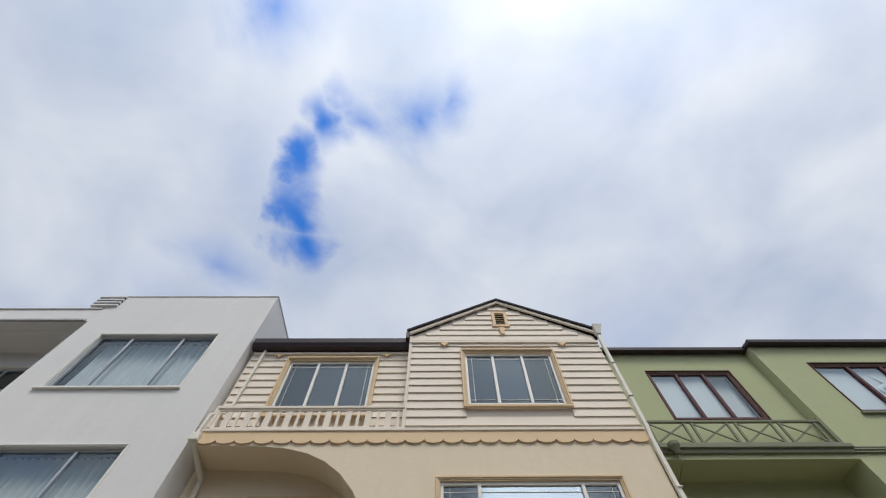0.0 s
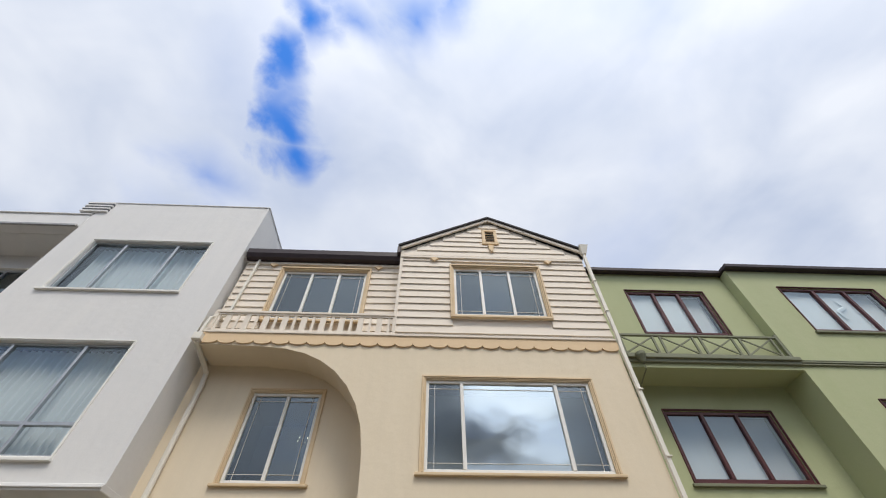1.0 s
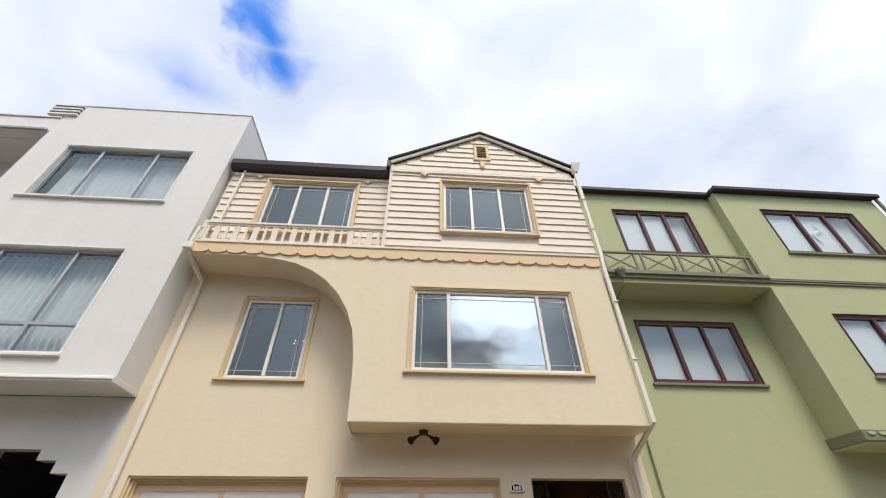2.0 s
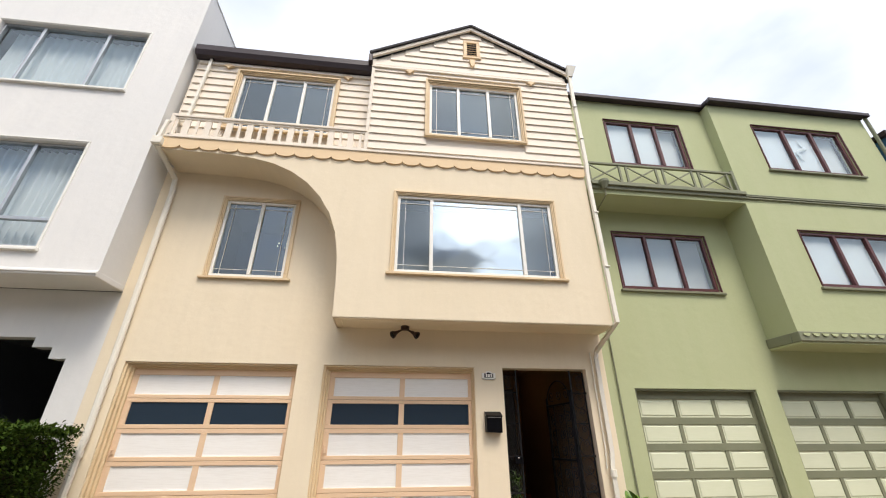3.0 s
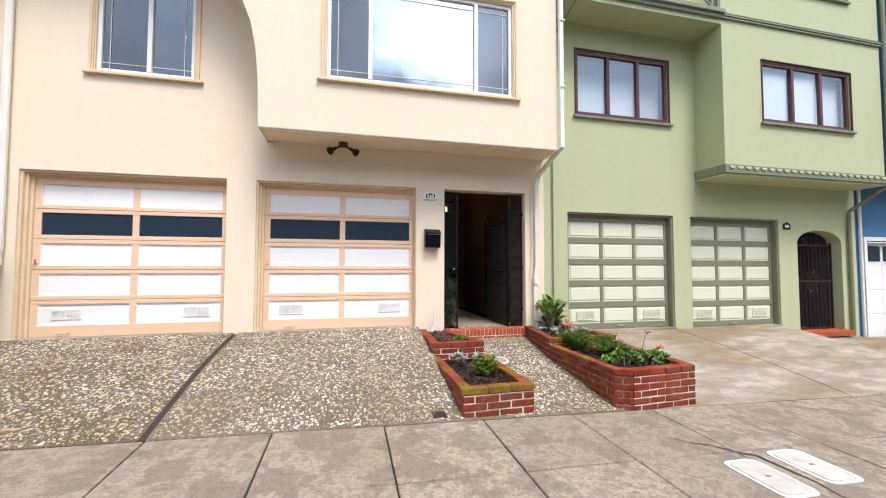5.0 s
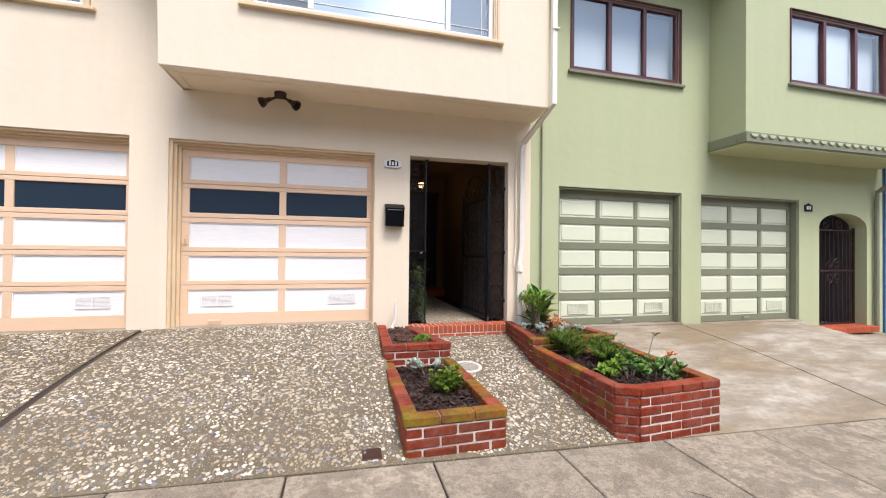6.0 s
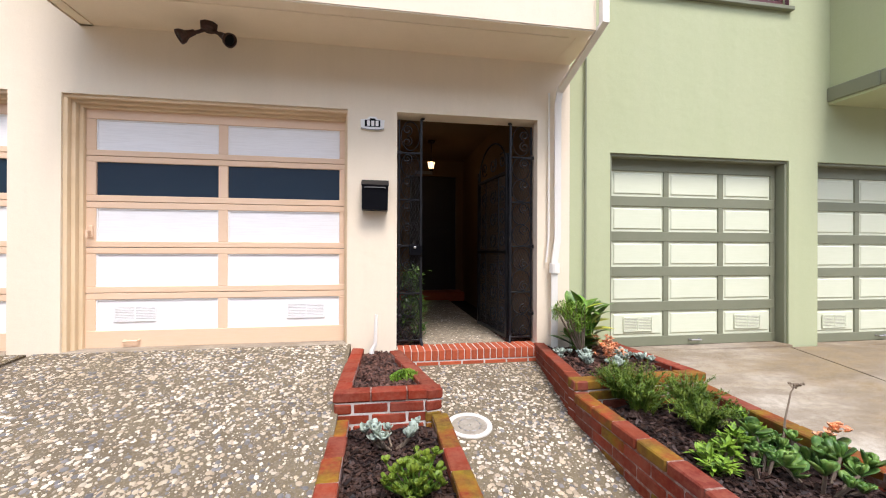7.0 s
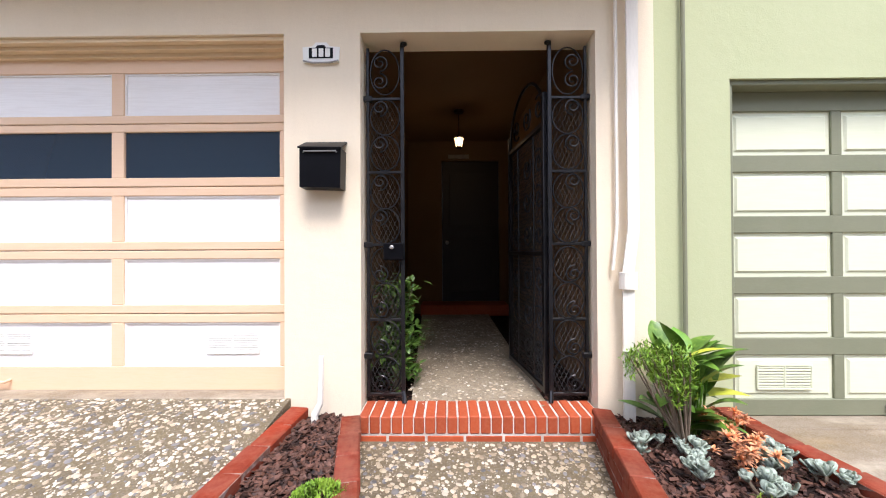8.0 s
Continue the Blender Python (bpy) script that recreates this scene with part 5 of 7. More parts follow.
# ---- the blue house ----
blue_house = thing("house", "blue stucco house with a white panelled garage door", "house")
part("wall", Build().sheet(8.66, 16.0, -1.2, 2.75, 0.10, 0.3, [(8.98, 11.5, -1.2, 1.52)]), blue_paint, blue_house)
part("bay_front", Build().sheet(8.70, 16.0, 2.75, 7.05, -0.60, -0.42, [(9.4, 11.4, 3.6, 4.9), (9.4, 11.4, 5.7, 6.8)]), blue_paint, blue_house)
part("bay_soffit", Build().box(8.70, 16.0, -0.42, 0.10, 2.70, 2.78), blue_paint, blue_house)
part("bay_side", Build().box(8.70, 8.85, -0.42, 0.10, 2.78, 7.05), blue_paint, blue_house)
part("eave", Build().box(8.62, 16.0, -0.72, 0.4, 7.05, 7.18, 0.012), gutter_dark, blue_house)
window(blue_house, 9.4, 11.4, 3.6, 4.9, -0.60, [0.5], vinyl, vinyl, glass, tw=0.06)
window(blue_house, 9.4, 11.4, 5.7, 6.8, -0.60, [0.5], vinyl, vinyl, glass, tw=0.06)
bd = new("garage_door")
bd.parent = blue_house
part("casing", Build().box(8.90, 8.985, 0.06, 0.14, -1.0, 1.60, 0.005).box(8.985, 11.5, 0.06, 0.14, 1.52, 1.60, 0.005), vinyl, bd)
for r in range(4):
    z1 = 1.50 - r * 0.50
    for c in range(4):
        x0 = 9.0 + c * 0.62
        if r == 0:
            part("window_light", Build().box(x0 + 0.05, x0 + 0.57, 0.19, 0.20, z1 - 0.40, z1 - 0.08), grey_door_glass, bd)
        part("panel", Build().box(x0 + 0.003, x0 + 0.617, 0.20, 0.23, z1 - 0.495, z1, 0.006), panel_white, bd)
part("downspout", Build().tube([(8.78, 0.05, 2.7), (8.78, 0.05, -0.5)], 0.03, 8), off_white, blue_house)
part("roof", Build().box(8.66, 16, 0.4, 6, 7.05, 7.15), shingle, blue_house)

# unseen plain walls that close the street behind the camera and the houses' backs
# added wall, tall enough to keep low sky light off the house fronts
wb = tagged(part("wall_opposite", Build().box(-45, 45, -18.2, -17.8, -2.5, 9.5), plain_wall), "unseen plain wall across the street, holding back low sky", "wall", kind="structure")
bk = tagged(part("wall_back", Build().box(-14.5, 16, 6.0, 6.2, -1, 8.9), plain_wall), "plain back wall of the houses", "wall", kind="structure")

# ---- entrance passage ----
# tan cement, lighter than the path outside: lantern warmth put into its colour
hall_floor = aggregate_material("lantern_warm_hall_aggregate", (0.24, 0.18, 0.11), (0.33, 0.27, 0.18))
hall = tagged(new("entrance_passage"), "dim ochre passage behind the open gate", "passage", kind="structure")
HX0, HX1, HY, HZ = -0.12, 1.42, 3.8, 2.60
part("wall_left", Build().box(HX0 - 0.12, HX0, 0.161, HY, -0.3, HZ), hall_wall, hall)
part("wall_right", Build().box(HX1, HX1 + 0.12, 0.161, HY, -0.3, HZ), hall_wall, hall)
part("wall_end", Build().sheet(HX0, HX1, -0.3, HZ, HY, HY + 0.12, [(0.40, 1.28, -0.4, 2.30)]), hall_wall, hall)
part("ceiling", Build().box(HX0 - 0.12, HX1 + 0.12, 0.161, HY + 0.1, HZ, HZ + 0.1), hall_wall, hall)
part("floor", Build().box(HX0, HX1, 0.02, HY, -0.3, -0.03), soil, hall)
part("path", Build().add([(0.27, 0.118, -0.2), (1.06, 0.118, -0.2), (1.06, HY, -0.2), (0.10, HY, -0.2), (0.27, 0.118, 0.025), (1.06, 0.118, 0.025), (1.06, HY, 0.025), (0.10, HY, 0.025)], [(4, 5, 6, 7), (0, 4, 7, 3), (1, 2, 6, 5), (0, 1, 5, 4)]), hall_floor, hall)
part("step", Build().box(0.1, 1.35, 3.35, HY, 0.0, 0.16, 0.01), brick_step, hall)
door = tagged(new("door_1"), "dark panelled front door at the end of the passage", "door", kind="structure")
part("leaf", Build().box(0.41, 1.27, HY + 0.02, HY + 0.06, 0.16, 2.29, 0.004), dark_door, door)
part("panel", Build().box(0.52, 1.16, HY + 0.005, HY + 0.022, 1.3, 2.1, 0.006), dark_door, door)
part("panel", Build().box(0.52, 1.16, HY + 0.005, HY + 0.022, 0.3, 1.15, 0.006), dark_door, door)
part("knob", Build().lathe([(0.012, 0), (0.012, 0.04), (0.03, 0.05), (0.03, 0.07), (0.01, 0.08)], pose(0.48, HY + 0.02, 1.05, 90)), steel, door)
lamp = thing("pendant_lantern", "lit brass lantern hanging in the passage", "lamp", at=(0.63, 2.5, HZ))
part("canopy", Build().lathe([(0.05, -0.03), (0.06, -0.015), (0.06, 0.0)], pose(0, 0, 0)), bronze, lamp)
part("chain", Build().tube([(0, 0, -0.02), (0, 0, -0.295)], 0.006, 6), bronze, lamp)
for k in range(6):
    a = 2 * math.pi * k / 6
    part("rib", Build().tube([(0.038 * math.cos(a), 0.038 * math.sin(a), -0.437), (0.058 * math.cos(a), 0.058 * math.sin(a), -0.330)], 0.004, 4), bronze, lamp)
part("cap", Build().lathe([(0.062, -0.330), (0.05, -0.315), (0.02, -0.295), (0.008, -0.285)], pose(0, 0, 0), 6), bronze, lamp)
part("glass_body", Build().lathe([(0.036, -0.435), (0.056, -0.331)], pose(0, 0, 0), 6), lamp_glow, lamp, "glowing warm glass body").visible_shadow = False
bulb = new("lantern_bulb", bpy.data.lights.new("lantern_bulb", "POINT"))
bulb.data.energy, bulb.data.color, bulb.data.shadow_soft_size = 0.32, (1.0, 0.62, 0.30), 0.02
bulb.location = (0.63, 2.5, HZ - 0.380)
part("base_ring", Build().lathe([(0.012, -0.465), (0.04, -0.450), (0.04, -0.436)], pose(0, 0, 0), 6), bronze, lamp)
sign = thing("small_sign", "small pale sign above the passage door", "sign", at=(0.66, HY - 0.01, 2.36))
part("board", Build().box(-0.16, 0.16, -0.01, 0.01, -0.03, 0.03, 0.003), tread_white, sign)


# ---- wrought iron gate ----
gate = thing("iron_gate", "open black wrought iron gate with scrolls and mesh", "gate", at=(0.66, 0.10, 0.03))
GY = 0.10


def diamond_mesh(p0, ux, w, z0, z1, step=0.027, r=0.0016):
    """Expanded metal: crossing fine wires in a flat panel that runs along ux."""
    b = Build()
    h = z1 - z0
    k = 2.0
    n = int((w + h / k) / step) + 1
    p0, ux = Vector(p0), Vector(ux)
    for s in (0, 1):
        for i in range(n):
            a = i * step
            t0, t1 = max(0.0, a - w), min(a, h / k)
            if t1 <= t0:
                continue
            q = []
            for t in (t0, t1):
                x = a - t
                x = w - x if s else x
                q.append(p0 + ux * x + Vector((0, 0, z0 + t * k)))
            b.tube(q, r, 3)
    return b


def side_panel(x0, x1, flip):
    p = new("side_panel")
    p.parent = gate
    p.matrix_parent_inverse = Matrix.Translation(gate.location).inverted()
    post, wall = x1, x0
    part("post", Build().box(post - 0.011, post + 0.011, GY - 0.011, GY + 0.011, 0.03, 2.13, 0.002), iron, p)
    part("top_finial", Build().lathe([(0.012, 0.0), (0.02, 0.006), (0.02, 0.014), (0.009, 0.02)], pose(post + (0.012 if not flip else -0.012), GY - 0.02, 2.115, 0, 0, 0), 10), iron, p)
    part("foot", Build().tube([(post, GY, 0.09), (post + (0.01 if not flip else -0.01), GY - 0.03, 0.03)], 0.014, 8), iron, p)
    part("stile", Build().box(wall - 0.008, wall + 0.008, GY - 0.01, GY + 0.01, 0.06, 2.11, 0.002), iron, p)
    for z in (0.075, 0.51, 0.95, 1.377, 1.81):
        part("cross_bar", Build().box(min(x0, x1), max(x0, x1), GY - 0.008, GY + 0.008, z - 0.008, z + 0.008, 0.002), iron, p)
    for z in (0.30, 0.95, 1.81):
        part("wall_anchor", Build().box(wall - 0.026, wall + 0.026, GY - 0.016, GY + 0.016, z - 0.016, z + 0.016, 0.004), iron, p)
    cx, r = (x0 + x1) / 2, abs(x1 - x0) / 2 - 0.016
    sgn = -1 if not flip else 1
    for cz, up in ((1.965, 0), (1.70, 1), (1.49, 1), (1.265, 1), (1.06, 1), (0.83, -1), (0.62, -1), (0.40, -1), (0.19, -1)):
        part("scroll_ring", Build().tube([(cx + r * math.cos(a), GY - 0.006, cz + (r * 1.55 if up == 0 else 0.104) * math.sin(a)) for a in (2 * math.pi * k / 24 for k in range(25))], 0.0042, 6), iron, p)
        for q in ((1, -1) if up == 0 else (up,)):
            part("scroll", Build().tube(spiral(cx + sgn * 0.03, cz + q * 0.055, 0.050, 1.6, -q * math.pi / 2, GY - 0.008, sgn=-sgn * q), 0.0048, 6), iron, p)
    part("wire_mesh", diamond_mesh((min(x0, x1), GY + 0.012, 0), (1, 0, 0), abs(x1 - x0), 0.09, 1.80), wire_grey, p)
    return p


side_panel(0.022, 0.225, False)
side_panel(1.300, 1.09, True)
leaf = new("gate_leaf")
leaf.parent = gate
leaf.matrix_parent_inverse = Matrix.Translation(gate.location).inverted()
LX0, LX1, LY0, LY1 = 1.075, 0.985, 0.13, 0.92
lu = Vector((LX1 - LX0, LY1 - LY0, 0)).normalized()
lw_ = math.hypot(LX1 - LX0, LY1 - LY0)
lm = Matrix.Translation((LX0, LY0, 0)) @ Matrix(((lu.x, -lu.y, 0, 0), (lu.y, lu.x, 0, 0), (0, 0, 1, 0), (0, 0, 0, 1)))
part("leaf_frame", Build().box(0, 0.035, -0.016, 0.016, 0.06, 1.86, 0.003, lm).box(lw_ - 0.03, lw_, -0.016, 0.016, 0.06, 1.80, 0.003, lm).box(0.03, lw_ - 0.02, -0.014, 0.014, 0.06, 0.095, 0.003, lm).box(0.03, lw_ - 0.02, -0.014, 0.014, 0.88, 0.91, 0.003, lm).box(0.03, lw_ - 0.02, -0.014, 0.014, 1.66, 1.69, 0.003, lm), iron, leaf)
part("latch_plate", Build().box(-0.004, 0.04, -0.03, -0.016, 1.66, 1.84, 0.003, lm), steel, leaf, "dull steel latch plate")
part("leaf_arch", Build().tube([lm @ Vector((lw_ * (0.5 - 0.48 * math.cos(math.pi * k / 14)), 0, 1.68 + 0.36 * math.sin(math.pi * k / 14))) for k in range(15)], 0.010, 6), iron, leaf)
for s in (0.2, 0.5, 0.8):
    for z in (1.82, 1.48, 1.25, 1.02, 0.72, 0.48, 0.25):
        pts = [lm @ Vector((x, y, zz)) for x, y, zz in spiral(lw_ * s, z, 0.085, 1.5, s * 5, -0.012)]
        part("scroll", Build().tube(pts, 0.007, 6), iron, leaf)
for k in (2, 5):
    part("bar", Build().tube([lm @ Vector((lw_ * k / 7, 0, 0.09)), lm @ Vector((lw_ * k / 7, 0, 1.67))], 0.006, 6), iron, leaf)
part("wire_mesh", diamond_mesh((LX0, LY0 + 0.012, 0), lu, lw_, 0.09, 1.67, 0.026), iron, leaf)
lockbox = under(gate, Build().box(0.115, 0.235, GY - 0.04, GY + 0.03, 0.86, 0.96, 0.006), "lock_box", black_paint)
under(gate, Build().lathe([(0.012, 0), (0.012, 0.012), (0.006, 0.016)], pose(0.165, GY - 0.04, 0.935, 90), 10), "lock_cylinder", steel, "bright lock cylinder")

# mailbox, number plaque, spotlights, stub pipe
mail = thing("mailbox", "black metal wall mailbox beside the gate", "mailbox", at=(-0.195, 0.0, 1.26))
part("body", Build().prism([(-0.112, 0.0), (0.108, -0.006), (0.112, 0.21), (-0.112, 0.215)], -0.11, 0.0), black_paint, mail)
part("lid", Build().add([(-0.118, -0.125, 0.205), (0.118, -0.125, 0.20), (0.118, 0.0, 0.262), (-0.118, 0.0, 0.262), (-0.118, -0.125, 0.215), (0.118, -0.125, 0.21), (0.118, 0.0, 0.272), (-0.118, 0.0, 0.272)], [(0, 3, 2, 1), (4, 5, 6, 7), (0, 1, 5, 4), (1, 2, 6, 5), (2, 3, 7, 6), (3, 0, 4, 7)]), black_paint, mail)
part("slot_lip", Build().tube([(-0.09, -0.115, 0.185), (-0.085, -0.122, 0.19), (0.085, -0.122, 0.19), (0.09, -0.115, 0.185)], 0.004, 6), steel, mail)
plaque = thing("number_plaque", "white framed house number plaque on cream stucco", "plaque", at=(-0.22, 0.0, 2.03))
part("frame", Build().prism([(-0.10, -0.05), (0.10, -0.05), (0.105, 0.035), (0.05, 0.04), (0.03, 0.062), (-0.03, 0.062), (-0.05, 0.04), (-0.105, 0.035)], -0.012, 0.0), vinyl, plaque)
part("plate", Build().prism([(-0.068, -0.028), (0.068, -0.028), (0.068, 0.03), (0.03, 0.03), (0.02, 0.045), (-0.02, 0.045), (-0.03, 0.03), (-0.068, 0.03)], -0.016, -0.010), black_paint, plaque)
part("ledge", Build().tube([(-0.10, -0.016, -0.042), (-0.05, -0.016, -0.054), (0.05, -0.016, -0.054), (0.10, -0.016, -0.042)], 0.005, 6), steel, plaque)
for k in range(3):
    part("bar", Build().box(-0.048 + k * 0.037, -0.022 + k * 0.037, -0.020, -0.015, -0.022, 0.024), vinyl, plaque)
spot = thing("twin_spotlight", "rusty brown twin floodlight under the bay", "light fitting", at=(-1.50, -0.17, BAY_Z))
part("base", Build().lathe([(0.045, -0.045), (0.062, -0.03), (0.065, 0.012)], pose(0, 0, 0), 8), bronze, spot)
for s in (-1, 1):
    h = new("lamp_head")
    h.parent = spot
    d = Vector((s * 0.75, -0.35, -0.55)).normalized()
    part("arm", Build().tube([(s * 0.02, 0, -0.03), (s * 0.07, -0.01, -0.06), (s * 0.105, -0.03, -0.085)], 0.014, 8), bronze, h)
    mm = Matrix.Translation((s * 0.10, -0.03, -0.08)) @ d.to_track_quat("Z", "Y").to_matrix().to_4x4()
    part("bell", Build().lathe([(0.02, -0.01), (0.024, 0.02), (0.03, 0.05), (0.052, 0.085), (0.056, 0.115), (0.048, 0.112), (0.04, 0.08)], mm, 14), bronze, h)
    part("bulb_face", Build().lathe([(0.045, 0.10), (0.03, 0.108), (0.004, 0.11)], mm, 14), black_paint, h)
stub = thing("stub_pipe", "white plastic pipe rising from the planter bed", "pipe", at=(-0.20, -0.14, 0.0))
part("pipe", Build().tube([(-0.02, 0.0, -0.03), (-0.018, 0.0, 0.05), (0.012, 0.0, 0.11), (0.02, 0.0, 0.36)], [0.020, 0.020, 0.016, 0.013], 8), off_white, stub)


# ---- brick step and planters ----
step = thing("brick_step", "orange red brick doorstep at the gate", "step", at=(0, 0, 0))
part("mortar_bed", Build().box(0.006, 1.309, -0.109, 0.118, -0.3, 0.0255), mortar, step)
rowlock = [Build().box(-0.0265, 0.0265, -0.115, 0.116, -0.063, 0.03 + d, 0.006).mesh("brick", brick_step) for d in (0.0, 0.002, -0.002)]
for k in range(22):
    piece("brick", rowlock[k % 3], step, pose(0.035 + k * 0.0592, 0.0, 0.0, 0, 0, 0))
stretch = Build().box(-0.098, 0.098, -0.112, -0.01, -0.130, -0.072, 0.005).mesh("brick", brick_step)
for k in range(7):
    piece("brick", stretch, step, pose(0.06 + k * 0.206, 0, 0))

COURSE, BL, BW, BH = 0.0675, 0.205, 0.10, 0.0605
brick_meshes = {}


def brick_mesh(length, mat, kind):
    key = (round(length, 2), mat.name, kind)
    if key not in brick_meshes:
        rnd = random.Random(len(brick_meshes))
        c = 0.007
        b = Build().box(-length / 2, length / 2, -BW / 2, BW / 2, -BH / 2, BH / 2, c)
        b.v = [(x + rnd.uniform(-0.002, 0.002), y + rnd.uniform(-0.002, 0.002), z + rnd.uniform(-0.0015, 0.0015)) for x, y, z in b.v]
        brick_meshes[key] = b.mesh("brick", mat)
    return brick_meshes[key]


def brick_wall(parent, p0, p1, z_top, z_low, mats, mort, seed=0, cap=None):
    """Courses of brick between two corners (outer face line), from the top down into the ground. mats: for the courses and the cap."""
    p0, p1 = Vector((*p0, 0)), Vector((*p1, 0))
    d = p1 - p0
    length = d.length
    ang = math.degrees(math.atan2(d.y, d.x))
    base = pose(p0.x, p0.y, 0, 0, 0, ang)
    rnd = random.Random(seed)
    low = min(z_low)
    core = Build()
    core.box(0.012, length - 0.012, 0.0055, BW - 0.006, low - 0.1, z_top - COURSE + 0.002, 0, base)
    part("mortar_core", core, mort, parent)
    top = Build().box(0.012, length - 0.012, 0.008, BW - 0.006, z_top - COURSE + 0.002, z_top - 0.006, 0, base)
    part("cap_mortar", top, mortar_dark, parent)
    z, k = z_top, 0
    while z > low - 0.02:
        n = max(1, round(length / BL))
        w = length / n
        off = 0.0 if k % 2 == 0 else w / 2
        cuts = [0.0] + [off + i * w for i in range(n + 1) if 0.02 < off + i * w < length - 0.02] + [length]
        for a, b_ in zip(cuts[:-1], cuts[1:]):
            s = (a + b_) / 2 / length
            if z - COURSE < z_low[0] + (z_low[1] - z_low[0]) * s - 0.13:
                continue
            mat = (cap if rnd.random() < 0.75 else mats[0]) if (k == 0 and cap) else mats[0] if rnd.random() < 0.8 else mats[-1]
            out = rnd.uniform(-0.003, 0.003) - (0.004 if k == 0 else 0.0)
            m = base @ pose((a + b_) / 2, BW / 2 + out, z - COURSE / 2 + (0.004 if k == 0 else 0) + rnd.uniform(-0.0015, 0.0015), rnd.uniform(-0.8, 0.8), rnd.uniform(-0.4, 0.4), rnd.uniform(-0.6, 0.6))
            piece("brick", brick_mesh(b_ - a - (0.006 if k == 0 else 0.010), mat, k == 0), parent, m)
        z -= COURSE
        k += 1


def bed_fill(parent, poly, z, seed, drop=0.0):
    """Soil with a rough surface inside a planter, over a quad of corners."""
    rnd = random.Random(seed)
    n = 18
    b = Build()
    A, B, C, D = (Vector((*p, 0)) for p in poly)
    v = []
    for i in range(n + 1):
        for j in range(n + 1):
            s, t = i / n, j / n
            p = A * (1 - s) * (1 - t) + B * s * (1 - t) + C * s * t + D * (1 - s) * t
            v.append((p.x, p.y, z - drop * t + 0.03 * noise.noise(Vector((p.x * 7, p.y * 7, seed))) + rnd.uniform(-0.006, 0.006)))
    b.add(v, [(i * (n + 1) + j, (i + 1) * (n + 1) + j, (i + 1) * (n + 1) + j + 1, i * (n + 1) + j + 1) for i in range(n) for j in range(n)])
    part("soil", b, soil, parent)
    return A, B, C, D


def mulch(poly, z, count, seed, drop=0.0, mat=None, label="loose dark bark chips on the planter soil"):
    rnd = random.Random(seed + 50)
    A, B, C, D = (Vector((*p, 0)) for p in poly)
    b = Build()
    for _ in range(count):
        s, t = rnd.uniform(0.02, 0.98), rnd.uniform(0.02, 0.98)
        p = A * (1 - s) * (1 - t) + B * s * (1 - t) + C * s * t + D * (1 - s) * t
        zz = z - drop * t + 0.03 * noise.noise(Vector((p.x * 7, p.y * 7, seed))) + rnd.uniform(0.0, 0.014)
        l, w, h = rnd.uniform(0.006, 0.021), rnd.uniform(0.004, 0.010), rnd.uniform(0.001, 0.002)
        b.box(-l, l, -w, w, -h, h, 0, pose(p.x, p.y, zz, rnd.uniform(-35, 35), rnd.uniform(-35, 35), rnd.uniform(0, 360)))
    return tagged(part("bark_mulch", b, mat or bark), label, "mulch", kind="stuff")


# planter beside the drive: two boxes, stepped down the slope
pl1 = thing("brick_planter", "mossy red brick planter stepping down beside the drive", "planter", at=(0, 0, 0))
U, Lw = 0.052, -0.105
zl = lambda y: street(0) * (y / EDGE) + 0.0 * y - 0.135 * (1 - y / EDGE)
a_, b_, c_, d_ = (-0.385, -0.03), (-0.425, -1.12), (0.235, -1.13), (0.02, -0.14)
brick_wall(pl1, a_, b_, U, (0.0, -0.2), [brick_red, brick_moss], mortar, 1, cap=brick_red)
brick_wall(pl1, b_, c_, U, (-0.28, -0.28), [brick_red, brick_red], mortar, 2, cap=brick_red)
brick_wall(pl1, c_, d_, U, (-0.27, -0.16), [brick_red, brick_moss], mortar, 3, cap=brick_red)
e_, f_ = (-0.42, -2.42), (0.275, -2.40)
brick_wall(pl1, (-0.425, -1.12), e_, Lw, (-0.2, -0.37), [brick_red, brick_moss], mortar_dark, 4, cap=brick_moss)
brick_wall(pl1, e_, f_, Lw, (-0.38, -0.39), [brick_red, brick_red], mortar, 5, cap=brick_moss)
brick_wall(pl1, f_, (0.262, -1.12), Lw, (-0.39, -0.28), [brick_red, brick_moss], mortar_dark, 6, cap=brick_moss)
q1 = [(-0.30, -0.02), (-0.0, -0.10), (0.14, -1.04), (-0.33, -1.04)]
q2 = [(-0.34, -1.20), (0.17, -1.20), (0.185, -2.32), (-0.33, -2.33)]
bed_fill(pl1, q1, 0.005, 1), bed_fill(pl1, q2, -0.150, 2, 0.03)
mulch(q1, 0.008, 1500, 1)
mulch(q2, -0.146, 2000, 2, 0.03, bark_dark)

pl2 = thing("brick_planter", "long red brick planter with a step beside the path", "planter", at=(0, 0, 0))
U2, L2_ = 0.052, -0.025
A2, B2, C2, D2 = (1.275, -0.05), (1.11, -1.14), (2.13, -1.10), (2.02, -0.03)
F0, F1, F2 = (1.115, -2.39), (1.27, -2.48), (2.05, -2.43)
brick_wall(pl2, A2, B2, U2, (-0.16, -0.28), [brick_red, brick_red], mortar_dark, 7, cap=brick_red)
brick_wall(pl2, B2, C2, U2, (-0.28, -0.28), [brick_red, brick_moss], mortar, 8, cap=brick_moss)
brick_wall(pl2, C2, D2, U2, (-0.28, -0.12), [brick_red, brick_red], mortar_dark, 9, cap=brick_red)
brick_wall(pl2, B2, F0, L2_, (-0.28, -0.40), [brick_red, brick_moss], mortar_dark, 10, cap=brick_moss)
brick_wall(pl2, F0, F1, L2_, (-0.40, -0.41), [brick_red, brick_red], mortar_dark, 11, cap=brick_red)
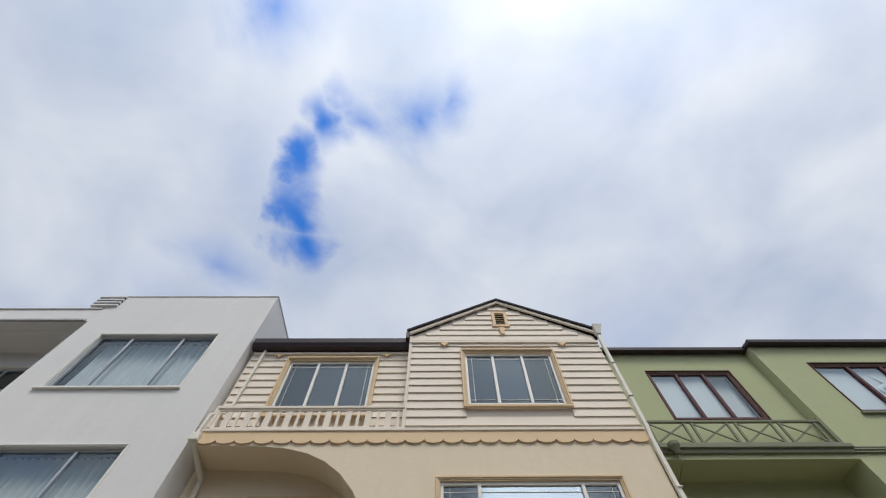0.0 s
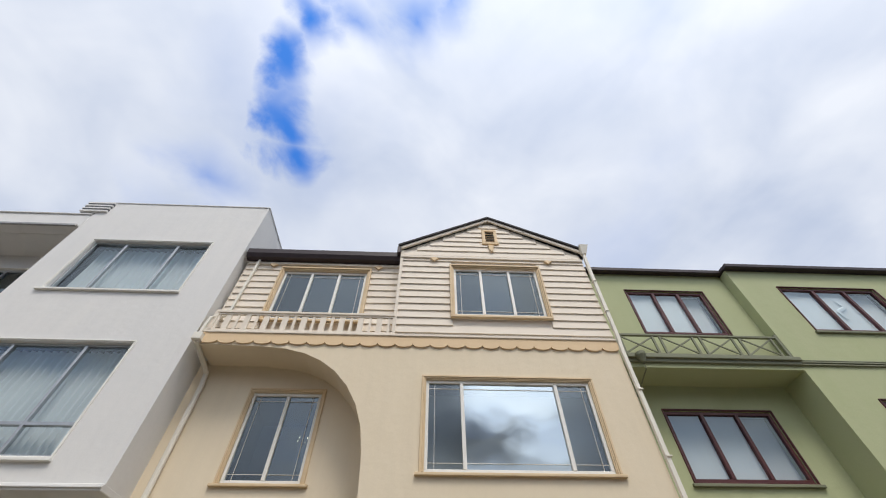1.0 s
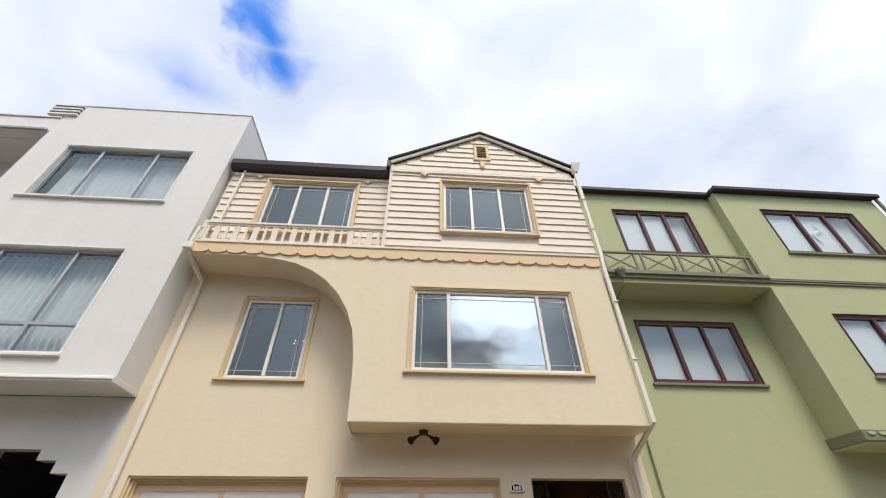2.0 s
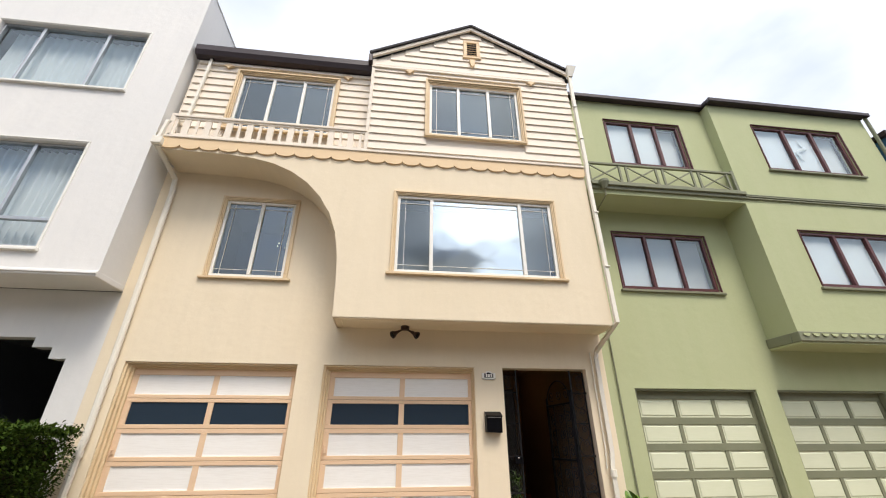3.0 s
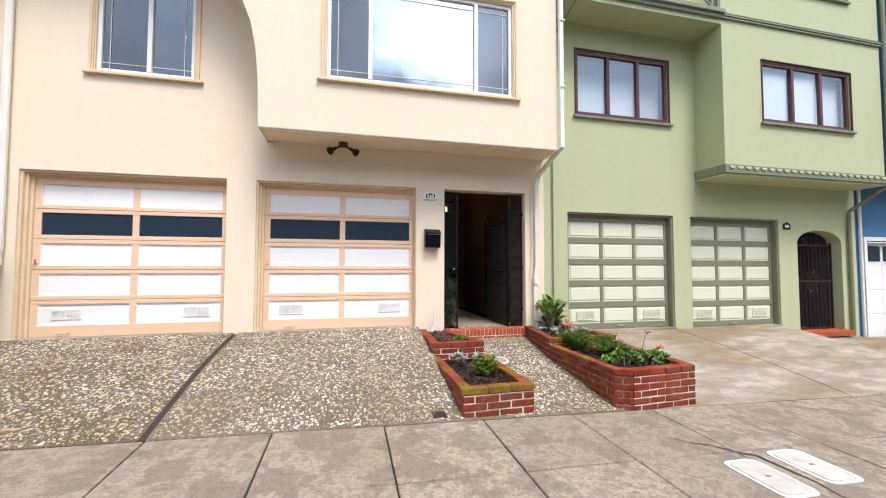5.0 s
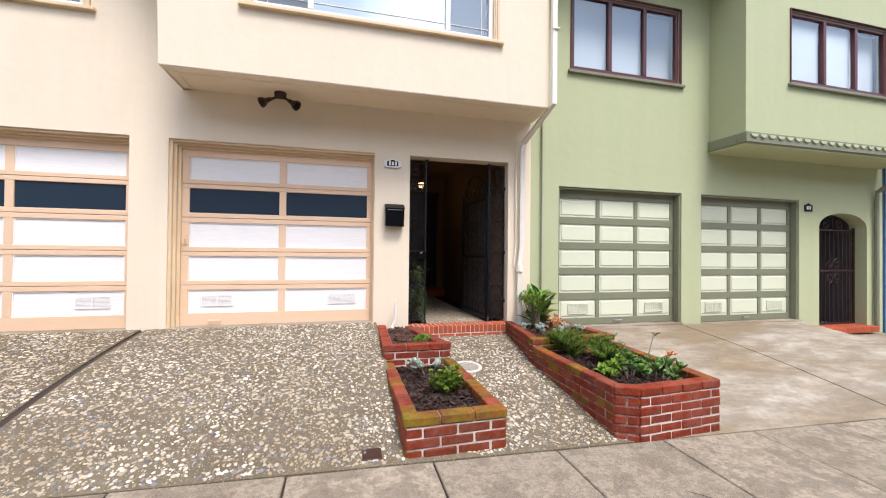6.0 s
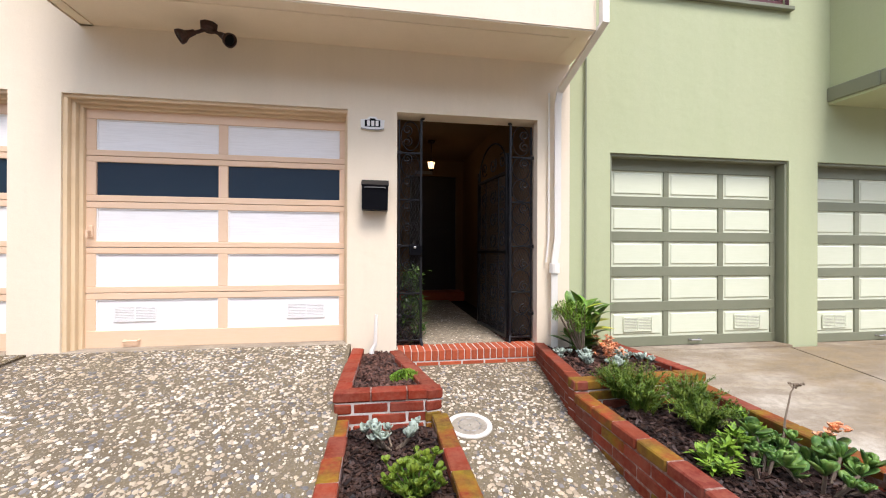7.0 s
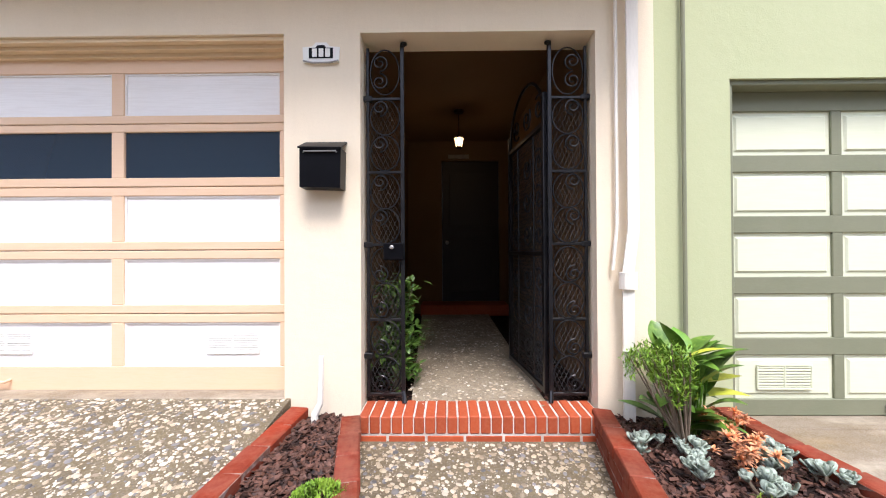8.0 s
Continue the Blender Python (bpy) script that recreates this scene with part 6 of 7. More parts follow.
brick_wall(pl2, F1, F2, L2_, (-0.41, -0.43), [brick_red, brick_red], mortar, 12, cap=brick_red)
brick_wall(pl2, F2, C2, L2_, (-0.43, -0.26), [brick_red, brick_red], mortar_dark, 13, cap=brick_moss)
q3 = [(1.36, -0.02), (1.95, -0.02), (2.03, -1.02), (1.20, -1.05)]
q4 = [(1.19, -1.2), (2.03, -1.18), (2.01, -2.35), (1.22, -2.38)]
bed_fill(pl2, q3, -0.005, 3), bed_fill(pl2, q4, -0.105, 4)
mulch(q3, -0.003, 2400, 3)
mulch(q4, -0.102, 2800, 4, 0.0, bark_dark)
mulch([(0.0, 0.15), (0.26, 0.15), (0.2, 1.6), (-0.1, 1.6)], -0.03, 500, 5)
mulch([(1.06, 0.15), (1.4, 0.15), (1.4, 1.6), (1.06, 1.6)], -0.03, 300, 6)

# drain lid in the path, small drain by the pavement, utility lids
rim_white = material("chalky_rim", (0.58, 0.55, 0.48), 0.8, spots=((12, 0.5, (0.40, 0.36, 0.29)),), bump=((80, 0.3, 0.003),))
lid_metal = material("worn_pale_steel", (0.33, 0.29, 0.22), 0.7, metallic=0.2, spots=((14, 0.6, (0.20, 0.165, 0.12)), (50, 0.3, (0.45, 0.42, 0.36))), bump=((70, 0.4, 0.004),))
drain = thing("drain_cover", "round steel drain cover with a pale rim in the path", "cover", at=(0.41, -1.12, path_height(0.41, -1.12)))
tilt = math.degrees(math.atan((path_height(0.41, -1.2) - path_height(0.41, -1.0)) / -0.2))
dm = pose(0, 0, 0, tilt)
part("rim", Build().lathe([(0.105, -0.03), (0.145, -0.03), (0.145, 0.006), (0.140, 0.010), (0.118, 0.010), (0.112, 0.004), (0.105, 0.002)], dm, 36), rim_white, drain)
part("lid", Build().lathe([(0.113, -0.02), (0.113, 0.003), (0.108, 0.006), (0.012, 0.006), (0.010, 0.002)], dm, 36), lid_metal, drain)
rs = random.Random(5)
for k in range(9):
    a = k * 0.7
    part("raised_bar", Build().box(-0.016, 0.016, -0.004, 0.004, 0.004, 0.009, 0.001, dm @ pose(0.07 * math.cos(a), 0.07 * math.sin(a), 0, 0, 0, math.degrees(a) + 90)), steel, drain)
sd = thing("drain_grate", "small rusty square drain by the pavement", "grate", at=(-0.62, -2.36, drive_height(-0.62, -2.36)))
part("plate", Build().box(-0.06, 0.06, -0.05, 0.05, -0.01, 0.006, 0.003, pose(0, 0, 0, 11)), bronze, sd)


def rounded_plate(x0, x1, y0, y1, z0, z1, r, m):
    """A flat plate with rounded corners."""
    ring = []
    for cx, cy, a0 in ((x1 - r, y1 - r, 0), (x0 + r, y1 - r, 90), (x0 + r, y0 + r, 180), (x1 - r, y0 + r, 270)):
        for k in range(6):
            a = math.radians(a0 + 18 * k)
            ring.append((cx + r * math.cos(a), cy + r * math.sin(a)))
    n = len(ring)
    v = [m @ Vector((x, y, z)) for z in (z0, z1) for x, y in ring]
    f = [(k, (k + 1) % n, n + (k + 1) % n, n + k) for k in range(n)] + [tuple(range(n, 2 * n)), tuple(reversed(range(n)))]
    b = Build()
    b.add([tuple(q) for q in v], f)
    return b


for i, (x0, x1, y0, y1) in enumerate(((1.18, 1.48, -3.91, -3.45), (1.66, 1.98, -3.84, -3.38))):
    cx, cy = (x0 + x1) / 2, (y0 + y1) / 2
    z = street(cx) + 0.02 * (cy - EDGE)
    u = thing("utility_lid", "pale worn utility cover set in the pavement", "cover", "covers in the pavement", at=(cx, cy, z))
    um = pose(0, 0, 0, 1.1, 1.6, 0)
    part("frame", rounded_plate(x0 - cx, x1 - cx, y0 - cy, y1 - cy, -0.02, 0.007, 0.07, um), rim_white, u)
    part("lid", rounded_plate(x0 - cx + 0.03, x1 - cx - 0.03, y0 - cy + 0.03, y1 - cy - 0.03, 0.0, 0.012, 0.05, um), tread_white, u)
    part("lift_slot", Build().box(-0.022, 0.022, -0.012, 0.012, 0.0, 0.0145, 0.002, um), steel, u)

# a crack that runs from the slab corner between the two covers
zc = lambda x, y: street(x) + 0.02 * (y - EDGE) + 0.006
crack = Build()
way = [(1.10, -3.02), (1.24, -3.16), (1.36, -3.22), (1.47, -3.36), (1.56, -3.42), (1.57, -3.60), (1.59, -3.78), (1.56, -3.94), (1.64, -4.06)]
for k, ((xa, ya), (xb, yb)) in enumerate(zip(way[:-1], way[1:])):
    d = Vector((xb - xa, yb - ya, 0)).normalized()
    n = Vector((-d.y, d.x, 0))
    wa, wb = (0.002 + 0.006 * math.sin(math.pi * min(1, i / 8)) for i in (k, k + 1))
    crack.add([(xa + n.x * wa, ya + n.y * wa, zc(xa, ya)), (xa - n.x * wa, ya - n.y * wa, zc(xa, ya)), (xb - n.x * wb, yb - n.y * wb, zc(xb, yb)), (xb + n.x * wb, yb + n.y * wb, zc(xb, yb))], [(0, 1, 2, 3)])
part("crack", crack, joint_dark, pavement, "dirt-filled crack")

# lit chandelier in the room behind the window beside the arch
chand = thing("chandelier", "small lit brass chandelier in the dim room", "lamp", at=(-3.90, 1.2, 4.62))
part("stem", Build().tube([(0, 0, 0.46), (0, 0, -0.06)], 0.008, 6).lathe([(0.004, -0.10), (0.025, -0.07), (0.012, -0.03)], pose(0, 0, 0), 8), bronze, chand)
bulb_glow = glow_material("warm_bulb_glass", (1.0, 0.72, 0.40), 4.0)
for k in range(5):
    a = 2 * math.pi * k / 5 + 0.4
    ca, sa = math.cos(a), math.sin(a)
    arm = part("arm", Build().tube([(0, 0, -0.06), (0.06 * ca, 0.06 * sa, -0.10), (0.11 * ca, 0.11 * sa, -0.08), (0.12 * ca, 0.12 * sa, -0.03)], 0.005, 5), bronze, chand)
    part("bulb", Build().lathe([(0.004, 0.0), (0.009, 0.012), (0.007, 0.022), (0.001, 0.032)], pose(0.12 * ca, 0.12 * sa, -0.03), 8), bulb_glow, arm, "glowing bulb")


# ---- plants ----
def leaf_blade(b, base, d, up, length, width, curl=0.3, fold=0.25, n=5, shape=1.0):
    """One pointed leaf from base along d, arching away from up."""
    d, up = Vector(d).normalized(), Vector(up)
    side = d.cross(up)
    side = side.normalized() if side.length > 1e-4 else d.orthogonal().normalized()
    nrm = side.cross(d).normalized()
    v, f = [], []
    for i in range(n + 1):
        t = i / n
        p = Vector(base) + d * length * t - Vector((0, 0, 1)) * curl * length * t * t + nrm * 0.02 * length
        w = width * (math.sin(math.pi * (t * 0.94 + 0.06) ** shape)) * 0.5
        v += [p - side * w + nrm * fold * w, p, p + side * w + nrm * fold * w]
    for i in range(n):
        k = i * 3
        f += [(k, k + 1, k + 4, k + 3), (k + 1, k + 2, k + 5, k + 4)]
    b.add(v, f)


def spoon(b, base, d, up, length, width, cup=0.25):
    """One thick spoon-shaped leaf: a rounded blade with a back."""
    d, up = Vector(d).normalized(), Vector(up)
    side = d.cross(up)
    side = side.normalized() if side.length > 1e-4 else d.orthogonal().normalized()
    nrm = side.cross(d).normalized()
    prof = ((0.0, 0.22), (0.3, 0.50), (0.62, 1.0), (0.86, 0.86), (1.0, 0.30))
    v = []
    for t, w in prof:
        p = Vector(base) + d * length * t + nrm * cup * length * t * t
        h = 0.06 * width * (1 - 0.5 * t) + 0.0015
        ww = width * 0.5 * w
        v += [p - side * ww + nrm * 0.22 * ww, p + nrm * 0.0, p + side * ww + nrm * 0.22 * ww, p - nrm * h * 2]
    f = []
    for i in range(4):
        k = i * 4
        for a, c in ((0, 1), (1, 2), (2, 3), (3, 0)):
            f.append((k + a, k + c, k + 4 + c, k + 4 + a))
    f.append((16, 17, 18, 19))
    b.add(v, f)


def rosette(b, c, r, n, rnd, tilt=0.5, thick=0.45, shape=1.6):
    """A fleshy rosette: whorls of spoon leaves."""
    a0 = rnd.uniform(0, 6.28)
    lean = Vector((rnd.gauss(0, 0.22), rnd.gauss(0, 0.22), 0))
    for i in range(n):
        a = a0 + i * 2.399963
        t = (i + 0.5) / n
        el = math.radians(78 - 58 * t)
        el += rnd.gauss(0, 0.22)
        d = Vector((math.cos(a) * math.cos(el), math.sin(a) * math.cos(el), math.sin(el))) + lean
        spoon(b, Vector(c), d, (0, 0, 1), r * (0.5 + 0.5 * t) * rnd.uniform(0.85, 1.12), r * thick * 1.35 * (0.6 + 0.5 * t))


def plant(name, label, at, category="plant", group=""):
    return thing(name, label, category, group, at=at)


def needle_bush(p, rnd, spread, height, stems, needles, length, mat, stem_mat, lean=0.6):
    st, lv = Build(), Build()
    for _ in range(stems):
        a = rnd.uniform(0, 2 * math.pi)
        o = Vector((math.cos(a), math.sin(a), 0)) * rnd.uniform(0, 0.35) * spread
        out = Vector((math.cos(a), math.sin(a), 0)) * rnd.uniform(0.1, 1.0) * spread * lean
        h = height * rnd.uniform(0.55, 1.0)
        pts = [o + out * t * t + Vector((0, 0, h * t)) for t in (0, 0.35, 0.7, 1.0)]
        st.tube(pts, [0.005, 0.004, 0.003, 0.002], 4)
        for k in range(needles):
            t = rnd.uniform(0.06, 1.03)
            q = o + out * t * t + Vector((0, 0, h * t))
            e = Vector((rnd.gauss(0, 1), rnd.gauss(0, 1), rnd.gauss(0.4, 0.7))).normalized()
            leaf_blade(lv, q, e, (0, 0, 1), length * rnd.uniform(0.6, 1.2), length * 0.17, 0.1, 0.2, 2)
    part("stem_tuft", st, stem_mat, p)
    part("foliage", lv, mat, p)


rnd = random.Random(11)
# broad-leaved plant in the corner by the gate
p = plant("leafy_plant", "tall glossy broad-leaved green plant in the brick planter", (1.64, -0.26, -0.01))
st, lv, yl = Build(), Build(), Build()
for k in range(58):
    a = rnd.uniform(0, 2 * math.pi)
    h = rnd.uniform(0.06, 0.40)
    o = Vector((rnd.uniform(-0.06, 0.06), rnd.uniform(-0.05, 0.05), 0))
    top = o + Vector((math.cos(a) * 0.06, math.sin(a) * 0.05, h))
    st.tube([o, (o + top) / 2 + Vector((0.01, 0, 0)), top], 0.006, 5)
    d = Vector((math.cos(a) * rnd.uniform(0.4, 1.0) + 0.32, math.sin(a) * 0.7 - 0.1, rnd.uniform(0.15, 1.35) * (0.5 + h * 1.6)))
    leaf_blade(lv if k % 19 else yl, top, d, (0, 0, 1), rnd.uniform(0.18, 0.27), rnd.uniform(0.085, 0.125), rnd.uniform(0.0, 0.4), 0.3, 7, 0.85)
part("stalk_tuft", st, leaf_broad, p)
part("foliage", lv, leaf_broad, p, smooth=True)
part("yellow_foliage", yl, leaf_yellow, p, "yellowing leaves")
p = plant("bare_stem_shrub", "small shrub with pale bare stems and tufted tops", (1.50, -0.44, -0.01), "shrub")
st, lv = Build(), Build()
for k in range(24):
    a = rnd.uniform(0, 2 * math.pi)
    e = Vector((math.cos(a) * rnd.uniform(0.02, 0.14) - 0.06, math.sin(a) * 0.10, rnd.uniform(0.34, 0.50)))
    st.tube([Vector((0.05, 0, 0)), e * 0.45 + Vector((0.03 + rnd.gauss(0, 0.012), 0, 0)), e], [0.006, 0.005, 0.003], 5)
    for j in range(60):
        leaf_blade(lv, e + Vector((rnd.gauss(0, 0.016), rnd.gauss(0, 0.016), rnd.uniform(-0.10, 0.02))), (rnd.gauss(0, 1), rnd.gauss(0, 1), rnd.gauss(0.8, 0.5)), (0, 0, 1), 0.032, 0.008, 0.0, 0.2, 2)
part("stem_tuft", st, twig, p)
part("foliage", lv, leaf_lime, p)
# grey and orange succulents
for k, (x, y) in enumerate(((1.38, -0.42), (1.50, -0.62), (1.66, -0.75), (1.80, -0.58), (1.92, -0.70), (1.56, -0.50), (1.88, -0.52))):
    p = plant("succulent", "grey-green rosette succulent in the brick planter", (x, y, 0.0), "succulent", "grey succulents")
    st, lv = Build(), Build()
    for j in range(5):
        a = rnd.uniform(0, 6.28)
        c = Vector((math.cos(a) * 0.06, math.sin(a) * 0.06, rnd.uniform(0.015, 0.05))) if j else Vector((0, 0, 0.05))
        st.tube([(c.x * 0.3, c.y * 0.3, -0.02), c], 0.006, 5)
        rosette(lv, c, rnd.uniform(0.045, 0.065), 14, rnd)
    part("stem_tuft", st, twig, p)
    part("foliage", lv, leaf_grey, p, smooth=True)
for k, (x, y, z, s) in enumerate(((1.74, -0.42, 0.0, 1.0), (1.70, -0.62, 0.0, 0.9))):
    p = plant("succulent", "orange-pink flushed succulent cluster", (x, y, z), "succulent", "orange succulents")
    lv = Build()
    for j in range(20):
        c = Vector((rnd.gauss(0, 0.055), rnd.gauss(0, 0.045), rnd.uniform(0.03, 0.17))) * s
        for q in range(22):
            leaf_blade(lv, c, (rnd.gauss(0, 1), rnd.gauss(0, 1), rnd.gauss(0.7, 0.6)), (0, 0, 1), 0.04 * rnd.uniform(0.6, 1.1), 0.013, 0.15, 0.3, 3)
    part("foliage", lv, leaf_orange, p)
# feathery green plants over the step of the long planter
for x, y, z, sp, h in ((1.50, -1.28, -0.105, 0.20, 0.33), (1.76, -1.34, -0.105, 0.17, 0.28), (1.66, -1.56, -0.105, 0.18, 0.24), (1.42, -1.18, -0.05, 0.14, 0.26)):
    p = plant("feathery_shrub", "feathery green needle-leaved plant in the brick planter", (x, y, z), "shrub", "feathery shrubs")
    needle_bush(p, rnd, sp * 1.15, h * 0.8, 62, 130, 0.026, leaf_needle, leaf_needle, 1.0)
# jade-like succulents towards the front
for kind, (x, y, s) in enumerate(((1.62, -1.84, 1.0), (1.78, -1.94, 1.15), (1.56, -2.02, 0.9), (1.72, -2.14, 1.05), (1.90, -2.10, 0.9), (1.40, -1.95, 0.85), (1.84, -1.72, 0.8))):
    p = plant("succulent", "bright green large-leaved succulent in the brick planter", (x, y, -0.108), "succulent", "green succulents")
    st, lv = Build(), Build()
    for j in range(8):
        a = rnd.uniform(0, 6.28)
        rr = rnd.uniform(0.02, 0.13) * s
        c = Vector((math.cos(a) * rr, math.sin(a) * rr, rnd.uniform(0.02, 0.13) * s))
        st.tube([(c.x * 0.4, c.y * 0.4, -0.02), c], 0.008, 5)
        if kind in (0, 5, 6):
            for q in range(30):
                leaf_blade(lv, c + Vector((rnd.gauss(0, 0.012), rnd.gauss(0, 0.012), rnd.uniform(-0.02, 0.02))), (rnd.gauss(0, 1), rnd.gauss(0, 1), rnd.gauss(0.6, 0.5)), (0, 0, 1), rnd.uniform(0.04, 0.07), rnd.uniform(0.014, 0.024), 0.1, 0.3, 4)
        else:
            rosette(lv, c, rnd.uniform(0.05, 0.10) * s, rnd.choice((6, 8, 10)), rnd, thick=rnd.uniform(0.42, 0.6), shape=1.9)
    part("stem_tuft", st, twig, p)
    part("foliage", lv, leaf_lime if kind in (0, 5, 6) else leaf_succulent, p, smooth=True)
p = plant("flower_stalk", "dry flower stalk with an orange bloom in the planter", (1.93, -1.80, -0.11), "flower")
part("stalk", Build().tube([(0, 0, 0), (0.03, 0.01, 0.14), (0.09, 0.03, 0.27), (0.12, 0.03, 0.31)], [0.006, 0.005, 0.004, 0.003], 5), twig, p)
hd = Build()
for k in range(10):
    c = Vector((0.12 + rnd.gauss(0, 0.022), 0.03 + rnd.gauss(0, 0.02), 0.31 + rnd.gauss(0, 0.014)))
    hd.tube([(0.10, 0.03, 0.29), c], 0.0018, 4)
    hd.lathe([(0.003, -0.006), (0.007, 0), (0.003, 0.007)], Matrix.Translation(c), 6)
part("seed_head", hd, twig, p)
fl = Build()
for k in range(9):
    rosette(fl, Vector((0.07 + rnd.gauss(0, 0.025), -0.18 + rnd.gauss(0, 0.02), 0.17 + rnd.gauss(0, 0.02))), 0.032, 8, rnd)
fl.tube([(0.06, -0.17, 0.0), (0.07, -0.18, 0.16)], 0.004, 5)
part("bloom", fl, leaf_orange, p, "orange bloom")
# plants of the planter beside the drive
p = plant("ground_cover", "bright lime green mossy cushion plant", (0.03, -0.80, 0.005), "plant")
lv = Build()
for k in range(900):
    a, r = rnd.uniform(0, 6.28), math.sqrt(rnd.random())
    q = Vector((math.cos(a) * r * 0.115, math.sin(a) * r * 0.085, 0.055 * (1 - r * r) + 0.005))
    leaf_blade(lv, q, (rnd.gauss(0, 0.7), rnd.gauss(0, 0.7), 1), (0, 0, 1), 0.024, 0.008, 0.0, 0.3, 2)
part("foliage", lv, leaf_lime, p)
p = plant("succulent", "trailing grey-green succulent with pale stems", (-0.08, -1.42, -0.155), "succulent")
st, lv = Build(), Build()
for k in range(11):
    a = rnd.uniform(0, 6.28)
    c = Vector((math.cos(a) * rnd.uniform(0.05, 0.20), math.sin(a) * 0.09, rnd.uniform(0.06, 0.13)))
    st.tube([(c.x * 0.2, c.y * 0.2, 0), (c.x * 0.7, c.y * 0.7, c.z * 0.4), c], 0.006, 5)
    rosette(lv, c, rnd.uniform(0.045, 0.065), 11, rnd, thick=0.5)
part("stem_tuft", st, twig, p)
part("foliage", lv, leaf_grey, p, smooth=True)
leaf_jade = leaf_material("jade_leaf", (0.085, 0.135, 0.010), (0.22, 0.28, 0.025))
p = plant("leafy_plant", "small bright green rounded-leaf plant", (0.0, -1.86, -0.165), "plant")
st, lv = Build(), Build()
for k in range(64):
    a = rnd.uniform(0, 6.28)
    e = Vector((math.cos(a) * rnd.uniform(0.01, 0.14), math.sin(a) * rnd.uniform(0.01, 0.14), rnd.uniform(0.03, 0.18)))
    st.tube([(0, 0, 0), e * 0.5, e], 0.004, 4)
    rosette(lv, e, rnd.uniform(0.028, 0.044), 8, rnd, thick=0.55, shape=1.6)
part("stem_tuft", st, leaf_broad, p)
part("foliage", lv, leaf_jade, p)
p = plant("passage_shrub", "dark green leafy shrub behind the gate", (0.14, 0.42, -0.03), "shrub")
st, lv = Build(), Build()
for k in range(64):
    a = rnd.uniform(0, 6.28)
    e = Vector((math.cos(a) * rnd.uniform(0.0, 0.15) + 0.02, math.sin(a) * rnd.uniform(0, 0.2), rnd.uniform(0.12, 0.78)))
    st.tube([(0, 0, 0), Vector((e.x * 0.3, e.y * 0.3, e.z * 0.6)), e], [0.008, 0.005, 0.003], 4)
    for j in range(14):
        leaf_blade(lv, e + Vector((rnd.gauss(0, 0.03), rnd.gauss(0, 0.03), rnd.gauss(0, 0.04))), (rnd.gauss(0, 1), rnd.gauss(0, 1), rnd.gauss(0.5, 0.6)), (0, 0, 1), 0.062, 0.034, 0.1, 0.2, 4)
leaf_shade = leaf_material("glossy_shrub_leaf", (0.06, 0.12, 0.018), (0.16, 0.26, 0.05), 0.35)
part("stem_tuft", st, twig, p)
part("foliage", lv, leaf_shade, p)

# clipped hedge before the white house
hedge = plant("hedge", "clipped dark green hedge beside the drive", (-6.2, -0.75, -0.05), "hedge")
HXa, HXb, HYa, HYb, HZt = -0.95, 0.83, -0.55, 0.50, 1.34
# near-black solid core stands in for the shade inside the foliage
core = Build().prism([(HXa + 0.10, 0.02), (HXb - 0.31, 0.02), (HXb - 0.20, 0.45), (HXb - 0.14, HZt - 0.20), (HXb - 0.20, HZt - 0.11), (HXa + 0.16, HZt - 0.11)], HYa + 0.12, HYb - 0.08)
part("core", core, soil, hedge)
lv = Build()
for k in range(19000):
    f = rnd.random()
    u, v_ = rnd.random(), rnd.random()
    bulge = 0.05 * noise.noise(Vector((u * 6, v_ * 6, int(f * 3))))
    if f < 0.36:
        q = Vector((HXb - 0.03 + bulge - 0.22 * (1 - v_) ** 2, HYa + (HYb - HYa) * u, 0.05 + (HZt - 0.05) * v_))
        nn = Vector((1, 0, 0.2))
    elif f < 0.66:
        q = Vector((HXa + (HXb - HXa) * u, HYa + 0.03 + bulge, 0.05 + (HZt - 0.05) * v_))
        nn = Vector((0, -1, 0.2))
    else:
        q = Vector((HXa + (HXb - HXa) * u, HYa + (HYb - HYa) * v_, HZt - 0.04 + bulge + (0.05 if rnd.random() < 0.06 else 0)))
        nn = Vector((0, 0, 1))
    q += Vector((rnd.gauss(0, 0.025), rnd.gauss(0, 0.025), rnd.gauss(0, 0.025)))
    leaf_blade(lv, q, nn + Vector((rnd.gauss(0, 0.7), rnd.gauss(0, 0.7), rnd.gauss(0, 0.7))), (0, 0, 1), rnd.uniform(0.035, 0.062), 0.028, 0.1, 0.25, 2)
part("foliage", lv, leaf_dark, hedge)
for k in range(7):
    x, y = rnd.uniform(HXa + 0.2, HXb - 0.25), rnd.uniform(HYa + 0.15, HYb - 0.15)
    part("stem", Build().tube([(x, y, -0.05), (x + rnd.uniform(-0.05, 0.05), y, 0.5)], 0.018, 6), twig, hedge)
litter = Build()
for k in range(160):
    leaf_blade(litter, (rnd.uniform(-5.75, -5.35), rnd.uniform(-0.6, -0.05), rnd.uniform(0.045, 0.065)), (rnd.gauss(0, 1), rnd.gauss(0, 1), rnd.gauss(0, 0.25)), (0, 0, 1), 0.045, 0.022, 0.0, 0.3, 2)
tagged(part("fallen_leaves", litter, bark), "dry brown fallen leaves by the wall", "leaves", kind="stuff")


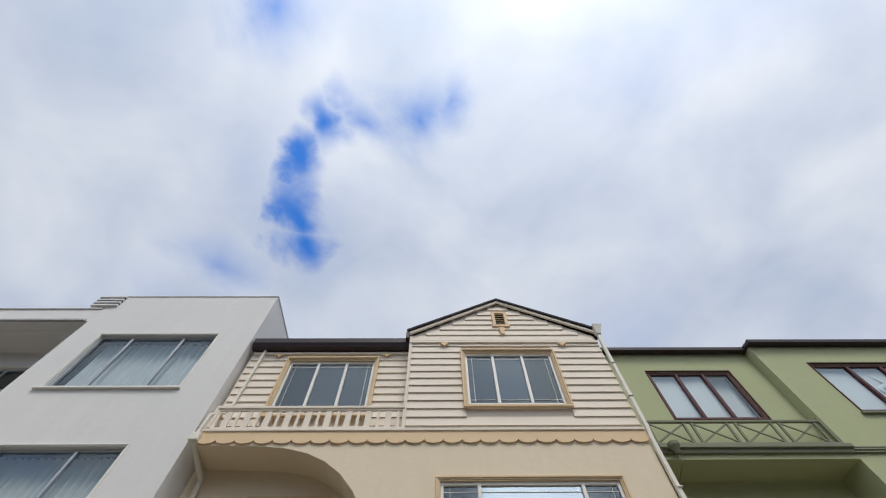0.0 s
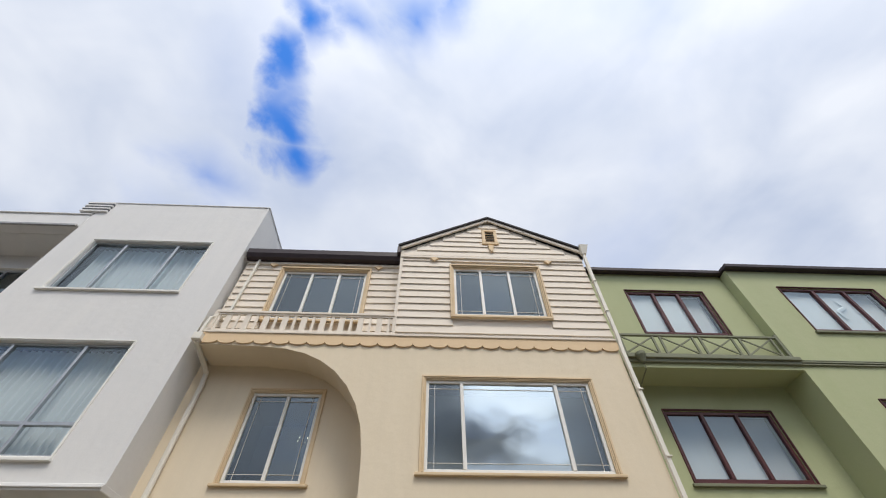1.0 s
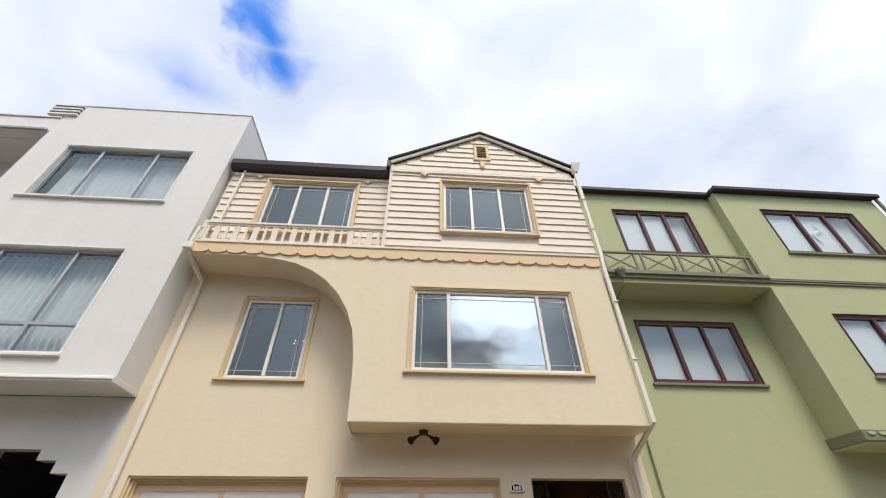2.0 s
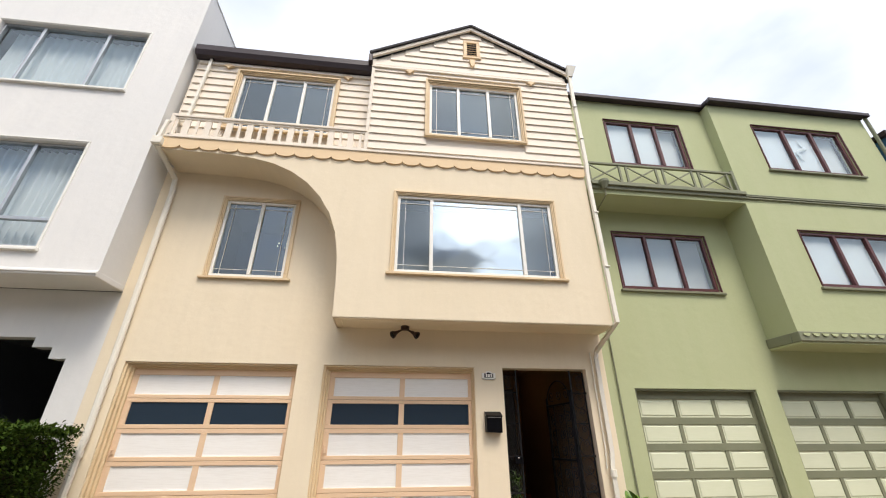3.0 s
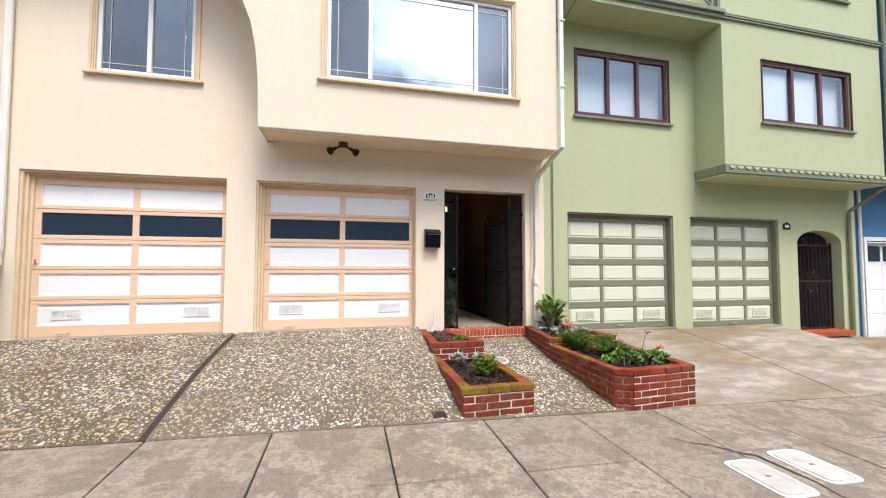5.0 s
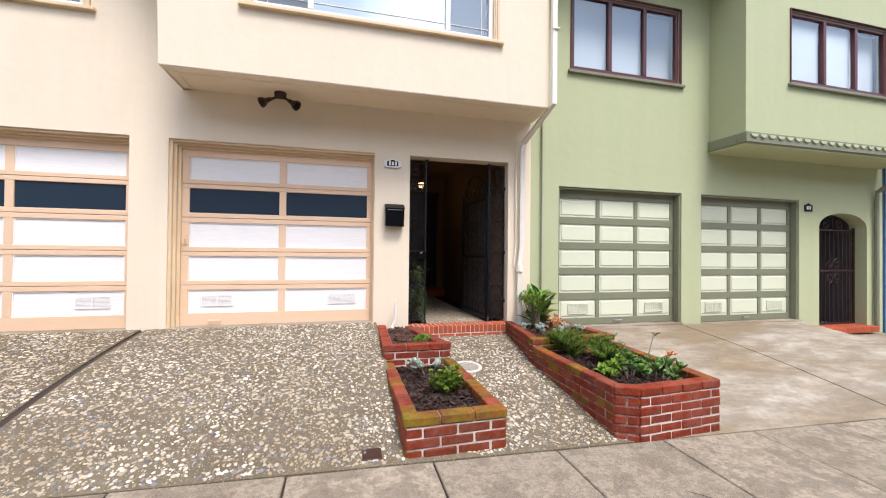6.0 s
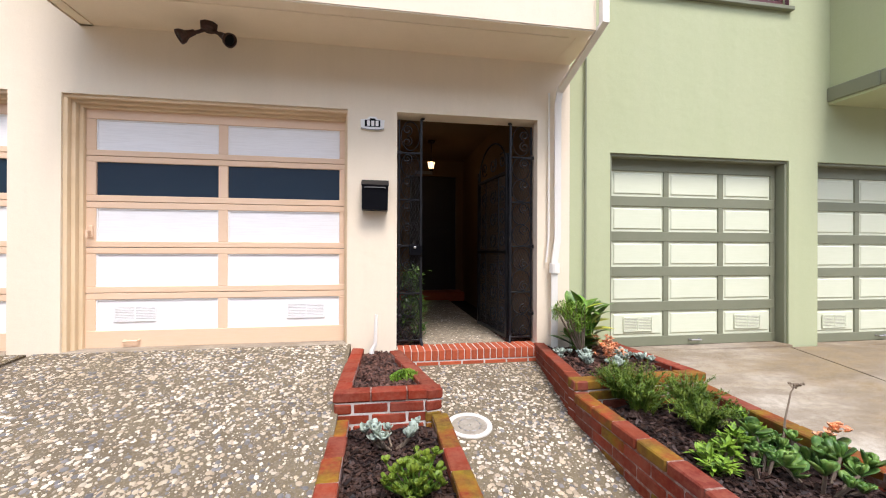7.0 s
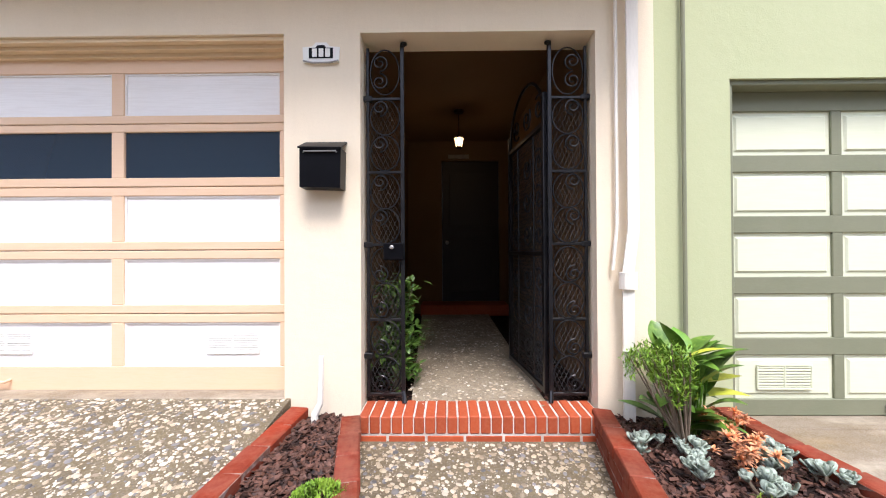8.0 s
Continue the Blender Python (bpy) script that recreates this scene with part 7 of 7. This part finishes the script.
# ---- pebbles bedded in the drive and the path ----
def pebbles(name, label, spots, mat, seed):
    rs = random.Random(seed)
    b = Build()
    ring = [(math.cos(2 * math.pi * k / 7), math.sin(2 * math.pi * k / 7)) for k in range(7)]
    for x, y, z, r, slope in spots:
        a, e, h = rs.uniform(0, math.pi), rs.uniform(0.55, 0.95), rs.uniform(0.18, 0.36)
        ca, sa = math.cos(a), math.sin(a)
        jit = [rs.uniform(0.9, 1.1) for _ in ring]
        v = []
        for s, hh in ((1.0, -0.25), (0.9, h * 0.65), (0.5, h)):
            for (cx, cy), j in zip(ring, jit):
                px, py = cx * r * s * j, cy * r * e * s * j
                px, py = ca * px - sa * py, sa * px + ca * py
                v.append((x + px, y + py, z + r * hh + py * slope))
        f = [(i * 7 + k, i * 7 + (k + 1) % 7, (i + 1) * 7 + (k + 1) % 7, (i + 1) * 7 + k) for i in range(2) for k in range(7)] + [tuple(range(14, 21))]
        b.add(v, f)
    ob = part(name, b, mat, None, smooth=True)
    return tagged(ob, label, "pebbles", kind="stuff")


rp = random.Random(77)


def scatter(count, rlo, rhi, where):
    out = []
    while len(out) < count:
        k = rp.random()
        if where == "drive":
            x, y = rp.uniform(-5.4, -0.43), -2.44 * rp.random()
            if abs(x + 2.85) < 0.042:
                continue
            z, s = drive_height(x, y), (drive_height(x, y - 0.05) - drive_height(x, y + 0.05)) / -0.1
        elif where == "path":
            x, y = rp.uniform(0.0, 1.30), -0.13 - 2.31 * rp.random()
            if math.hypot(x - 0.41, y + 1.12) < 0.16:
                continue
            z, s = path_height(x, y), (path_height(x, y - 0.05) - path_height(x, y + 0.05)) / -0.1
        else:
            x, y, z, s = rp.uniform(0.24, 1.05), rp.uniform(0.03, 3.0), 0.025, 0.0
        dens = noise.noise(Vector((x * 2.2, y * 2.2, 3.0)))
        if rp.random() > 0.72 + 0.5 * dens:
            continue
        out.append((x, y, z - 0.0005, rlo + (rhi - rlo) * rp.random() ** 1.8, s))
    return out


pebbles("pale_pebbles", "pale cream pebbles bedded in the driveway", scatter(10500, 0.005, 0.0165, "drive"), pebble_pale, 1)
pebbles("tan_pebbles", "tan brown pebbles bedded in the driveway", scatter(7800, 0.005, 0.017, "drive"), pebble_tan, 11)
pebbles("grey_pebbles", "dark grey pebbles bedded in the driveway", scatter(3800, 0.007, 0.020, "drive"), pebble_dark, 2)
pebbles("pale_pebbles", "pale cream pebbles bedded in the garden path", scatter(2700, 0.005, 0.0175, "path"), pebble_pale, 3)
pebbles("tan_pebbles", "tan brown pebbles bedded in the garden path", scatter(1600, 0.006, 0.019, "path"), pebble_tan, 13)
pebbles("grey_pebbles", "dark grey pebbles bedded in the garden path", scatter(800, 0.007, 0.02, "path"), pebble_dark, 4)
pebbles("pale_pebbles", "pale pebbles bedded in the passage floor", scatter(420, 0.006, 0.016, "hall"), pebble_pale, 5)
pebbles("tan_pebbles", "tan pebbles bedded in the passage floor", scatter(900, 0.006, 0.018, "hall"), pebble_tan, 15)
